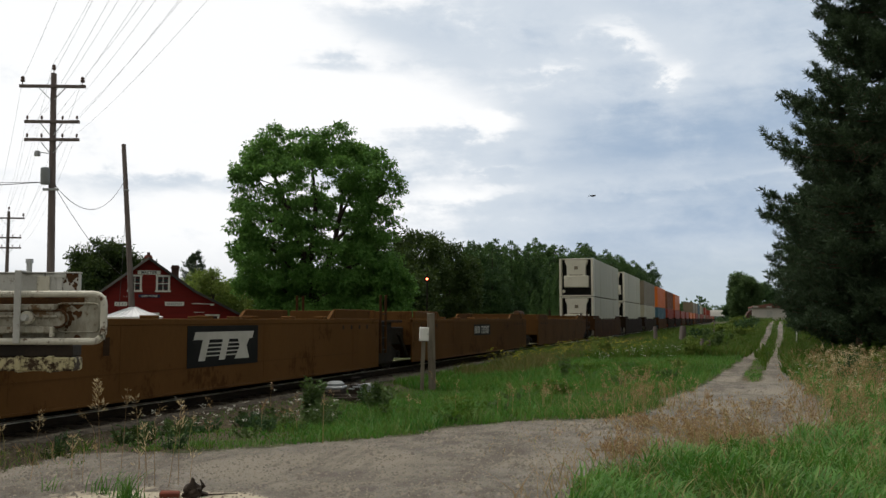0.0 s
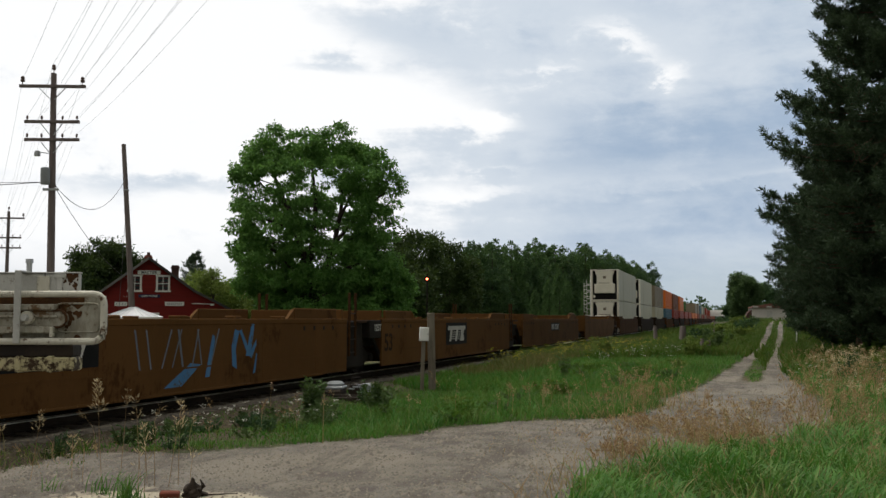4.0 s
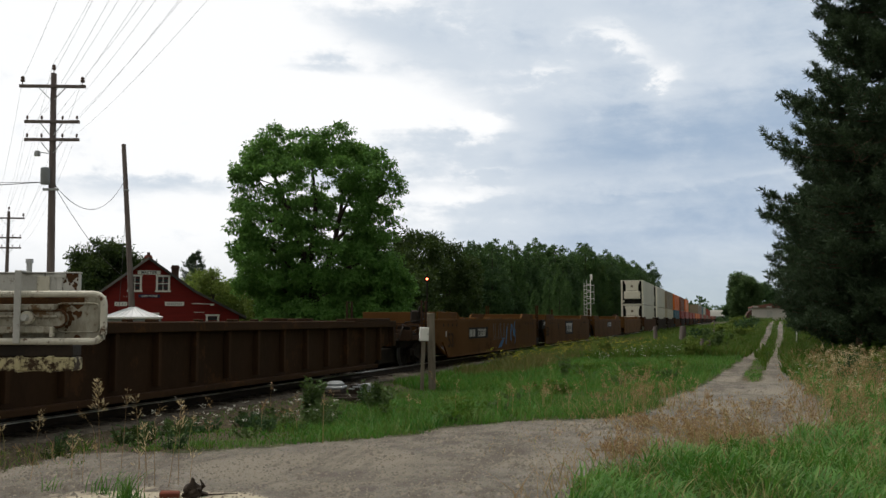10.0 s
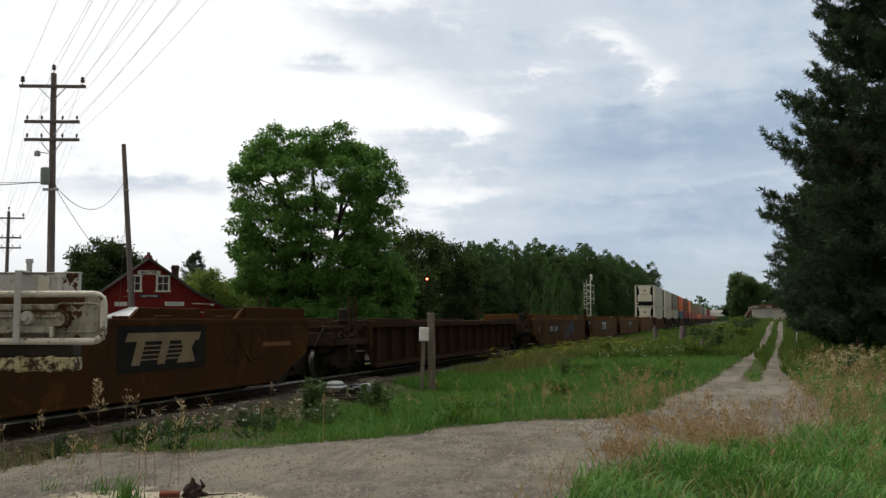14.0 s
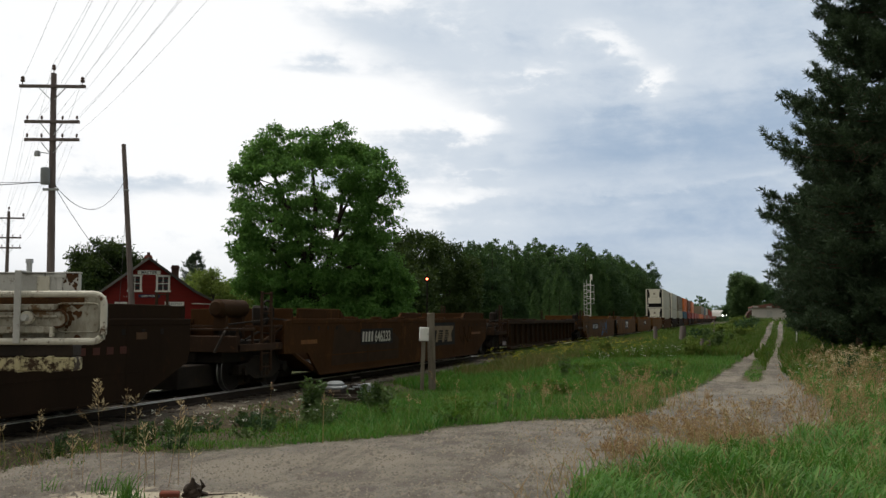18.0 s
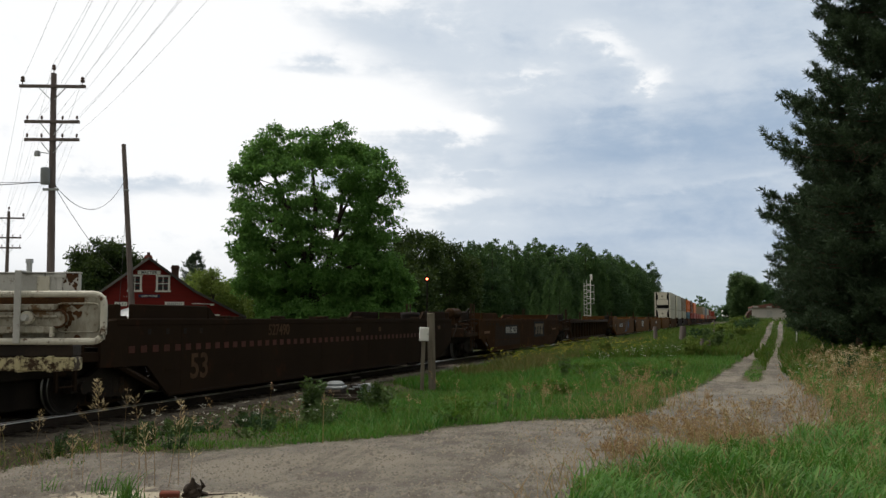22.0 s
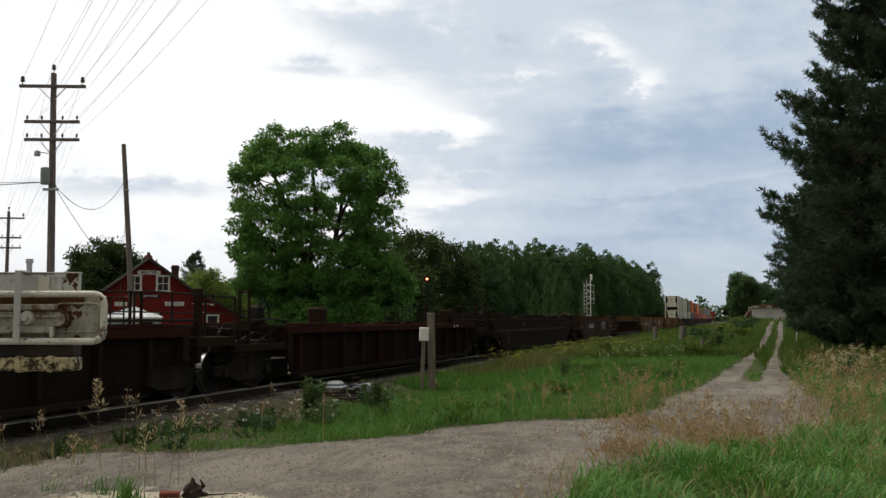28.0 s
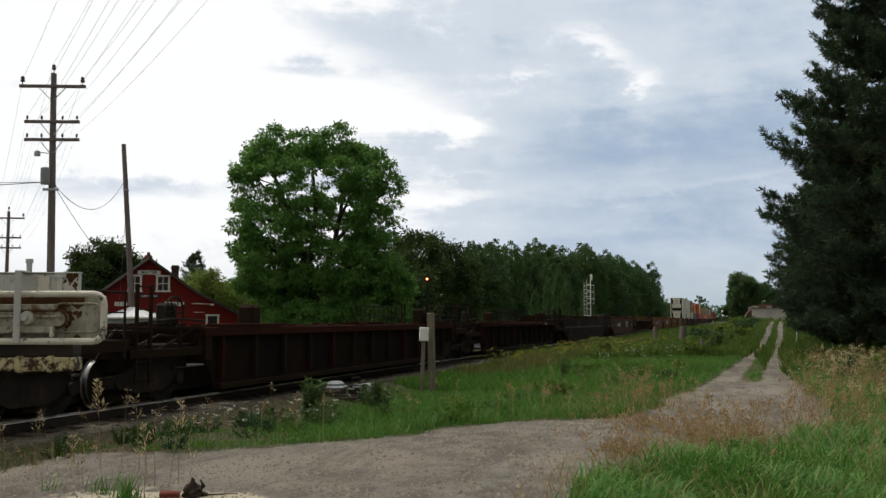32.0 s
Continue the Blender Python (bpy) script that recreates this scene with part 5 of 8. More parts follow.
# ---- poles, posts and signals ----
def utility_pole(m, height_, label, arms, wide, transformer):
    p = thing("utility_pole", label, "utility pole", m, group="power line poles")
    part("pole", Shape().tube([(0, 0, -0.5), (0, 0, height_ * 0.5), (0, 0, height_)], [0.17, 0.145, 0.11], 12), M_WOODPOLE, p, "", True)
    part("top_insulator", Shape().lathe([(0.02, 0.0), (0.02, 0.15), (0.075, 0.16), (0.09, 0.22), (0.06, 0.26), (0.08, 0.3), (0.05, 0.36), (0.0, 0.37)], 10, (0, 0, height_)), M_PORCELAIN, p, "", True)
    for i, (drop, w) in enumerate(arms):
        z = height_ - drop
        arm = part("crossarm", Shape().box(-w, w, -0.17, -0.06, z - 0.06, z + 0.06, 0.008), M_WOODPOLE, p, "wooden crossarm")
        xs = (-w + 0.12, w - 0.12) if i == 0 else (-w + 0.1, -w * 0.38, w * 0.38, w - 0.1)
        for x in xs:
            k = 1.0 if i == 0 else 0.55
            part("insulator", Shape().lathe([(0.015, 0.0), (0.02, 0.1 * k), (0.085 * k, 0.12 * k), (0.1 * k, 0.18 * k), (0.06 * k, 0.22 * k), (0.085 * k, 0.27 * k), (0.05 * k, 0.33 * k), (0.0, 0.34 * k)], 8, (x, -0.115, z + 0.06)), M_PORCELAIN, arm, "", True)
        for s in (-1, 1):
            part("brace", Shape().tube([(s * w * 0.42, -0.17, z - 0.05), (s * 0.06, -0.14, z - 0.55)], 0.018, 6), M_GALV, arm)
    if transformer:
        part("transformer", Shape().lathe([(0.0, 0.0), (0.17, 0.0), (0.18, 0.04), (0.18, 0.62), (0.15, 0.66), (0.0, 0.7)], 14, (-0.2, -0.2, height_ - 4.5)), M_TANKGREY, p, "grey transformer can", True)
        part("street_arm", Shape().tube([(-0.1, -0.1, height_ - 3.25), (-0.45, -0.1, height_ - 3.2)], 0.02, 6).lathe([(0.0, 0.0), (0.12, 0.0), (0.13, 0.1), (0.09, 0.2), (0.0, 0.22)], 10, (-0.55, -0.1, height_ - 3.35)), M_GALV, p, "ring-shaped cutout bracket", True)
        part("rack", Shape().box(-0.3, 0.3, -0.2, -0.14, height_ - 4.75, height_ - 4.65, 0.01), M_GALV, p)
    return p


P1 = (-25.45, 29.75)
P2 = (-54.3, 58.4)
utility_pole(pose(P1[0], P1[1], -0.55, 0, -0.9, TURN + 6), 11.9, "tall grey wooden utility pole with three crossarms and a transformer", ((0.55, 1.27), (1.98, 1.05), (2.7, 1.05)), 1.2, True)
utility_pole(pose(P2[0], P2[1], -0.55, 0, 0, TURN + 6), 10.6, "grey wooden utility pole with three crossarms", ((0.55, 1.27), (2.1, 1.05), (2.9, 1.05)), 1.2, False)
utility_pole(facing(8.8, -8.0, -0.1, 15), 11.9, "tall grey wooden utility pole with three crossarms", ((0.55, 1.27), (1.98, 1.05), (2.7, 1.05)), 1.2, False)

leaning = thing("leaning_pole", "bare grey wooden pole leaning beside the depot", "pole", pose(-34.25, 46.9, -0.6))
part("pole", Shape().tube([(0.1, 0, -0.4), (-0.03, 0, 3.0), (-0.75, -0.2, 12.75)], [0.2, 0.18, 0.13], 12), M_WOODPOLE, leaning, "", True)
part("steel_band", Shape().lathe([(0.17, 0.0), (0.175, 0.01), (0.175, 0.07), (0.17, 0.08)], 12, (-0.53, -0.14, 9.9)), M_GALV, leaning)


def wire(a, b, sag, name="overhead_wire", label="thin dark overhead power wire", r=0.0042):
    a, b = Vector(a), Vector(b)
    pts = [a.lerp(b, k / 24) - Vector((0, 0, sag * 4 * (k / 24) * (1 - k / 24))) for k in range(25)]
    w = part(name, Shape().tube(pts, r, 5), M_WIRE)
    tagged(w, label, "wire", "overhead wires")


def arm_point(m, x, z):
    return m @ Vector((x, -0.115, z))


MA = pose(P1[0], P1[1], -0.55, 0, -0.9, TURN + 6)
MB = pose(P2[0], P2[1], -0.55, 0, 0, TURN + 6)
MC = facing(8.8, -8.0, -0.1, 15)
for x, drop in ((-1.15, 0.25), (1.15, 0.25), (0.0, -0.35)):
    wire(arm_point(MA, x, 11.9 - drop), arm_point(MC, x, 11.9 - drop), 0.9)
    wire(arm_point(MA, x, 11.9 - drop), arm_point(MB, x, 10.6 - drop), 0.8)
for drop_a, drop_b in ((1.75, 1.9), (2.45, 2.65)):
    for x in (-0.95, -0.4, 0.4, 0.95):
        wire(arm_point(MA, x, 11.9 - drop_a), arm_point(MC, x, 11.9 - drop_a), 1.0, r=0.0032)
        wire(arm_point(MA, x, 11.9 - drop_a), arm_point(MB, x, 10.6 - drop_b), 0.9, r=0.0032)
wire(MA @ Vector((0.1, -0.15, 7.45)), (-34.75, 46.75, 10.2), 1.5, "service_wire", "slack service wire between the poles", 0.014)
wire(MA @ Vector((0.1, -0.15, 7.4)), (-38.9, 52.6, 4.3), 0.5, "service_wire", "service wire down to the depot", 0.012)
wire(MA @ Vector((-0.2, -0.15, 7.5)), (-52.0, 20.0, 7.6), 0.7, "service_wire", "service wire leaving the pole", 0.016)
wire(MA @ Vector((-0.2, -0.15, 7.5)), (-52.0, 24.0, 8.4), 0.4, "service_wire", "service wire leaving the pole", 0.012)
wire((-34.75, 46.75, 8.2), (-35.6, 47.3, -0.5), 0.0, "guy_wire", "thin guy wire of the leaning pole", 0.012)

# wooden post with a meter box on its own stake
post = thing("wooden_post", "square weathered wooden post standing in the grass", "post", pose(-7.86, 24.08, -0.4, 1.5, -1.2, 20))
part("post", Shape().box(-0.1, 0.1, -0.1, 0.1, -0.3, 2.12, 0.012), M_POSTWOOD, post)
box = thing("meter_box", "small white metal meter box on a wooden stake", "meter box", pose(-8.05, 23.75, -0.4, 0, 2, 25))
part("stake", Shape().box(-0.05, 0.05, -0.04, 0.04, -0.3, 1.45, 0.008), M_POSTWOOD, box, "pale wooden stake")
cab = part("cabinet", Shape().box(-0.13, 0.12, -0.14, -0.04, 1.36, 1.73, 0.012), M_TRIM, box, "white painted cabinet")
part("door_lip", Shape().box(-0.11, 0.1, -0.148, -0.14, 1.38, 1.71, 0.003), M_TRIM, cab)
part("hasp", Shape().box(0.085, 0.115, -0.158, -0.148, 1.52, 1.57, 0.003), M_GALV, cab)

# low switch machine beside the track
sm = thing("switch_machine", "low grey steel track switch machine with rods", "switch machine", pose(-8.8, 20.2, -0.36, 0, 0, 12))
part("base_timber", Shape().box(-0.75, 0.75, -0.5, -0.2, -0.05, 0.1, 0.015), M_TIE, sm, "dark timber base")
part("base_timber", Shape().box(-0.75, 0.75, 0.2, 0.5, -0.05, 0.1, 0.015), M_TIE, sm, "dark timber base")
part("gear_case", Shape().box(-0.5, 0.0, -0.35, 0.35, 0.1, 0.26, 0.04), M_TIE, sm, "flat grey gear case")
part("case_lid", Shape().box(-0.42, 0.02, -0.28, 0.32, 0.262, 0.33, 0.03), M_TANKGREY, sm, "grey lid")
part("cover", Shape().lathe([(0.0, 0.0), (0.2, 0.0), (0.21, 0.05), (0.16, 0.1), (0.0, 0.12)], 14, (-0.2, 0.0, 0.335)), M_TANKGREY, sm, "round grey cover", True)
part("junction_box", Shape().box(0.45, 0.72, -0.3, 0.0, 0.1, 0.4, 0.03), M_TANKGREY, sm, "grey junction box")
part("crank", Shape().tube([(0.1, 0.2, 0.3), (0.16, 0.25, 0.5), (0.34, 0.28, 0.52)], 0.02, 6), M_GRIME, sm, "bent crank handle")
part("side_rod", Shape().tube([(-0.6, -0.42, 0.14), (0.9, -0.46, 0.14)], 0.025, 6), M_GRIME, sm)
part("motor", Shape().lathe([(0.0, 0.0), (0.14, 0.0), (0.15, 0.03), (0.15, 0.4), (0.12, 0.44), (0.0, 0.45)], 14, (0.28, -0.2, 0.24), 1), M_GRIME, sm, "black motor drum", True)
for k in range(3):
    part("rod", Shape().tube([(0.2 + 0.1 * k, -0.4, 0.3 + 0.04 * k), (0.5 + 0.08 * k, 0.35, 0.2 + 0.06 * k)], 0.022, 6), M_GALV, sm, "bright steel rod")
part("throw_bar", Shape().box(-2.3, -0.4, 0.05, 0.13, 0.08, 0.13, 0.01), M_GRIME, sm, "throw bar to the rail")
part("conduit", Shape().tube([(0.5, 0.3, 0.1), (0.7, 0.45, 0.2), (0.95, 0.6, 0.0)], 0.025, 6), M_GRIME, sm)


def signal_mast():
    s = thing("signal_mast", "white steel railway signal mast with a ladder and platform", "railway signal", pose(-16.2, 110.2, -0.6, 0, 0, TURN))
    s.scale = (0.55, 0.55, 1.0)
    part("mast", Shape().tube([(0.35, 0, 0), (0.35, 0, 6.9)], 0.09, 10), M_TRIM, s, "white tubular mast", True)
    lad = Shape()
    for x in (-1.05, -0.45):
        lad.tube([(x, 0, 0), (x, 0, 6.4 if x < -0.5 else 6.9)], 0.05, 6)
    part("ladder_stile", lad, M_TRIM, s)
    for k in range(14):
        part("rung", Shape().tube([(-1.05, 0, 0.4 + 0.44 * k), (-0.45, 0, 0.4 + 0.44 * k)], 0.035, 6), M_TRIM, s)
    for k in range(6):
        part("brace", Shape().tube([(-0.45, 0, 2.6 + 0.75 * k), (0.35, 0, 2.6 + 0.75 * k)], 0.035, 6), M_TRIM, s)
    part("platform", Shape().box(-0.5, 1.05, -0.5, 0.5, 3.95, 4.02, 0.01), M_GALV, s)
    for x in (0.35, 1.05):
        part("cage_post", Shape().tube([(x, -0.45, 4.0), (x, -0.45, 6.2)], 0.04, 6), M_TRIM, s)
    for z in (4.6, 5.4, 6.2):
        part("cage_rail", Shape().tube([(-0.45, -0.45, z), (1.05, -0.45, z), (1.05, 0.45, z)], 0.04, 6), M_TRIM, s)
    part("signal_head", Shape().lathe([(0.0, -0.3), (0.22, -0.3), (0.26, -0.2), (0.26, 0.25), (0.15, 0.36), (0.0, 0.38)], 12, (0.55, 0, 7.15)), M_TRIM, s, "white rounded signal head", True)


signal_mast()
red = thing("block_signal", "dark signal mast with one lit amber-red lamp", "railway signal", pose(-20.2, 60.7, -1.3, 0, 0, TURN))
part("mast", Shape().tube([(0, 0.1, 0), (0, 0.1, 6.0)], 0.045, 8), M_STEEL, red)
part("backboard", Shape().lathe([(0.0, 0.0), (0.2, 0.0), (0.2, 0.04), (0.0, 0.05)], 16, (0, 0.03, 5.65), 1), M_BLACK, red, "round black backboard")
part("lamp", Shape().lathe([(0.0, -0.05), (0.05, -0.04), (0.07, 0.0)], 14, (0, 0.0, 5.65), 1), glow_mat("lit signal lens", (1.0, 0.24, 0.1), 4.0), red, "lit amber-red lens")

for x, y, h, r in ((-5.4, 70.4, 1.25, 0.16), (-3.1, 62.6, 1.2, 0.22), (-1.35, 45.9, 0.7, 0.1), (-1.05, 46.3, 0.62, 0.1), (-1.6, 91.5, 1.5, 0.1)):
    f = thing("fence_post", "weathered wooden fence post in long grass", "fence post", pose(x, y, height(x, y) - 0.1, random.uniform(-2, 2), random.uniform(-3, 3), random.uniform(0, 90)), "old fence posts")
    part("post", Shape().tube([(0, 0, -0.2), (0.01, 0, h * 0.9), (0.015, 0, h + 0.1)], [r, r * 0.95, r * 0.8], 9), M_WOODPOLE, f)
for x, y, h in ((3.4, 54.0, 0.95), (7.2, 33.0, 0.9)):
    f = thing("marker_stake", "thin white-painted marker stake in the grass", "stake", pose(x, y, height(x, y), 1, 2, 10), "marker stakes")
    part("stake", Shape().box(-0.03, 0.03, -0.03, 0.03, -0.2, h, 0.006), M_TRIM, f)


# ---- depot ----
def build_depot():
    S = 62.0 / 1620
    d = thing("depot", "red-painted wooden railway depot with white-trimmed windows and old signs", "house", facing((262 - 784) * S, 62.0, -0.74, 20))
    g = 0.6
    wall = [(-2.95, 0), (-2.95, 3.45 + g), (0.0, 5.72 + g), (3.0, 3.55 + g), (6.1, 1.95 + g), (6.1, 0)]
    front = part("wall_front", Shape().slab(wall, 1, 0, 0.2), M_BARNRED, d, "red clapboard gable wall")
    for k in range(24):
        z = 0.1 + 0.26 * k
        half_l = -2.95 if z < 4.05 else -2.95 + (z - 4.05) * 2.95 / 2.27
        half_r = 6.1 if z < 2.55 else (6.1 - (z - 2.55) * 3.1 / 1.6 if z < 4.15 else 3.0 - (z - 4.15) * 3.0 / 2.17)
        if half_r - half_l > 0.3:
            part("clapboard", Shape().slab([(half_l + 0.05, z), (half_r - 0.1, z), (half_r - 0.1, z + 0.03), (half_l + 0.05, z + 0.03)], 1, -0.018, 0.0), M_BARNRED, front)
    part("wall_side", Shape().box(-2.95, -2.75, 0.2, 12, 0, 4.05), M_BARNRED, d)
    part("wall_side", Shape().box(5.9, 6.1, 0.2, 12, 0, 2.55), M_BARNRED, d)
    part("wall_back", Shape().slab(wall, 1, 12, 12.2), M_BARNRED, d)

    def roof(x0, z0, x1, z1, y0=-0.45, y1=12.4, t=0.14):
        return Shape().slab([(x0, z0), (x1, z1), (x1, z1 + t), (x0, z0 + t)], 1, y0, y1)
    part("roof", roof(-3.35, 3.16 + g, 0.0, 5.74 + g), M_ROOFING, d, "dark felt roof slope")
    part("roof", roof(0.0, 5.74 + g, 3.05, 3.54 + g), M_ROOFING, d, "dark felt roof slope")
    part("roof", roof(3.05, 3.54 + g, 6.55, 1.73 + g), M_ROOFING, d, "dark felt lean-to roof")
    part("rake_board", roof(-3.38, 3.1 + g, 0.0, 5.70 + g, -0.49, -0.45, 0.2), M_RAKE, d, "grey fascia board")
    part("rake_board", roof(0.0, 5.70 + g, 3.05, 3.5 + g, -0.49, -0.45, 0.2), M_ROOFING, d)
    part("rake_board", roof(3.05, 3.5 + g, 6.55, 1.7 + g, -0.49, -0.45, 0.18), M_ROOFING, d)
    for x, z, w, top, m, cap in ((0.05, 5.55 + g, 0.22, 6.12 + g, M_BRICKRED, True), (1.85, 4.2 + g, 0.24, 5.45 + g, M_BRICKDARK, False)):
        c = part("chimney", Shape().box(x - w, x + w, 1.4, 1.4 + 2 * w, z - 0.4, top, 0.01), m, d, "brick chimney")
        part("chimney_cap", Shape().box(x - w - 0.05, x + w + 0.05, 1.35, 1.45 + 2 * w, top - 0.22, top - 0.1, 0.01), m, c)
        if cap:
            part("flue", Shape().tube([(x, 1.6, top), (x, 1.6, top + 0.2)], 0.12, 10), M_BRICKDARK, c)

    def window(x, z, w, h, cross):
        f = part("window", Shape().box(x - w / 2, x - w / 2 + 0.13, -0.06, 0.02, z - h / 2, z + h / 2, 0.01).box(x + w / 2 - 0.13, x + w / 2, -0.06, 0.02, z - h / 2, z + h / 2, 0.01)
                 .box(x - w / 2 - 0.03, x + w / 2 + 0.03, -0.07, 0.02, z + h / 2, z + h / 2 + 0.12, 0.01).box(x - w / 2 - 0.05, x + w / 2 + 0.05, -0.1, 0.02, z - h / 2 - 0.12, z - h / 2, 0.01), M_TRIM, d, "white-framed window")
        part("pane", Shape().box(x - w / 2 + 0.13, x + w / 2 - 0.13, -0.012, -0.002, z - h / 2, z + h / 2), M_GLASS, f, "dark glass pane")
        if cross:
            part("glazing_bar", Shape().box(x - 0.02, x + 0.02, -0.035, -0.012, z - h / 2, z + h / 2).box(x - w / 2 + 0.13, x + w / 2 - 0.13, -0.034, -0.012, z - 0.02, z + 0.02), M_TRIM, f)
    window(-0.85, 4.1 + g, 0.9, 0.92, True)
    window(0.97, 4.1 + g, 0.92, 0.92, True)
    window(4.3, 1.25 + g, 0.9, 1.3, False)
    window(0.1, 1.2 + g, 1.3, 1.6, False)

    def sign(x, z, w, h, material, label, bars, ink):
        s = part("sign", Shape().box(x - w / 2, x + w / 2, -0.07, -0.02, z - h / 2, z + h / 2, 0.006), material, d, label)
        if bars:
            for k in range(bars):
                c = x - w * 0.36 + w * 0.72 * k / max(bars - 1, 1)
                part("sign_bar", Shape().box(c - w * 0.03, c + w * 0.03, -0.074, -0.07, z - h * 0.25, z + h * 0.25), ink, s)
        return s
    s = sign(0.05, 4.84 + g, 1.48, 0.27, M_TRIM, "white painted name board reading MACTIER", 0, M_BLACK)
    lettering("MACTIER", 0.25, M_BLACK, Matrix.Translation((0.05, -0.073, 4.755 + g)) @ Euler((radians(90), 0, 0)).to_matrix().to_4x4(), s, "sign_lettering", "black letters MACTIER")
    s = sign(0.1, 3.25 + g, 1.4, 0.2, M_SIGNBLUE, "dark blue enamel sign reading CHERRYWOOD", 0, M_TRIM)
    lettering("CHERRYWOOD", 0.15, M_TRIM, Matrix.Translation((0.1, -0.073, 3.2 + g)) @ Euler((radians(90), 0, 0)).to_matrix().to_4x4(), s, "sign_lettering", "white letters CHERRYWOOD")
    sign(1.75, 2.73 + g, 1.25, 0.27, M_TRIM, "white weathered name board", 8, M_TANKGREY)
    sign(-1.7, 2.7 + g, 0.8, 0.27, M_TRIM, "white weathered name board", 4, M_TANKGREY)
    sign(3.4, 2.16 + g, 0.85, 0.12, M_BARNRED, "red board with pale bars", 7, M_TRIM)
    sign(-1.35, 3.2 + g, 0.42, 0.12, M_BARNRED, "red board with pale bars", 3, M_TRIM)
    part("lamp_arm", Shape().tube([(2.9, -0.1, 2.75 + g), (4.2, -0.35, 2.72 + g)], 0.03, 6).box(4.1, 4.35, -0.42, -0.3, 2.62 + g, 2.74 + g, 0.01), M_TRIM, d, "white lamp arm")


build_depot()

shed = thing("storage_shed", "low grey metal shed with a pale hipped roof", "shed", facing((237 - 784) * 45 / 1620, 45.0, -0.55, 14))
part("wall", Shape().box(-1.25, 1.25, -1.2, 1.2, 0, 2.2, 0.02), M_SHEDWALL, shed, "grey metal wall")
rf = Shape()
rf.add([(-1.4, -1.35, 2.2), (1.4, -1.35, 2.2), (1.4, 1.35, 2.2), (-1.4, 1.35, 2.2), (-0.12, 0, 2.66), (0.12, 0, 2.66)],
       [(0, 1, 5, 4), (1, 2, 5), (2, 3, 4, 5), (3, 0, 4), (0, 3, 2, 1)])
part("roof", rf, M_SHEDROOF, shed, "pale hipped metal roof")
for k in range(9):
    x = -1.25 + 0.31 * k
    part("roof_rib", Shape().tube([(x, -1.35, 2.22), (x * 0.1, -0.02, 2.68)], 0.018, 5), M_SHEDROOF, shed)
part("gutter", Shape().box(-1.42, 1.42, -1.4, -1.34, 2.12, 2.21, 0.01), M_TRIM, shed, "white gutter")
part("vent", Shape().box(0.5, 1.0, -1.23, -1.2, 1.75, 1.95, 0.006), M_STEEL, shed, "dark vent slot")

# low whitewashed building at the end of the lane
hut = thing("block_building", "low whitewashed block building with a rusty roof", "building", pose(6.1, 159.5, 1.3, 0, 0, 3))
part("wall", Shape().box(-2.75, 2.75, 0, 8, -0.8, 2.1, 0.03), M_WHITEWALL, hut, "whitewashed block wall")
part("roof", Shape().slab([(-3.0, 2.1), (3.0, 2.1), (2.6, 2.45), (0.2, 2.8), (-2.4, 2.4)], 1, -0.3, 8.3), M_RUSTROOF, hut, "rusty sheet roof")
for k in range(5):
    part("roof_sheet", Shape().box(-2.6 + 1.05 * k, -1.8 + 1.05 * k, -0.45, -0.3, 2.12, 2.35 + 0.1 * (k % 2), 0.02), M_RUSTROOF if k % 2 else M_CONCRETE, hut)
part("doorway", Shape().box(-0.5, 0.4, -0.05, 0.0, -0.6, 1.6, 0.02), M_CONCRETE, hut, "blocked doorway")
lean = part("lean_to", Shape().slab([(-4.3, -0.8), (-2.75, -0.8), (-2.75, 1.8), (-3.4, 1.3)], 1, 0.5, 5), M_BRICKDARK, hut, "dark collapsed lean-to")

M_LAMP = glow_mat("lit headlight", (1.0, 0.97, 0.9), 8.0)
# van at the far crossing and its headlamp
VAN = van = thing("van", "white van waiting at the far level crossing", "van", pose(-2.6, 420.0, 2.3, 0, 0, 0))
part("body", Shape().slab([(-1.4, 0.5), (1.4, 0.5), (1.4, 2.2), (1.2, 3.2), (-1.2, 3.2), (-1.4, 2.2)], 1, 0, 6), M_TRIM, van, "white painted body")
part("windscreen", Shape().box(-1.1, 1.1, -0.03, -0.005, 1.9, 2.8), M_GLASS, van)
for s in (-1, 1):
    part("wheel", Shape().lathe([(0.0, -0.15), (0.4, -0.15), (0.45, -0.1), (0.45, 0.1), (0.4, 0.15), (0.0, 0.15)], 14, (s * 1.2, 1.0, 0.35), 0), M_BLACK, van, "black tyre")
    part("headlight", Shape().lathe([(0.0, -0.06), (0.3, -0.04), (0.36, 0.02)], 12, (s * 1.0, 0.0, 1.0), 1), M_LAMP, van, "lit round headlight")

# litter of the yard: brick and rotten wood
br = thing("brick", "broken red brick lying on the gravel", "brick", pose(-5.15, 7.75, height(-5.15, 7.75) + 0.03, 4, 3, 30))
part("brick_body", Shape().box(-0.12, 0.07, -0.05, 0.05, -0.035, 0.025, 0.012), M_TERRACOTTA, br)
lump = thing("wood_lump", "dark rotten lump of wood on the gravel", "wood", pose(-4.98, 7.85, height(-5.0, 7.85), 0, 0, 20))
sh = Shape()
sh.lathe([(0.0, -0.03), (0.085, -0.02), (0.1, 0.02), (0.085, 0.05), (0.09, 0.08), (0.05, 0.1), (0.045, 0.13), (0.0, 0.14)], 13)
sh.v = [(x * (1 + 1.1 * noise.noise((19 * x, 19 * y, 24 * z))) - 0.15 * z, y * (1 + 1.1 * noise.noise((21 * x + 4, 19 * y, 22 * z))), z * (1 + 0.9 * noise.noise((30 * x, 30 * y, 3)))) for x, y, z in sh.v]
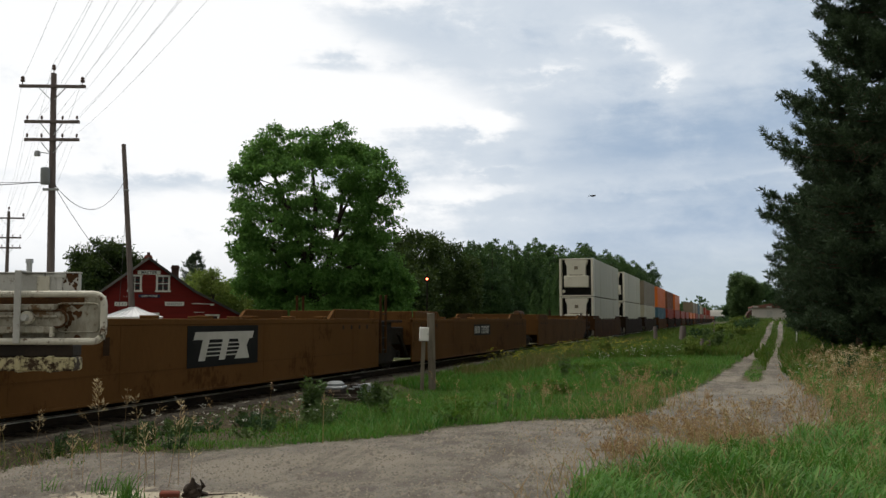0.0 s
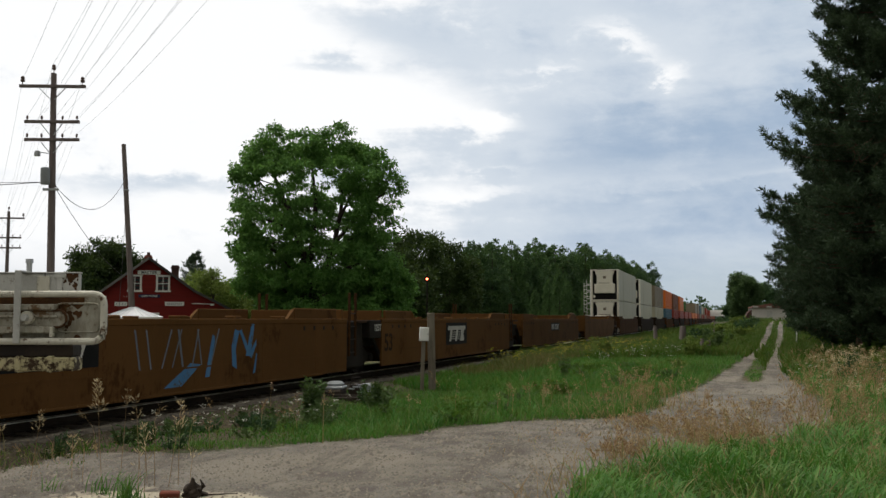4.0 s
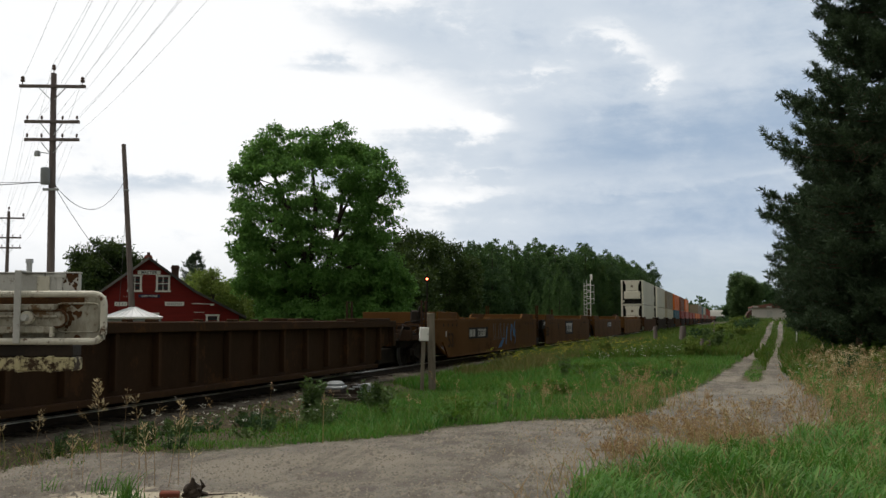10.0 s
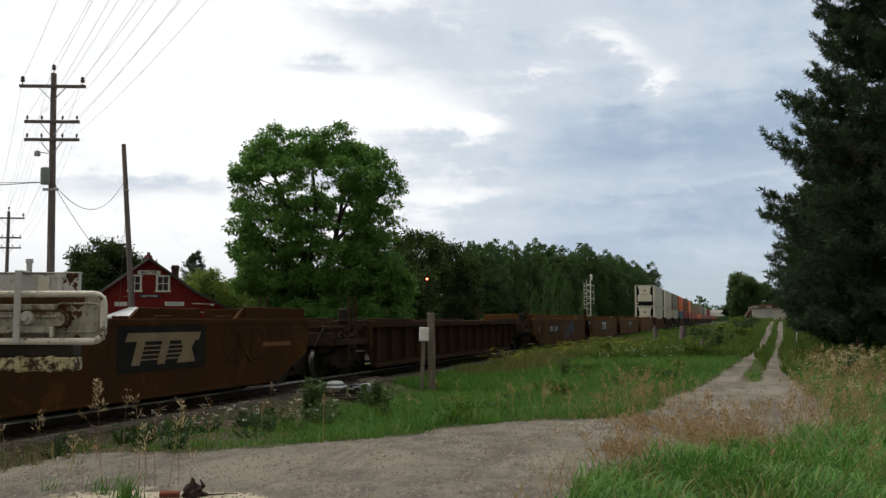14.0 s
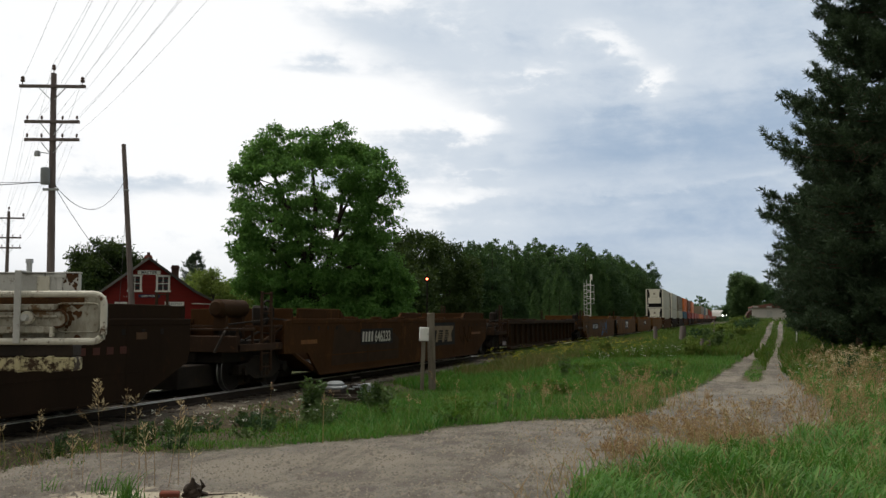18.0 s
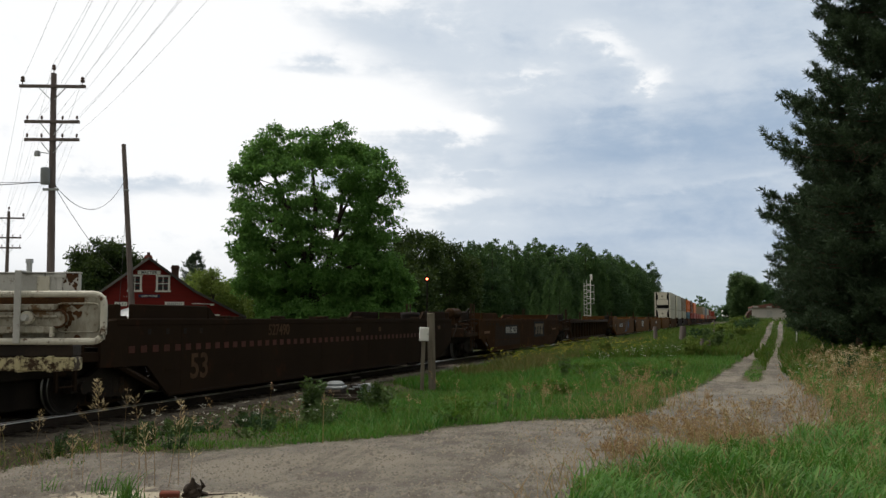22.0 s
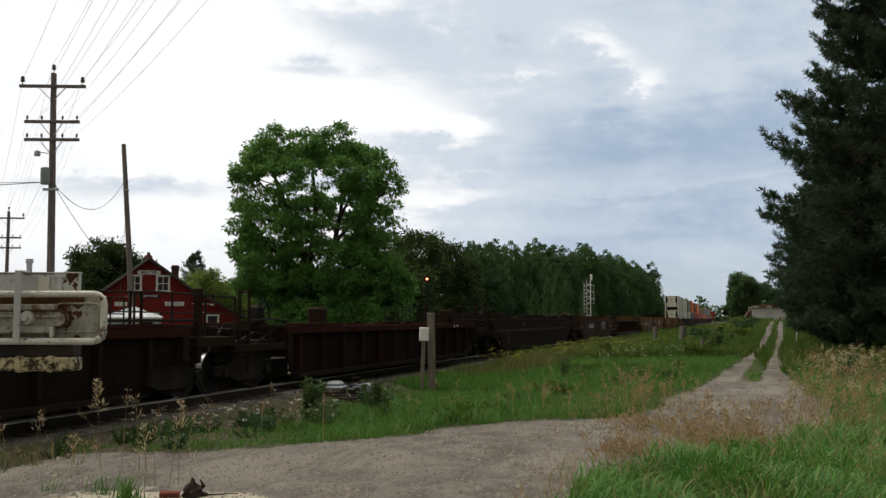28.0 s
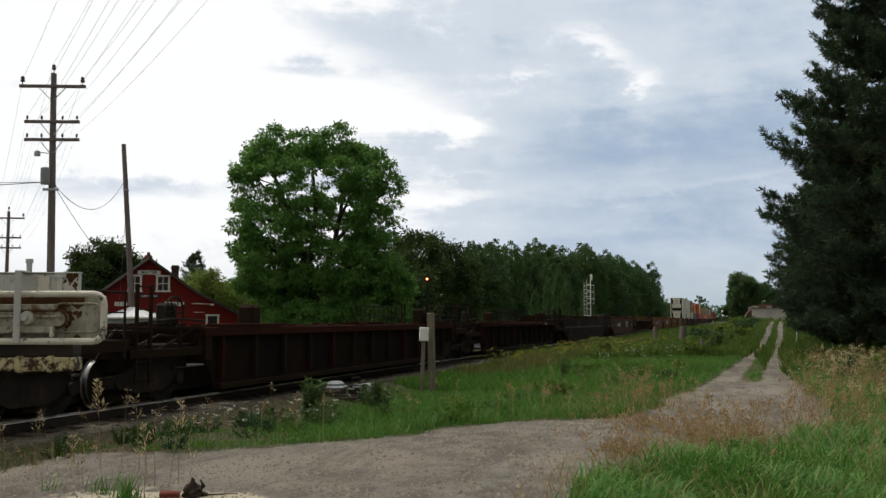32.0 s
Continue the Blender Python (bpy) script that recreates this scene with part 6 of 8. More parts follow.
part("lump", sh, M_CHARRED, lump)
part("splinter_and_shadow", Shape().tube([(0.05, -0.02, 0.03), (0.1, -0.03, 0.1), (0.07, -0.05, 0.17)], [0.03, 0.02, 0.004], 6), M_CHARRED, lump)
# thin dark bar laid on the gravel as the lump's shadow
part("splinter_and_shadow", Shape().tube([(0.05, 0.0, 0.015), (0.2, 0.03, 0.012), (0.4, 0.1, 0.008)], [0.012, 0.008, 0.003], 6), M_CHARRED, lump)


# small dark bird that crosses the sky at the start
BIRD = thing("bird", "small dark swallow in flight", "bird", pose(0, 45, 10))
BIRD.scale = (1.5, 1.5, 1.5)
M_PLUMAGE = mat("dark plumage", (0.02, 0.02, 0.025), (0.035, 0.032, 0.03), 0.7, 0, 20, 80, 0.1)
part("body", Shape().tube([(0, -0.11, 0), (0, -0.07, 0.005), (0, 0.0, 0), (0, 0.07, 0), (0, 0.1, 0)], [0.012, 0.026, 0.034, 0.022, 0.008], 8), M_PLUMAGE, BIRD, "", True)
for side in (-1, 1):
    part("wing", Shape().slab([(0.01 * side, 0.03), (0.13 * side, -0.01), (0.21 * side, 0.09), (0.12 * side, 0.05), (0.01 * side, 0.07)], 2, 0.0, 0.008), M_PLUMAGE, BIRD)
part("tail", Shape().slab([(-0.015, 0.08), (0.015, 0.08), (0.05, 0.19), (0.0, 0.14), (-0.05, 0.19)], 2, -0.004, 0.004), M_PLUMAGE, BIRD)


# ---- trees ----
def leaf_quads(base, along, length, width, rng, fold=0.25):
    """Pointed leaves: base points, directions and sizes, as diamond-shaped quads."""
    n = len(base)
    side = np.cross(along, rng.normal(size=(n, 3)))
    side /= np.linalg.norm(side, axis=1, keepdims=True) + 1e-9
    up = np.cross(side, along)
    L, W = np.asarray(length).reshape(-1, 1), np.asarray(width).reshape(-1, 1)
    mid = base + along * L * 0.5
    v = np.stack([base, mid + side * W * 0.5 + up * W * fold, base + along * L, mid - side * W * 0.5 + up * W * fold], 1)
    return v.reshape(-1, 3), np.arange(4 * n).reshape(n, 4)


def unit(a):
    return a / (np.linalg.norm(a, axis=-1, keepdims=True) + 1e-9)


def crown(clumps, radius, per, size, rng, droop=0.35, flat=0.75, width=0.5):
    """Leaves in clumps about the given centres."""
    c = np.repeat(clumps, per, 0)
    r = np.repeat(radius, per)[:, None]
    d = unit(rng.normal(size=c.shape))
    p = c + d * r * (rng.uniform(0.1, 1, (len(c), 1)) ** 0.5) * np.array([1, 1, flat])
    along = unit(d + rng.normal(size=c.shape) * 0.6 + np.array([0, 0, -droop]))
    s = size * rng.uniform(0.6, 1.35, len(c))
    return leaf_quads(p, along, s, s * width, rng)


def limb(s, a, b, r0, r1, rng, bend=0.12, n=5):
    """A crooked limb; returns its end."""
    a, b = np.array(a, float), np.array(b, float)
    L = np.linalg.norm(b - a)
    pts = [a + (b - a) * k / n + (rng.normal(size=3) * bend * L * 0.35 if 0 < k < n else 0) for k in range(n + 1)]
    s.tube(pts, [r0 + (r1 - r0) * k / n for k in range(n + 1)], 7)
    return pts


def broadleaf(name, m, label, boughs, trunk_top, trunk_r, leaf, per, size, seed, twigs=9, twig_r=0.55, group="", wood=None, limbs=14):
    """A tree of limbs that carry boughs; every bough is (x, y, z, radius)."""
    rng = np.random.default_rng(seed)
    t = thing(name, label, "tree", m, group)
    B = np.array(boughs, float)
    s = Shape()
    top = np.array([0.0, 0.0, trunk_top])
    limb(s, (0, 0, -0.4), top, trunk_r, trunk_r * 0.75, rng, 0.04)
    order = rng.permutation(len(B))[:limbs]
    for k in order:
        start = top * np.array([1, 1, rng.uniform(0.55, 1.0)])
        pts = limb(s, start, B[k, :3], trunk_r * 0.42, 0.03, rng)
        for j in range(3):
            near = B[rng.integers(len(B)), :3]
            q = pts[3] + unit(near - pts[3]) * rng.uniform(0.8, 2.0)
            limb(s, pts[3], q, trunk_r * 0.16, 0.015, rng, 0.1, 3)
    part("trunk", s, wood or M_BARK, t, "dark forked trunk and limbs", True)
    d = unit(rng.normal(size=(len(B), twigs, 3)))
    cl = (B[:, None, :3] + d * B[:, None, 3:4] * rng.uniform(0.35, 1.0, (len(B), twigs, 1)) * np.array([1, 1, 0.7])).reshape(-1, 3)
    rad = twig_r * rng.uniform(0.7, 1.3, len(cl))
    v, f = crown(cl, rad, per, size, rng)
    part("crown", raw_mesh("crown", v, f, leaf), None, t, "crown of many small leaves")
    return t


def in_gap(u, z, gaps):
    return any(((u - a) / ru) ** 2 + ((z - b) / rz) ** 2 < 0.5 for a, b, ru, rz in gaps)


def big_tree():
    """The tall spreading tree behind the track: domed boughs of drooping leaves round an open, forked middle."""
    rng = np.random.default_rng(21)
    t = thing("walnut_tree", "tall spreading broadleaf tree in fresh green leaf", "tree", facing((556 - 784) * 60 / 1620, 60.0, -0.6))
    # trunk and main limbs as (across, height) bends, with the radius at foot and tip
    limbs = (((-0.2, -0.3), (-0.3, 2.0), (-0.45, 4.6), 0.46, 0.36), ((-0.4, 4.2), (-0.8, 6.7), (-1.5, 8.6), (-2.1, 10.1), (-2.8, 11.7), (-3.0, 13.0), 0.27, 0.05),
             ((-0.35, 4.4), (-0.15, 7.5), (0.0, 10.1), (-0.15, 12.0), (-0.3, 13.6), 0.21, 0.04), ((-0.3, 2.6), (0.75, 5.6), (1.35, 7.1), (1.65, 9.0), (1.8, 10.9), (2.2, 12.8), 0.27, 0.05),
             ((-1.35, 8.35), (-2.4, 8.45), (-3.3, 8.8), (-4.4, 9.2), 0.1, 0.03), ((1.2, 6.8), (3.0, 9.0), (4.6, 10.4), (5.2, 11.6), 0.15, 0.03), ((-0.5, 4.4), (-2.4, 6.4), (-4.2, 7.5), (-5.0, 8.6), 0.15, 0.03),
             ((0.3, 4.6), (2.4, 5.6), (4.2, 6.2), 0.13, 0.03), ((-0.4, 3.4), (-2.6, 4.2), (-4.4, 5.0), 0.13, 0.03), ((1.6, 8.6), (3.0, 11.0), (3.4, 12.8), 0.1, 0.03), ((-1.9, 9.7), (-3.6, 11.0), (-4.6, 12.2), 0.1, 0.03))
    s, nodes = Shape(), []
    for k, row in enumerate(limbs):
        pts = [np.array([u, (0.0 if k < 4 else 0.35 * (i + 1) * (-1) ** k), z]) for i, (u, z) in enumerate(row[:-2])]
        fine = []
        for p, q in zip(pts[:-1], pts[1:]):
            fine += [p + (q - p) * f + rng.normal(size=3) * 0.05 for f in (0, 0.5)]
        fine.append(pts[-1])
        s.tube(fine, [row[-2] + (row[-1] - row[-2]) * i / (len(fine) - 1) for i in range(len(fine))], 8)
        nodes += fine[2:]
    nodes = np.array(nodes)
    gaps = ((-1.3, 10.9, 1.3, 0.6), (-2.9, 10.8, 0.5, 0.7), (1.35, 9.9, 0.55, 0.8), (-2.8, 7.8, 0.6, 0.75), (-0.95, 5.9, 0.4, 0.9), (0.55, 5.6, 0.3, 0.6), (1.35, 7.5, 0.3, 0.5),
            (5.3, 8.0, 0.9, 0.45), (0.5, 11.5, 0.5, 0.5), (-3.0, 11.9, 0.35, 0.5), (4.6, 10.2, 0.6, 0.35), (-3.6, 10.2, 0.5, 0.4))
    rows = ((13.35, -3.6, 3.0), (12.5, -4.2, 4.4), (11.4, -4.2, 4.8), (10.5, -4.1, 4.7), (9.6, -4.2, 4.6), (8.7, -4.5, 4.5), (7.8, -4.3, 4.3), (6.8, -4.2, 4.2), (5.9, -4.3, 4.3), (4.9, -4.1, 5.3), (3.9, -3.5, 5.7), (2.8, -3.0, 5.8), (1.7, -2.4, 5.5))
    boughs = []
    for z, w, e in rows:
        n = int(round((e - w) / 1.25))
        for k in range(n + 1):
            u = w + (e - w) * k / n
            across = (u - (w + e) / 2) / (0.58 * (e - w))
            depth = (4.6 if z > 5 else 3.6) * math.sqrt(max(0.05, 1 - across * across)) * (1.0 if z < 12.5 else 0.6)
            for layer in (-0.9, 0.0, 0.8) if z < 6.5 else (-0.85, 0.6):
                if (layer > -0.5 and rng.random() < 0.25) or (layer < -0.5 and 3.5 < z < 10.8 and -3.0 < u < 2.4 and rng.random() < 0.36):
                    continue
                p = (u + rng.normal() * 0.3, depth * layer + rng.uniform(-0.5, 0.5), z + rng.normal() * 0.32 - 0.5 * max(0, abs(across) - 0.6))
                if not in_gap(p[0], p[2], gaps):
                    boughs.append((*p, rng.uniform(0.72, 1.1)))
    boughs += [(-0.7, -1.0, 13.7, 0.9), (0.5, -0.6, 13.6, 0.8), (2.4, -0.8, 13.2, 0.9), (-2.9, -0.8, 13.4, 0.85), (3.4, -1.0, 12.6, 0.85)]
    B = np.array(boughs)
    for p in B[::2, :3]:
        q = nodes[np.argmin(np.linalg.norm(nodes - p, axis=1) + 0.8 * np.maximum(0, nodes[:, 2] - p[2]))]
        limb(s, q, p, 0.05, 0.012, rng, 0.12, 4)
    part("trunk", s, M_BARK, t, "dark forked trunk and limbs", True)
    twigs = 13
    d = unit(rng.normal(size=(len(B), twigs, 3)) + np.array([0, -0.25, 0.45]))
    cl = (B[:, None, :3] + d * B[:, None, 3:4] * rng.uniform(0.75, 1.05, (len(B), twigs, 1)) * np.array([1, 1, 0.72])).reshape(-1, 3)
    keep = np.array([not in_gap(c[0], c[2], gaps) or rng.random() < 0.15 for c in cl])
    cl = cl[keep]
    v, f = crown(cl, 0.42 * rng.uniform(0.7, 1.3, len(cl)), 58, 0.205, rng, 0.9, 0.6, 0.52)
    part("crown", raw_mesh("crown", v, f, L_WALNUT), None, t, "crown of many small drooping leaves")


big_tree()


def round_boughs(w, h, low, n, seed, deep=None, r=(0.7, 1.2)):
    """Boughs spread over a rounded crown of half width w from low to h."""
    rng = np.random.default_rng(seed)
    out = []
    for k in range(n):
        d = unit(rng.normal(size=3))
        q = rng.uniform(0.55, 1.0)
        out.append((d[0] * w * q, d[1] * (deep or w) * q, (h + low) / 2 + d[2] * (h - low) / 2 * q, rng.uniform(*r)))
    return out


def tree_at(px, ahead, w, h, low, n, leaf, seed, label, per=20, size=0.4, name="broadleaf_tree", z=-0.6):
    """A rounded tree px to the right on a plane one metre before the lens, times its distance ahead."""
    return broadleaf(name, facing((px - 784) * ahead / 1620, ahead, z), label, round_boughs(w, h, low, n, seed, r=(0.25 * w, 0.4 * w)), h * 0.4, 0.05 * w + 0.06, leaf, int(per * 2.3), size * 0.72, seed, twigs=11, twig_r=0.15 * w + 0.12, limbs=8)


tree_at(735, 84, 3.0, 10.6, 0.5, 46, L_DARK, 31, "dark green broadleaf tree at the edge of the woods")
tree_at(782, 96, 3.6, 11.0, 0.5, 52, L_DARK, 32, "dark brownish-green broadleaf tree at the edge of the woods")
tree_at(822, 108, 2.6, 9.5, 0.5, 36, L_DARK, 33, "dark green broadleaf tree at the edge of the woods")
# dark leaves on these two put the spreading tree's shade into the colour
tree_at(690, 70, 3.4, 6.2, 0.0, 46, L_DARK, 34, "low tree behind the spreading tree, darkened for its shade")
tree_at(600, 85, 5.5, 6.5, 0.0, 50, L_DARK, 35, "low trees behind the spreading tree, darkened for its shade")
tree_at(490, 88, 5.0, 5.5, 0.0, 44, L_FOREST, 36, "low green trees behind the depot")
tree_at(186, 80, 3.3, 8.8, 0.5, 120, L_DARK, 37, "dense dark green tree behind the depot")
tree_at(225, 84, 2.0, 7.4, 0.5, 60, L_DARK, 38, "dense dark green tree behind the depot")
tree_at(150, 90, 1.6, 7.2, 0.5, 40, L_DARK, 38, "dense dark green tree behind the depot")
for px, ah, w, h, sd in ((345, 82, 2.6, 6.0, 41), (388, 80, 2.8, 6.4, 42), (425, 84, 2.4, 5.6, 43), (365, 92, 2.8, 7.0, 44)):
    tree_at(px, ah, w, h, 0.2, 26, L_SHRUB, sd, "pale yellowish-green willow shrub behind the depot", 22, 0.34, "shrub")
tree_at(1317, 172, 2.8, 10.0, 0.6, 80, L_HAZY, 51, "rounded green tree near the end of the lane", 22, 0.42, z=0.6)
tree_at(1352, 185, 3.0, 8.0, 0.3, 60, L_FOREST, 52, "dark green tree behind the block building", 20, 0.5, z=0.6)
tree_at(1300, 185, 1.8, 6.0, 0.2, 22, L_FOREST, 53, "green shrub near the end of the lane", 20, 0.45, "shrub", 1.0)


def pine(m, label, h, reach, seed, base=1.2, per=38, twigs=7, step=0.6, branches=8, group="", shape_=None, spread=(0.7, 1.02), dead=0):
    """A pine: whorls of boughs, each with side twigs that end in dense upturned tufts of needles."""
    rng = np.random.default_rng(seed)
    t = thing("pine_tree", label, "tree", m, group)
    s = Shape()
    s.tube([(0, 0, -0.4), (0.05, 0, h * 0.5), (0, 0.05, h)], [0.26, 0.18, 0.03], 9)
    cl, ax = [], []
    z = base
    while z < h - 0.3:
        k = z / h
        L = shape_(z) if shape_ else reach * (1 - k ** 2.2) ** 0.8 * (0.6 + 0.4 * min(1, k * 3.2))
        a0 = rng.uniform(0, 6.28)
        for b in range(branches):
            a = a0 + 6.283 * b / branches + rng.uniform(-0.3, 0.3)
            ln = L * rng.uniform(*spread)
            zz = z + rng.uniform(-0.75, 0.75) * step
            d, across = np.array([math.cos(a), math.sin(a), 0.0]), np.array([-math.sin(a), math.cos(a), 0.0])
            droop = -0.14 + 0.32 * k
            pts = [np.array([0, 0, zz]) + d * ln * q + np.array([0, 0, ln * (droop * q - 0.1 * q + 0.2 * q ** 3)]) for q in (0, 0.35, 0.7, 1.0)]
            s.tube(pts, [0.05, 0.035, 0.02, 0.008], 5)
            for j in range(twigs):
                q = 1 - 0.7 * (j / twigs) ** 1.1
                p = np.array([np.interp(q, (0, 0.35, 0.7, 1.0), [x[i] for x in pts]) for i in range(3)])
                side = (1 if j % 2 else -1) * rng.uniform(0.5, 1.0) * (0 if j == 0 else 1)
                way = unit(d * 0.7 + across * side + np.array([0, 0, 0.3]))
                reach_t = (0.25 + 0.24 * ln * (1.1 - q)) * rng.uniform(0.7, 1.2)
                tip = p + way * reach_t + np.array([0, 0, rng.uniform(-0.22, 0.3)])
                if j % 2:
                    s.tube([p, tip], [0.015, 0.006], 4)
                up = unit(way + np.array([0, 0, 0.5]))
                cl += [tip, p + way * reach_t * 0.4]
                ax += [up, up]
        z += step * rng.uniform(0.8, 1.2)
    for k in range(dead):
        a = -math.pi / 2 + rng.uniform(-1.1, 0.5)
        ln, zz = rng.uniform(3.3, 4.9), rng.uniform(6.0, 10.4)
        d = np.array([math.cos(a), math.sin(a), 0.0])
        pts = [np.array([0, 0, zz]) + d * ln * q + np.array([0, 0, -0.5 * q * q * ln * rng.uniform(0.3, 1.0)]) + rng.normal(size=3) * 0.08 for q in (0.3, 0.6, 0.85, 1.0)]
        s.tube(pts, [0.04, 0.03, 0.02, 0.006], 5)
        for j in range(4):
            limb(s, pts[1 + j % 3], pts[1 + j % 3] + rng.normal(size=3) * np.array([0.5, 0.5, 0.4]) + np.array([0, 0, -0.3]), 0.012, 0.004, rng, 0.15, 3)
    part("trunk", s, M_PINEBARK, t, "reddish scaly trunk and boughs", True)
    c, dd = np.repeat(np.array(cl), per, 0), np.repeat(np.array(ax), per, 0)
    p = c + dd * rng.uniform(-0.2, 0.12, (len(c), 1)) + rng.normal(size=c.shape) * 0.03
    along = unit(dd * 0.75 + rng.normal(size=c.shape) * 0.62)
    ln = rng.uniform(0.18, 0.32, len(c))
    v, f = leaf_quads(p, along, ln, np.full(len(c), 0.04), rng, 0.1)
    part("crown", raw_mesh("crown", v, f, L_PINE), None, t, "crown of dark needle tufts")
    return t


pines = "row of pines beside the lane"
p1 = pine(facing((1600 - 784) * 36 / 1620, 36.0, -0.1), "tall dark green pine with upturned tufts and some bare dead boughs", 23.0, 5.3, 61, per=48, twigs=11, branches=11, step=0.6, spread=(0.66, 1.0), group=pines, dead=16,
          shape_=lambda z: float(np.interp(z, (1, 2.4, 3.4, 4.7, 5.6, 6.6, 7.3, 8.3, 9.0, 9.8, 10.4, 11.2, 12.2, 13.6, 18, 23), (4.4, 4.7, 5.0, 5.5, 5.5, 5.0, 4.7, 5.5, 4.9, 5.5, 3.0, 3.3, 2.6, 3.2, 2.2, 0.2))))
p2 = pine(facing((1520 - 784) * 45 / 1620, 45.0, -0.1), "dense dark pine in a row beside the lane", 11.8, 4.2, 62, 1.2, 42, 8, 0.5, 8, group=pines)
for px, ah, turn, k in ((1482, 56, 130, 0.98), (1482, 68, 220, 1.05), (1482, 82, 300, 1.15), (1700, 33, 80, 1.0), (1655, 50, 10, 1.3), (1560, 60, 160, 1.2)):
    c = copy_thing(p2, facing((px - 784) * ah / 1620, ah, -0.1, turn))
    c.scale = (k, k, k)
spr = pine(facing((345 - 784) * 105 / 1620, 105.0, -0.6), "small dark spruce behind the depot", 9.6, 2.6, 63, 3.0, 26, 5, 0.5, 6)


def forest_tree(m, seed, h, w, label, group, leaf):
    """A woodland tree with a narrow, pointed, uneven crown."""
    rng = np.random.default_rng(seed)
    t = thing("woodland_tree", label, "tree", m, group)
    s = Shape().tube([(0, 0, -0.5), (0, 0, h * 0.95)], [0.2, 0.03], 6)
    part("trunk", s, M_BARK, t)
    cl, r = [], []
    tops = [(0, 0, 1.0)] + [(rng.uniform(-0.4, 0.4) * w, rng.uniform(-0.4, 0.4) * w, rng.uniform(0.72, 0.95)) for k in range(3)]
    for k in range(230):
        tx, ty, th = tops[k % 4]
        q = rng.uniform(0.0, 1.0)
        rr = (0.8 if k % 4 else 1.0) * w * (1 - q ** 2.6) ** 0.7 * rng.uniform(0.72, 1.05)
        a = rng.uniform(0, 6.28)
        cl.append((tx * q + rr * math.cos(a), ty * q + rr * math.sin(a), 0.4 + q * (h * th - 0.4)))
        r.append(0.14 + 0.6 * (1 - q) ** 0.7)
    v, f = crown(np.array(cl), np.array(r), 34, 0.34, rng, -0.25, 1.3, 0.5)
    part("crown", raw_mesh("crown", v, f, leaf), None, t, "pointed crown of small leaves")
    return t


def build_forest():
    rng = np.random.default_rng(5)
    group = "woods beside the railway"
    kinds = [forest_tree(facing((840 - 784) * 140 / 1620, 140, -0.6), 71, 14.0, 3.2, "narrow dark green woodland tree", group, L_FOREST),
             forest_tree(facing((870 - 784) * 140 / 1620, 138, -0.6), 72, 13.2, 3.5, "narrow dark green woodland tree", group, L_FOREST),
             forest_tree(facing((905 - 784) * 146 / 1620, 146, -0.6), 73, 14.6, 2.8, "slender lighter green woodland tree", group, L_POPLAR)]
    # the front of the woods runs from near the spreading tree towards the track
    for row in range(3):
        for k in range(34):
            f = (k + rng.uniform(-0.3, 0.3)) / 33
            ahead = 136 + 92 * max(f, 0) ** 1.15 + 7 * row
            px = np.interp(f, (0, 0.25, 0.6, 1.0), (828, 930, 1060, 1156)) - 3 * row
            sc = np.interp(f, (0, 0.3, 0.6, 1.0), (0.94, 1.06, 1.13, 1.12)) * rng.uniform(0.74 + 0.06 * row, 1.1)
            c = copy_thing(kinds[rng.integers(3)], facing((px - 784) * ahead / 1620, ahead, -0.6, rng.uniform(0, 360)))
            c.scale = (sc * rng.uniform(0.9, 1.25), sc * rng.uniform(0.9, 1.25), sc)
    for px, ahead, sc in ((972, 122, 0.5), (990, 118, 0.56), (1004, 120, 0.48), (1034, 124, 0.42), (1046, 126, 0.36), (948, 120, 0.4)):
        c = copy_thing(kinds[2], facing((px - 784) * ahead / 1620, ahead, -0.6, px))
        c.scale = (sc * 0.8, sc * 0.8, sc * 1.05)
        tagged(c, "young lighter green tree before the woods", "tree", group)
    # lower growth along its foot
    for k in range(22):
        f = (k + rng.uniform(-0.3, 0.3)) / 21
        ahead = 122 + 88 * f
        px = np.interp(f, (0, 0.5, 1.0), (800, 1020, 1150))
        sc = rng.uniform(0.18, 0.5)
        c = copy_thing(kinds[rng.integers(3)], facing((px - 784) * ahead / 1620, ahead, -0.6, rng.uniform(0, 360)))
        c.scale = (sc * 1.8, sc * 1.8, sc)
        tagged(c, "low green bush at the foot of the woods", "bush", "bushes along the woods")
    # far woods on the skyline
    n = 900
    a = rng.uniform(-48, 31, n)
    R = rng.uniform(560, 760, n)
    hh = rng.uniform(6, 13, n) * np.where(a > 12.5, 0.8, 1.0)
    hh *= np.where(a < -15, 0.8, 1.0)
    x = R * np.sin(np.radians(a - TURN))
    y = R * np.cos(np.radians(a - TURN))
    keep = np.abs(x - TRACK_X) > 4
    x, y, hh = x[keep], y[keep], hh[keep]
    hh = hh + 3.0 * (np.abs(x) < 60)
    cl = np.repeat(np.stack([x, y, np.zeros_like(x)], -1), 9, 0)
    top = np.repeat(hh, 9)
    q = rng.uniform(0, 1, len(cl))
    cl[:, 0] += rng.normal(size=len(cl)) * 3.0
    cl[:, 2] = q * top
    v, f = crown(cl, (3.0 * (1.1 - q) + 0.8), 12, 2.2, rng, 0.0, 1.0, 0.6)
    tagged(new("far_woods", raw_mesh("far_woods", v, f, L_FOREST)), "distant dark green woods on the skyline", "woods", kind="stuff")


build_forest()


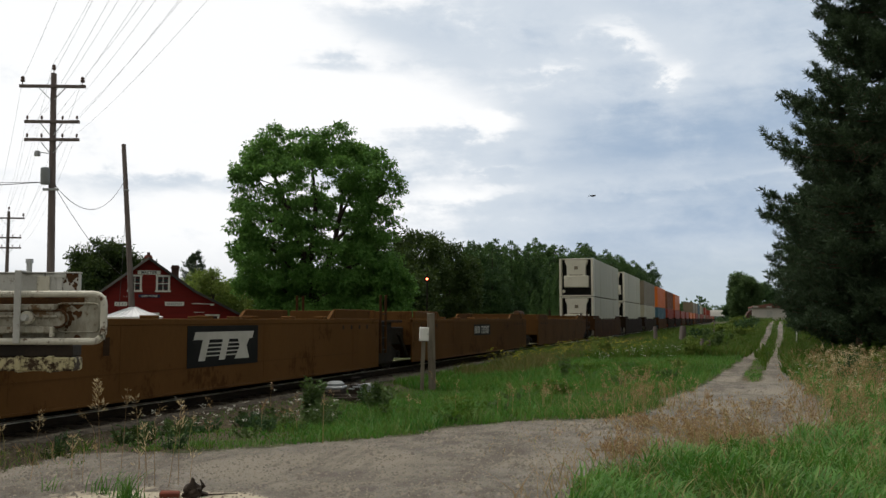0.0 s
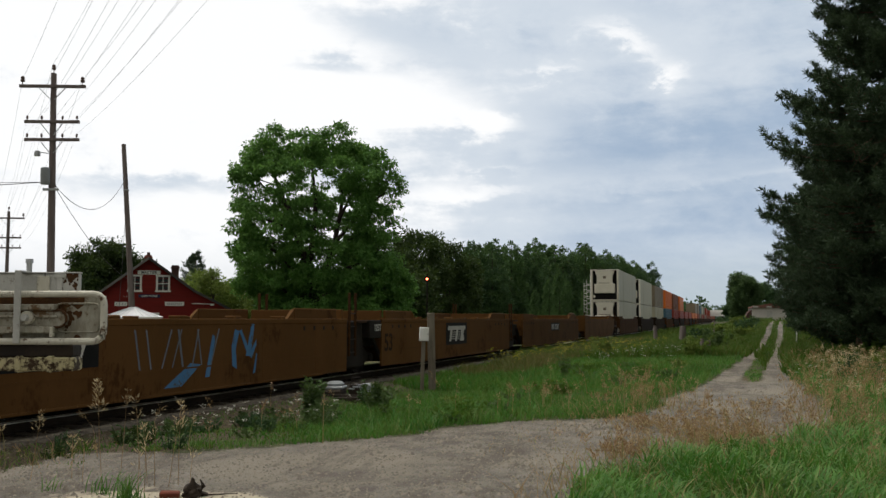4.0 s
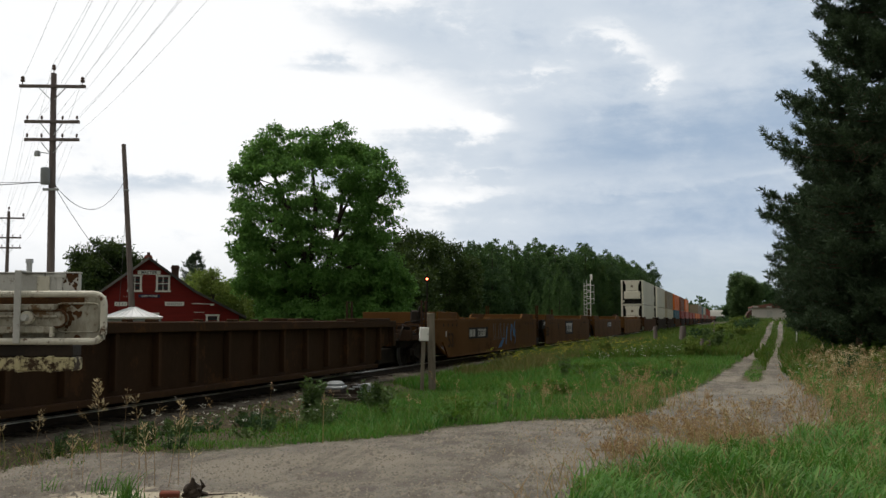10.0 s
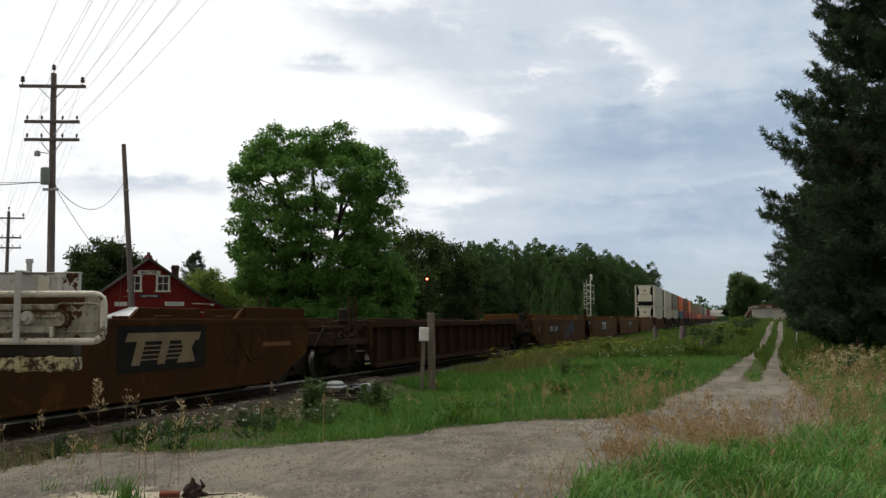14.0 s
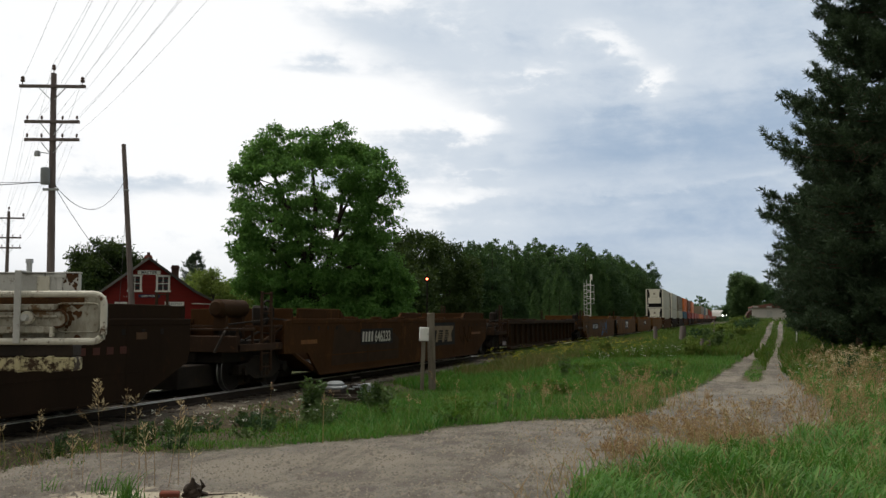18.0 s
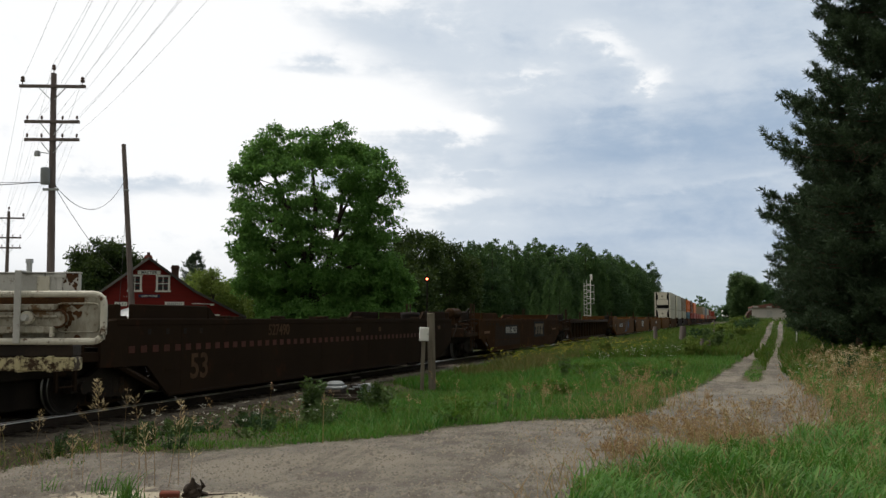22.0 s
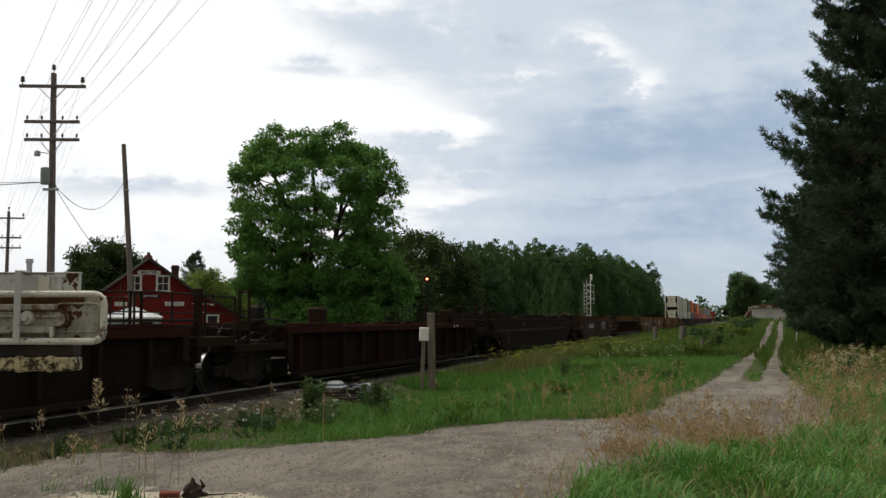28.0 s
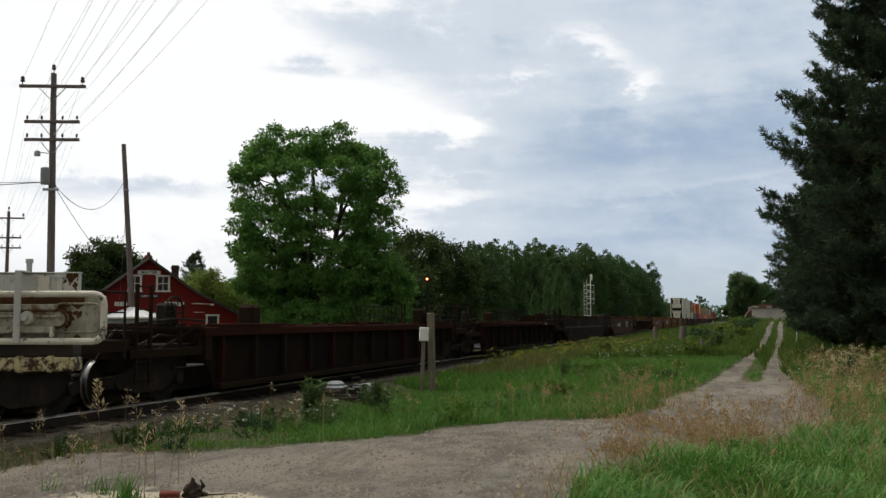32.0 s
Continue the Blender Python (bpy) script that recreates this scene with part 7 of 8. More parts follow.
# ---- grass and weeds ----
def blade_mat(name, c1, c2, c3):
    n = Nodes(name)
    r = n.put("NewGeometry").outputs["Random Per Island"]
    broad = n.ramp(n.noise(n.coords("Object"), 0.6), 0.35, 0.65)
    col = n.mix(broad, c1, c2)
    col = n.mix(n.math("MULTIPLY", n.ramp(n.noise(n.coords("Object"), 1.9, 5), 0.52, 0.66), 0.7), col, c3)
    col = n.mix(n.ramp(r, 0.6, 1.0), col, c3)
    n.set(n.bsdf, "Base Color", col)
    n.set(n.bsdf, "Roughness", 0.5)
    n.set(n.bsdf, "Specular IOR Level", 0.2)
    tr = n.put("BsdfTranslucent", Color=col)
    mx = n.put("MixShader", in0=0.35, in1=n.bsdf.outputs[0], in2=tr.outputs[0])
    n.t.links.new(mx.outputs[0], n.t.nodes["Material Output"].inputs["Surface"])
    return n.m


G_LUSH = blade_mat("lush grass blades", (0.05, 0.155, 0.02), (0.085, 0.21, 0.03), (0.135, 0.225, 0.048))
G_MEADOW = blade_mat("short meadow grass blades", (0.046, 0.155, 0.018), (0.078, 0.205, 0.026), (0.13, 0.18, 0.036))
G_VERGE = blade_mat("verge grass blades", (0.05, 0.115, 0.012), (0.08, 0.15, 0.018), (0.13, 0.145, 0.036))
G_WEEDY = blade_mat("yellowish weed stems", (0.085, 0.115, 0.022), (0.12, 0.13, 0.035), (0.17, 0.14, 0.055))
G_DRY = blade_mat("dry grass stems", (0.3, 0.2, 0.1), (0.36, 0.25, 0.13), (0.22, 0.24, 0.08))
G_SEED = blade_mat("brown and reddish seed heads", (0.34, 0.225, 0.105), (0.25, 0.15, 0.07), (0.44, 0.35, 0.19))
G_TASSEL = blade_mat("pale straw tassels", (0.5, 0.4, 0.23), (0.4, 0.3, 0.15), (0.6, 0.52, 0.34))
G_FLOWER = blade_mat("white flower heads", (0.6, 0.6, 0.52), (0.55, 0.55, 0.5), (0.65, 0.62, 0.5))
G_GOLD = blade_mat("yellow flower heads", (0.4, 0.34, 0.03), (0.35, 0.32, 0.04), (0.28, 0.3, 0.05))


def blades(x, y, h, w, rng, lean=0.35, z=None):
    """Bent, tapering blades as three triangles each."""
    n = len(x)
    z = height(x, y) - 0.02 if z is None else z
    h = h * (1 - 0.7 * np.minimum(gravel(x - 0.6, y), gravel(x + 0.6, y)))
    a = rng.uniform(0, 2 * np.pi, n)
    t = rng.uniform(0, 2 * np.pi, n)
    ca, sa = np.cos(a) * w / 2, np.sin(a) * w / 2
    lx, ly = np.cos(t) * h * lean * rng.uniform(0.2, 1.5, n), np.sin(t) * h * lean * rng.uniform(0.2, 1.5, n)
    hh = h * rng.uniform(0.75, 1.05, n)
    base = np.stack([x, y, z], -1)
    off = np.stack([ca, sa, np.zeros(n)], -1)
    mid = base + np.stack([lx * 0.28, ly * 0.28, hh * 0.6], -1)
    tip = base + np.stack([lx, ly, hh], -1)
    v = np.stack([base - off, base + off, mid - off * 0.75, mid + off * 0.75, tip], 1).reshape(-1, 3)
    f = (np.array([(0, 1, 3), (0, 3, 2), (2, 3, 4)])[None] + 5 * np.arange(n)[:, None, None]).reshape(-1, 3)
    return v, f


def reeds(x, y, h, w, rng, droop=0.6):
    """Broad arching blades of long grass, leaning together in clumps; five joints each."""
    n = len(x)
    z = height(x, y) - 0.02
    h = h * (1 - 0.6 * np.minimum(gravel(x - 0.6, y), gravel(x + 0.6, y)))
    t = 2.2 * wave(x, y, 1.1) + 1.7 * wave(x + 9, y, 2.9) + rng.normal(size=n) * 0.9
    bend = droop * rng.uniform(0.35, 1.25, n)
    lean = np.stack([np.cos(t), np.sin(t), np.zeros(n)], -1)
    a = t + np.pi / 2 + rng.normal(size=n) * 0.5
    off = np.stack([np.cos(a), np.sin(a), np.zeros(n)], -1) * (w / 2)[:, None]
    base = np.stack([x, y, z], -1)
    rings = []
    for q, k in ((0.0, 0.7), (0.35, 1.0), (0.65, 0.85), (0.87, 0.5)):
        c = base + lean * (h * bend * q ** 2)[:, None] + np.array([0, 0, 1.0]) * (h * (q - 0.45 * bend * q ** 3))[:, None]
        rings += [c - off * k, c + off * k]
    tip = base + lean * (h * bend * 1.05)[:, None] + np.array([0, 0, 1.0]) * (h * (1 - 0.55 * bend))[:, None]
    v = np.stack(rings + [tip], 1).reshape(-1, 3)
    f = []
    for i in range(3):
        f += [(2 * i, 2 * i + 1, 2 * i + 3), (2 * i, 2 * i + 3, 2 * i + 2)]
    f.append((6, 7, 8))
    return v, (np.array(f)[None] + 9 * np.arange(n)[:, None, None]).reshape(-1, 3)


def in_view(x, y, margin=3.0):
    a = np.degrees(np.arctan2(x, y)) + TURN
    return np.abs(a) < 26 + margin


def scatter(n, x0, x1, y0, y1, rng, bare=0.35, power=1.0):
    """Points in the grass, thicker near y0, none on gravel."""
    x = rng.uniform(x0, x1, n)
    y = y0 + (y1 - y0) * rng.uniform(0, 1, n) ** power
    g = gravel(x, y)
    keep = in_view(x, y) & (g < bare * rng.uniform(0.3, 1.6, n)) & (np.abs(x - TRACK_X) > 1.9)
    return x[keep], y[keep]


def join(*sets):
    vs, fs, k = [], [], 0
    for v, f in sets:
        vs.append(v)
        fs.append(f + k)
        k += len(v)
    return np.concatenate(vs), np.concatenate(fs)


def grass(name, label, material, v, f):
    tagged(new(name, raw_mesh(name, v, f, material)), label, "grass", kind="stuff")


def build_grass():
    rng = np.random.default_rng(11)
    # long lush grass between the yard and the pines
    x, y = scatter(30000, -1.6, 5.5, 6.5, 13.5, rng, 0.3)
    h = rng.uniform(0.25, 0.6, len(x)) * (0.85 + 0.35 * wave(x, y, 1.6))
    A = reeds(x, y, h, rng.uniform(0.012, 0.026, len(x)), rng, 0.75)
    x, y = scatter(42000, -0.8, 7.5, 13, 30, rng, 0.3, 1.2)
    thin = (x > 3.4) | (wave(x, y, 1.4) + 0.25 * (x - 1.2) > rng.uniform(-0.5, 0.6, len(x)))
    x, y = x[thin], y[thin]
    B = reeds(x, y, rng.uniform(0.2, 0.5, len(x)) * (0.8 + 0.5 * wave(x, y, 0.9)), rng.uniform(0.014, 0.026, len(x)), rng, 0.6)
    grass("long_grass", "long lush green grass beside the yard", G_LUSH, *join(A, B))
    # verge between track and lane
    x, y = scatter(110000, -9.2, 1.5, 8.5, 45, rng, 0.3, 1.4)
    scruffy = (x > np.interp(y, (12, 18), (-5.6, -8.6)) + 0.5 * wave(x, y, 2.0)) | (y > 24) | (wave(x, y, 1.3) + 0.5 * wave(x, y, 3.1) > rng.uniform(-0.05, 1.0, len(x)))
    x, y = x[scruffy], y[scruffy]
    short = np.clip((x - TRACK_X - 1.9) / 2.2, 0.25, 1)
    lush = (x > np.interp(y, (12, 18, 30), (-6.6, -8.6, -7.0)) + 1.2 * wave(x, y, 0.7)) & (y < 44 + 9 * wave(x, y, 0.4) + rng.normal(size=len(x)) * 3) & (y > 10)
    A = blades(x, y, rng.uniform(0.08, 0.30, len(x)) * short * (0.85 + 0.5 * wave(x, y, 0.8) + 0.4 * wave(x, y, 2.7)), rng.uniform(0.008, 0.018, len(x)), rng, 0.9)
    pv, pf = A[0].reshape(-1, 5, 3), A[1].reshape(-1, 3, 3)
    m1 = np.where(lush)[0]
    AL = pv[m1].reshape(-1, 3), (np.array([(0, 1, 3), (0, 3, 2), (2, 3, 4)])[None] + 5 * np.arange(len(m1))[:, None, None]).reshape(-1, 3)
    m2 = np.where(~lush)[0]
    A = pv[m2].reshape(-1, 3), (np.array([(0, 1, 3), (0, 3, 2), (2, 3, 4)])[None] + 5 * np.arange(len(m2))[:, None, None]).reshape(-1, 3)
    x, y = scatter(60000, -9.3, 4.0, 40, 120, rng, 0.4, 1.5)
    B = blades(x, y, rng.uniform(0.2, 0.55, len(x)), rng.uniform(0.03, 0.06, len(x)), rng, 0.5)
    x, y = scatter(50000, 1.0, 14.0, 28, 100, rng, 0.4, 1.3)
    C = blades(x, y, rng.uniform(0.2, 0.55, len(x)), rng.uniform(0.025, 0.05, len(x)), rng, 0.5)
    x, y = scatter(26000, -9.5, 16.0, 100, 260, rng, 0.5, 1.2)
    D = blades(x, y, rng.uniform(0.3, 0.7, len(x)), rng.uniform(0.08, 0.14, len(x)), rng, 0.5)
    x, y = scatter(22000, -45.0, -17.0, 14, 90, rng, 0.5, 1.2)
    E = blades(x, y, rng.uniform(0.15, 0.45, len(x)), rng.uniform(0.03, 0.06, len(x)), rng, 0.5)
    x, y = scatter(80000, -9.3, -0.8, 8.5, 34, rng, 0.45, 1.2)
    ok = (x > np.interp(y, (12, 18), (-6.9, -8.9)) + 0.9 * wave(x, y, 1.1) + 0.4 * wave(x, y, 3.7)) | (rng.random(len(x)) < 0.3)
    x, y = x[ok], y[ok]
    F = blades(x, y, rng.uniform(0.03, 0.11, len(x)), rng.uniform(0.010, 0.020, len(x)), rng, 0.7)
    grass("verge_grass", "uneven green grass along the railway verge", G_VERGE, *join(A, B, C, D, E))
    x, y = scatter(22000, -9.0, -5.6, 24, 75, rng, 0.5, 1.3)
    G = blades(x, y, rng.uniform(0.1, 0.3, len(x)), rng.uniform(0.02, 0.04, len(x)), rng, 0.5)
    grass("meadow_grass", "short bright green grass beside the yard", G_MEADOW, *join(AL, F, G))
    x, y = scatter(30000, -8.7, -6.3, 29, 75, rng, 0.5, 1.2)
    ok = wave(x, y, 0.9) > rng.uniform(-0.9, 0.5, len(x))
    x, y = x[ok], y[ok]
    grass("trackside_weeds", "tall yellowish weeds along the foot of the ballast", G_WEEDY, *blades(x, y, rng.uniform(0.2, 0.62, len(x)) * (0.9 + 0.5 * wave(x, y, 0.6)), rng.uniform(0.02, 0.04, len(x)), rng, 0.5))
    # dry stems with reddish seed heads
    sets, seeds = [], []
    zones = ((620, -1.6, 0.4, 10.6, 15.0), (260, -2.2, -0.4, 14.2, 20.0), (300, -0.8, 1.9, 11.6, 18.5), (380, 1.0, 4.0, 13.0, 24.0), (520, 1.9, 5.6, 20.0, 36.0), (40, -4.2, -2.0, 15.5, 20.0), (60, 2.0, 7.0, 21, 40), (40, -9.0, -6.3, 9.2, 17), (60, -1.0, 5.0, 8.5, 12.0), (24, -5.5, -1.6, 11.5, 15.5))
    for n, x0, x1, y0, y1 in zones:
        x, y = rng.uniform(x0, x1, n), rng.uniform(y0, y1, n)
        keep = (gravel(x, y) < rng.uniform(0.3, 2.2, n)) & (wave(x, y, 2.3) > rng.uniform(-0.8, 0.35, n))
        x, y = x[keep], y[keep]
        h = rng.uniform(0.3, 0.85, len(x))
        sets.append(blades(x, y, h, np.full(len(x), 0.010), rng, 0.4))
        v = sets[-1][0].reshape(-1, 5, 3)
        tip, mid = v[:, 4], (v[:, 2] + v[:, 3]) / 2
        m = 18
        q = rng.uniform(0.35, 1.0, (len(x), m, 1))
        p = (mid[:, None] + (tip - mid)[:, None] * q + rng.normal(size=(len(x), m, 3)) * 0.024).reshape(-1, 3)
        d = unit(np.repeat(unit(tip - mid), m, 0) + rng.normal(size=p.shape) * 0.5)
        L = rng.uniform(0.03, 0.06, len(p))
        lv, lf = leaf_quads(p, d, L, L * 0.3, rng)
        seeds.append((lv, lf))
    x, y = rng.uniform(-3.2, 1.9, 2600), rng.uniform(11.0, 19.0, 2600)
    ok = (wave(x, y, 2.3) > rng.uniform(-0.7, 0.4, len(x))) & in_view(x, y)
    sets.append(blades(x[ok], y[ok], rng.uniform(0.08, 0.35, ok.sum()), rng.uniform(0.006, 0.014, ok.sum()), rng, 0.8))
    x, y = rng.uniform(-9.0, -5.7, 4200), rng.uniform(7.0, 10.6, 4200)
    ok = wave(x, y, 2.1) + 0.5 * wave(x, y, 5.0) - 0.9 * (x + 7.6) > rng.uniform(-0.2, 1.6, len(x))
    x, y = x[ok], y[ok]
    sets.append(blades(x[::3], y[::3], rng.uniform(0.08, 0.4, len(x[::3])), rng.uniform(0.005, 0.010, len(x[::3])), rng, 0.7))
    half = rng.random(len(x)) < 0.5
    tagged(new("yard_scruff", raw_mesh("yard_scruff", *blades(x[half] + 0.05, y[half], rng.uniform(0.06, 0.3, half.sum()), rng.uniform(0.008, 0.016, half.sum()), rng, 0.9), G_VERGE)), "thin scruffy green weeds at the edge of the yard", "grass", kind="stuff")
    # dry blades through the long grass and along its edge
    x, y = scatter(3600, -2.0, 3.0, 7.0, 15.0, rng, 0.8)
    sets.append(blades(x, y, rng.uniform(0.15, 0.62, len(x)), rng.uniform(0.005, 0.012, len(x)), rng, 0.7))
    # large pale tassels under the pines
    n = 150
    x, y = rng.uniform(1.7, 6.5, n), rng.uniform(13.5, 30, n)
    B = np.repeat(np.stack([x, y, height(x, y) + rng.uniform(0.45, 0.9, n)], -1), 22, 0)
    d = unit(np.repeat(unit(rng.normal(size=(n, 3)) * np.array([1, 1, 0.2]) + np.array([0, 0, 0.8])), 22, 0) + rng.normal(size=B.shape) * 0.35)
    B = B + d * rng.uniform(-0.1, 0.12, (len(B), 1)) + rng.normal(size=B.shape) * 0.02
    L = rng.uniform(0.04, 0.075, len(B))
    grass("grass_tassels", "pale straw tassels of tall grass below the pines", G_TASSEL, *leaf_quads(B, d, L, L * 0.24, rng))
    sets.append(blades(x, y, rng.uniform(0.45, 0.8, n), np.full(n, 0.012), rng, 0.1))
    grass("dry_stems", "thin dry tan grass stems", G_DRY, *join(*sets))
    grass("seed_heads", "reddish-brown grass seed heads", G_SEED, *join(*seeds))
    # flowers: white umbels near the track, yellow ones further off
    sets = []
    for n, x0, x1, y0, y1, k in ((70, -9.0, -6.8, 11.5, 17.0, 0), (120, -5.5, -2.0, 36, 46, 0), (150, -7.5, -3.5, 38, 60, 1), (160, -8.6, -6.6, 30, 55, 1), (60, 1.5, 6, 20, 30, 0)):
        x, y = rng.uniform(x0, x1, n), rng.uniform(y0, y1, n)
        z = height(x, y) + rng.uniform(0.15, 0.5, n) * (1.6 if k else 1)
        p = np.repeat(np.stack([x, y, z], -1), 7, 0) + rng.normal(size=(n * 7, 3)) * np.array([0.025, 0.025, 0.008]) * (2.5 if k else 1)
        d = unit(rng.normal(size=p.shape) * np.array([1, 1, 0.25]))
        L = rng.uniform(0.015, 0.03, len(p)) * (2.0 if k else 1)
        sets.append((k, leaf_quads(p, d, L, L * 0.8, rng)))
    for k, name, m, lab in ((0, "white_flowers", G_FLOWER, "small white wildflower heads in the grass"), (1, "yellow_flowers", G_GOLD, "yellow goldenrod flower heads")):
        tagged(new(name, raw_mesh(name, *join(*[s for q, s in sets if q == k]), m)), lab, "flowers", kind="stuff")


build_grass()


def weed(x, y, h, w, n, leaf, label, seed, size=0.11, stems=7):
    """A leafy weed: stems with broad leaves up their length."""
    rng = np.random.default_rng(seed)
    t = thing("weed_plant", label, "weed", pose(x, y, float(height(np.array([x]), np.array([y]))[0]) - 0.02, 0, 0, rng.uniform(0, 360)))
    s, pts = Shape(), []
    for k in range(stems):
        a, r = rng.uniform(0, 6.28), rng.uniform(0.1, 1) * w
        tip = np.array([r * math.cos(a), r * math.sin(a), h * rng.uniform(0.65, 1.0)])
        s.tube([(tip[0] * 0.35, tip[1] * 0.35, 0), tip * np.array([0.7, 0.7, 0.55]), tip], [0.01, 0.008, 0.005], 5)
        for j in range(n):
            q = rng.uniform(0.12, 1.0)
            pts.append(tip * np.array([0.35 + 0.65 * q, 0.35 + 0.65 * q, q]))
    part("stem", s, leaf, t)
    p = np.array(pts)
    d = unit(rng.normal(size=p.shape) * np.array([1, 1, 0.35]) + np.array([0, 0, 0.25]))
    L = size * rng.uniform(0.6, 1.3, len(p))
    part("leaves", raw_mesh("leaves", *leaf_quads(p, d, L, L * 0.5, rng, 0.2), leaf), None, t, "broad leaves")


weed(-7.95, 16.6, 0.86, 0.45, 40, L_MILKWEED, "leafy grey-green milkweed clump by the track", 1, 0.13, 10)
weed(-7.5, 16.2, 0.45, 0.5, 30, L_MILKWEED, "leafy green weed clump by the track", 2, 0.12, 9)
weed(-7.2, 18.4, 0.74, 0.45, 40, L_MILKWEED, "leafy grey-green milkweed clump by the track", 3, 0.12, 9)
weed(-7.6, 18.9, 0.55, 0.35, 28, L_FOREST, "dark leafy weed clump by the track", 4, 0.1, 8)
weed(-8.3, 13.2, 0.32, 0.5, 30, L_FOREST, "low dark leafy weeds by the track", 5, 0.08, 10)
weed(-8.5, 11.6, 0.26, 0.5, 30, L_FOREST, "low dark leafy weeds by the track", 6, 0.07, 10)
weed(-6.8, 14.6, 0.34, 0.45, 26, L_MILKWEED, "low green leafy weeds by the yard", 7, 0.08, 9)
weed(-4.6, 26.5, 0.7, 0.3, 24, L_MILKWEED, "leafy green weed in the verge", 8, 0.1, 6)
weed(-1.6, 40.0, 1.0, 0.9, 40, L_SHRUB, "grey-green bushy weeds beside the lane", 9, 0.14, 14)
weed(-0.9, 47.0, 1.2, 1.1, 46, L_MILKWEED, "grey-green bushy weeds beside the lane", 10, 0.16, 16)
weed(-5.8, 44.0, 1.0, 1.0, 46, L_SHRUB, "yellowish bushy weeds along the verge", 12, 0.14, 14)
for k, (x, y, h) in enumerate(((0.6, 72, 1.0), (1.4, 84, 1.1), (-0.8, 90, 1.2), (2.0, 104, 1.2), (0.6, 118, 1.4), (-2.5, 75, 1.1), (8.6, 52, 1.6), (6.8, 60, 1.5), (9.5, 40, 1.5), (5.2, 50, 1.1), (7.5, 74, 2.2))):
    weed(x, y, h, 1.3, 60, L_FOREST if k % 2 else L_SHRUB, "bushy green growth beside the lane", 20 + k, 0.22, 14)


rng_w = np.random.default_rng(77)
L_MEADOW = leaf_mat("meadow herb leaves", (0.05, 0.115, 0.016), (0.095, 0.17, 0.03), 0.35, 0.2)
for k in range(16):
    x, y = rng_w.uniform(4.2, 10.5), rng_w.uniform(27, 46)
    weed(x, y, rng_w.uniform(0.9, 1.7), rng_w.uniform(0.6, 1.1), 44, (L_FOREST, L_DARK, L_MEADOW)[k % 3], "bushy green undergrowth below the pines", 300 + k, rng_w.uniform(0.16, 0.24), 12)
for k in range(44):
    x, y = rng_w.uniform(-6.3, -1.0), rng_w.uniform(14.5, 34)
    if gravel(np.array([x]), np.array([y]))[0] < 0.1 and (x < -2.6 or y > 21):
        weed(x, y, rng_w.uniform(0.12, 0.42), rng_w.uniform(0.25, 0.55), 22, (L_MILKWEED, L_MEADOW, L_SHRUB, L_MEADOW)[k % 4], "low leafy weed among the meadow grass", 200 + k, rng_w.uniform(0.05, 0.1), 9)
for k in range(34):
    x, y = rng_w.uniform(2.4, 7.2), rng_w.uniform(14.5, 33)
    weed(x, y, rng_w.uniform(0.45, 0.95), rng_w.uniform(0.3, 0.5), 26, (L_MILKWEED, L_FOREST, L_SHRUB)[k % 3], "tall leafy green weed in the long grass below the pines", 100 + k, rng_w.uniform(0.09, 0.16), 8)
for k in range(26):
    x, y = rng_w.uniform(-9.0, -6.6), rng_w.uniform(9.6, 16.5)
    weed(x, y, rng_w.uniform(0.14, 0.36), rng_w.uniform(0.2, 0.4), 16, (L_DARK, L_FOREST, L_MILKWEED)[k % 3], "low scruffy weed in dry ground by the track", 150 + k, rng_w.uniform(0.05, 0.08), 8)


def stalk(x, y, h, seed, heavy):
    """A tall dry grass stalk with a loose seed head, close to the tripod."""
    rng = np.random.default_rng(seed)
    z = float(height(np.array([x]), np.array([y]))[0])
    t = thing("grass_stalk", "tall dry grass stalk with a loose tan seed head", "grass", pose(x, y, z - 0.02, rng.uniform(-4, 4), rng.uniform(-5, 5), rng.uniform(0, 360)), "dry stalks at the edge of the yard")
    s = Shape().tube([(0, 0, 0), (0.01, 0, h * 0.5), (0.03, 0.01, h)], [0.003, 0.0024, 0.0012], 5)
    part("stem", s, G_DRY, t)
    n = heavy
    q = rng.uniform(0.62, 1.0, n)
    a = rng.uniform(0, 6.28, n)
    d = unit(np.stack([np.cos(a), np.sin(a), rng.uniform(0.5, 1.6, n)], -1))
    r = 0.1 * (1.05 - q) / 0.4 * rng.uniform(0.2, 1, n)
    p = np.stack([0.03 * q, 0.01 * q, q * h], -1) + d * r[:, None]
    L = rng.uniform(0.035, 0.07, n)
    part("seed_head", raw_mesh("seed_head", *leaf_quads(p, d, L, L * 0.17, rng), G_TASSEL), None, t)


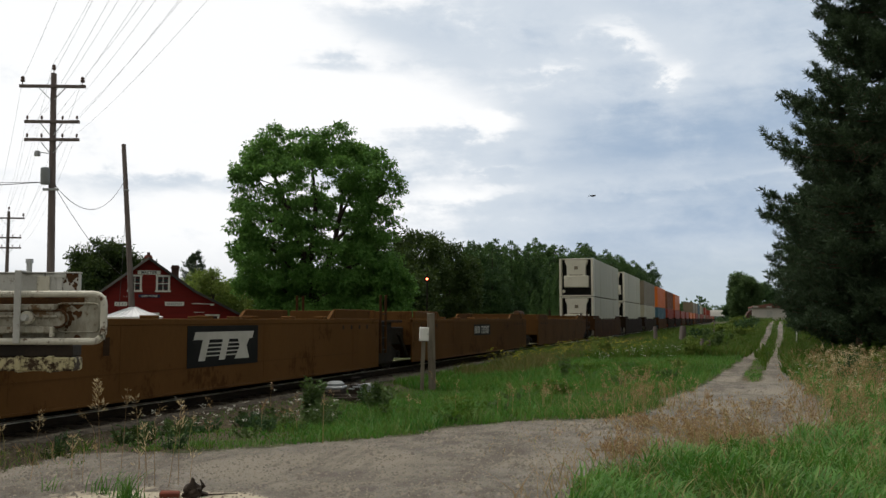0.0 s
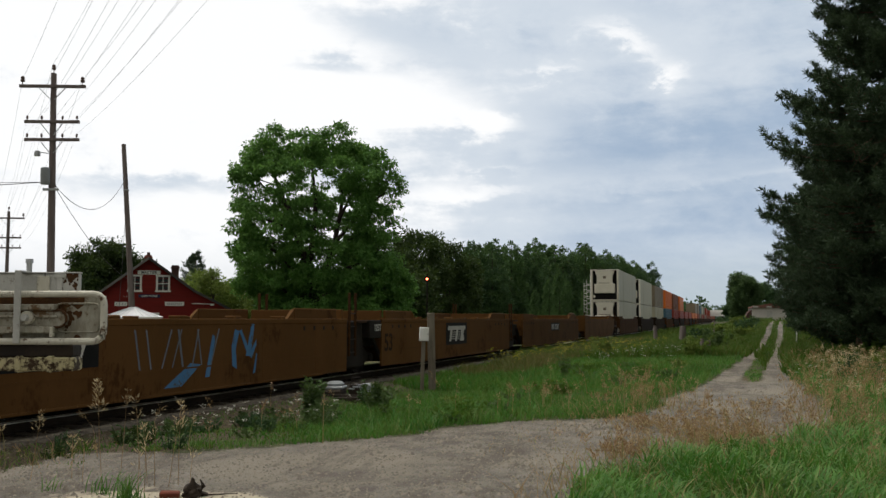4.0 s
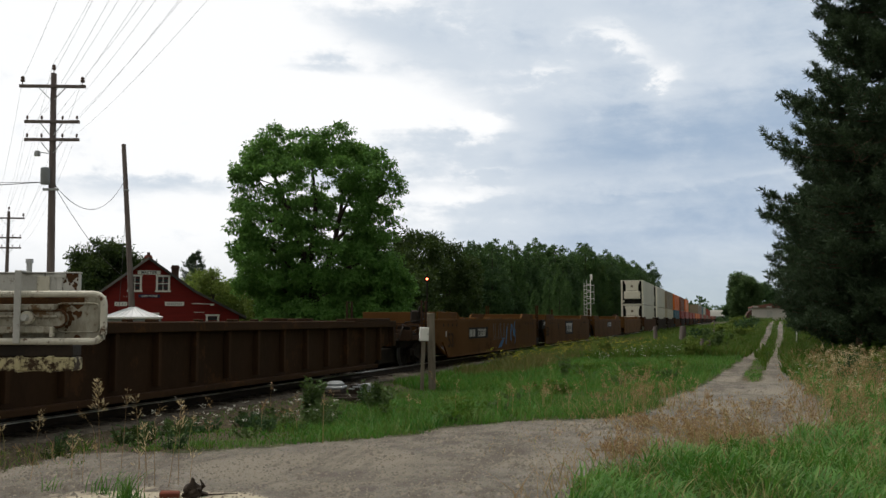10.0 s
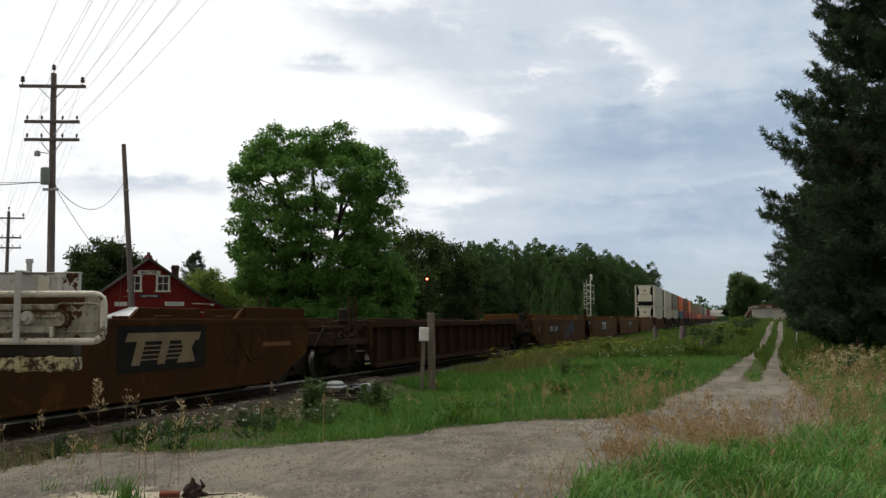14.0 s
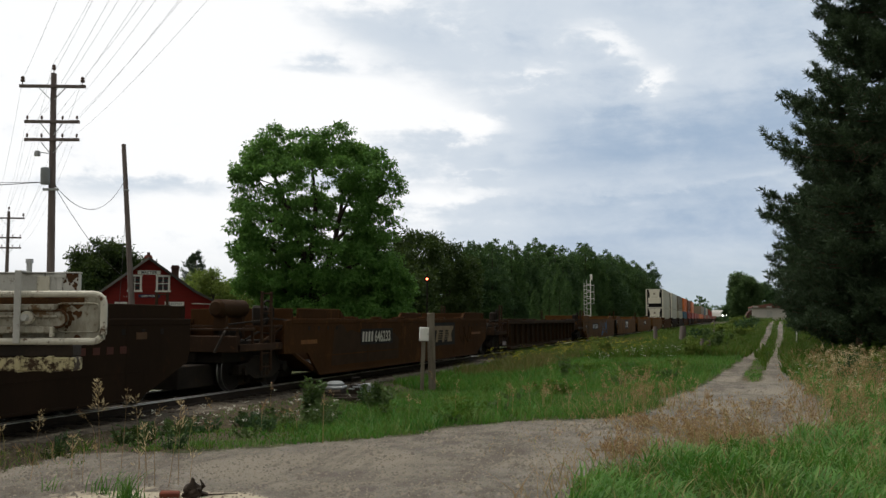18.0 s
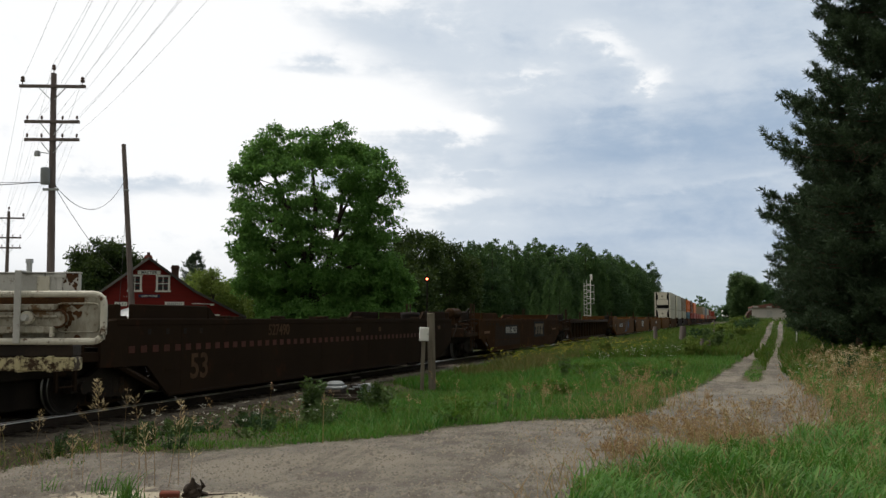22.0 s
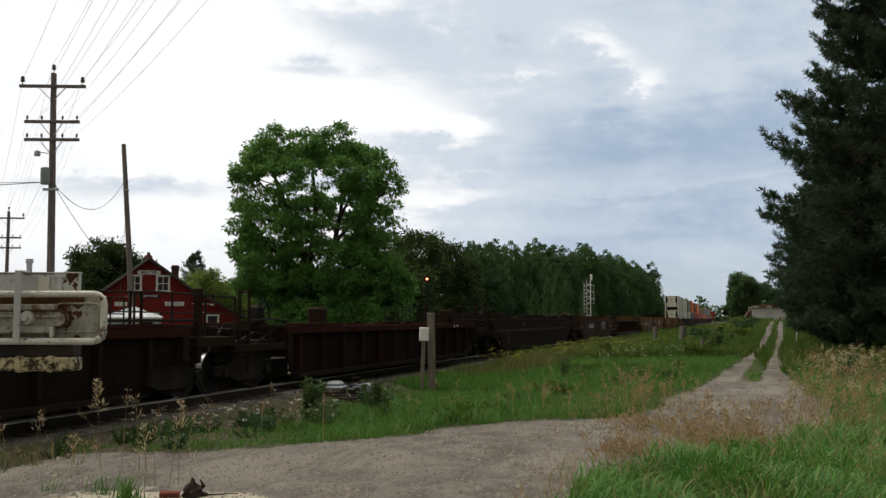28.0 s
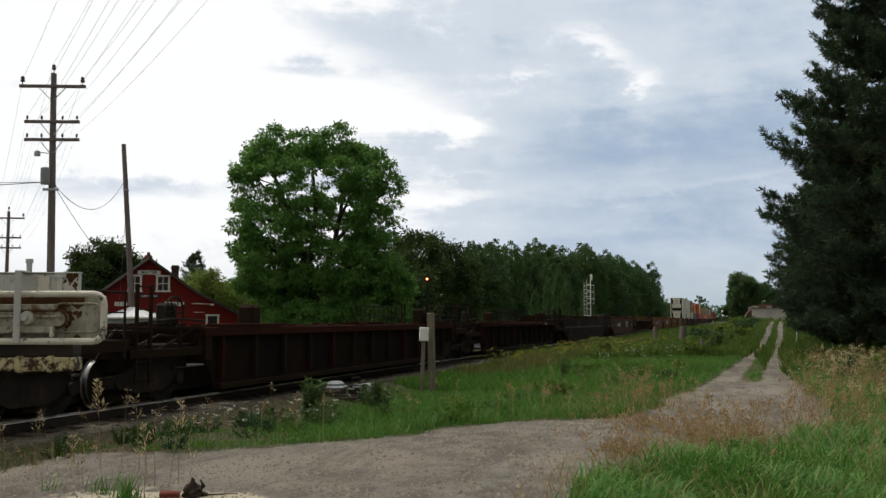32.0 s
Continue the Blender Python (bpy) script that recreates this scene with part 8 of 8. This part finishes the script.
for k, (x, y, h, n) in enumerate(((-6.15, 8.0, 1.06, 70), (-5.45, 8.3, 0.86, 60), (-6.95, 7.9, 0.72, 26), (-6.3, 8.5, 0.95, 16), (-5.9, 8.3, 0.92, 24), (-5.75, 8.2, 0.62, 30), (-6.6, 8.1, 0.45, 26))):
    stalk(x, y, h, 80 + k, n)
rng_s = np.random.default_rng(9)
for k in range(7):
    stalk(rng_s.uniform(-6.9, -5.1), rng_s.uniform(7.3, 8.2), rng_s.uniform(0.35, 0.7), 120 + k, int(rng_s.integers(3, 12)))
rng_t = np.random.default_rng(3)
for x0, y0, n, hh in ((-5.36, 7.3, 60, 0.52), (-5.5, 7.42, 34, 0.46), (-5.2, 7.25, 24, 0.34), (-5.85, 7.6, 26, 0.36), (-6.35, 7.5, 18, 0.26)):
    tx, ty = x0 + rng_t.normal(size=n) * 0.05, y0 + rng_t.normal(size=n) * 0.05
    tuft = raw_mesh("grass_tuft", *reeds(tx, ty, rng_t.uniform(0.3, 1.0, n) * hh * 2.1, np.full(n, 0.010), rng_t, 0.45), G_LUSH)
    tagged(new("grass_tuft", tuft), "bright green tuft of grass in the gravel", "grass", "tufts in the yard")


# ---- loose stones on the gravel ----
def build_stones():
    rng = np.random.default_rng(17)
    sets = []
    for n, y0, y1, s0, s1 in ((24000, 6.5, 16.5, 0.006, 0.02), (9000, 6.8, 16.5, 0.016, 0.045), (2600, 7.5, 16.5, 0.03, 0.06), (5000, 15.5, 60, 0.015, 0.038)):
        x, y = rng.uniform(-9, 3, n), rng.uniform(y0, y1, n)
        keep = in_view(x, y) & (gravel(x, y) > 0.35)
        if s1 > 0.04:
            keep &= wave(x, y, 1.9) + 0.6 * wave(x, y, 0.6) + 0.12 * (x + 4.0) > rng.uniform(-0.1, 0.9, n)
        x, y = x[keep], y[keep]
        m = len(x)
        s = rng.uniform(s0, s1, m)
        a = rng.uniform(0, 6.28, m)
        base = np.array([(1, 0, -.3), (0.2, .9, -.3), (-.9, .5, -.3), (-.8, -.6, -.3), (0.3, -.9, -.3), (0.25, 0.1, .55), (-0.3, 0.15, .5)])
        P = base[None] * s[:, None, None] * rng.uniform(0.7, 1.3, (m, 7, 3))
        X = P[..., 0] * np.cos(a)[:, None] - P[..., 1] * np.sin(a)[:, None] + x[:, None]
        Y = P[..., 0] * np.sin(a)[:, None] + P[..., 1] * np.cos(a)[:, None] + y[:, None]
        Z = P[..., 2] + height(x, y)[:, None] + 0.004
        f = np.array([(0, 1, 5), (1, 6, 5), (1, 2, 6), (2, 3, 6), (3, 4, 6), (4, 5, 6), (4, 0, 5)])
        sets.append((np.stack([X, Y, Z], -1).reshape(-1, 3), (f[None] + 7 * np.arange(m)[:, None, None]).reshape(-1, 3)))
    n = Nodes("mixed gravel stones")
    r = n.put("NewGeometry").outputs["Random Per Island"]
    col = n.mix(n.ramp(r, 0.4, 0.7), (0.032, 0.027, 0.022), (0.2, 0.175, 0.14))
    n.set(n.bsdf, "Base Color", n.mix(n.noise(n.coords(), 60), col, (0.19, 0.165, 0.125)))
    n.set(n.bsdf, "Roughness", 0.9)
    tagged(new("gravel_stones", raw_mesh("gravel_stones", *join(*sets), n.m)), "loose grey and tan stones on the gravel", "gravel", kind="stuff")


build_stones()


motions()
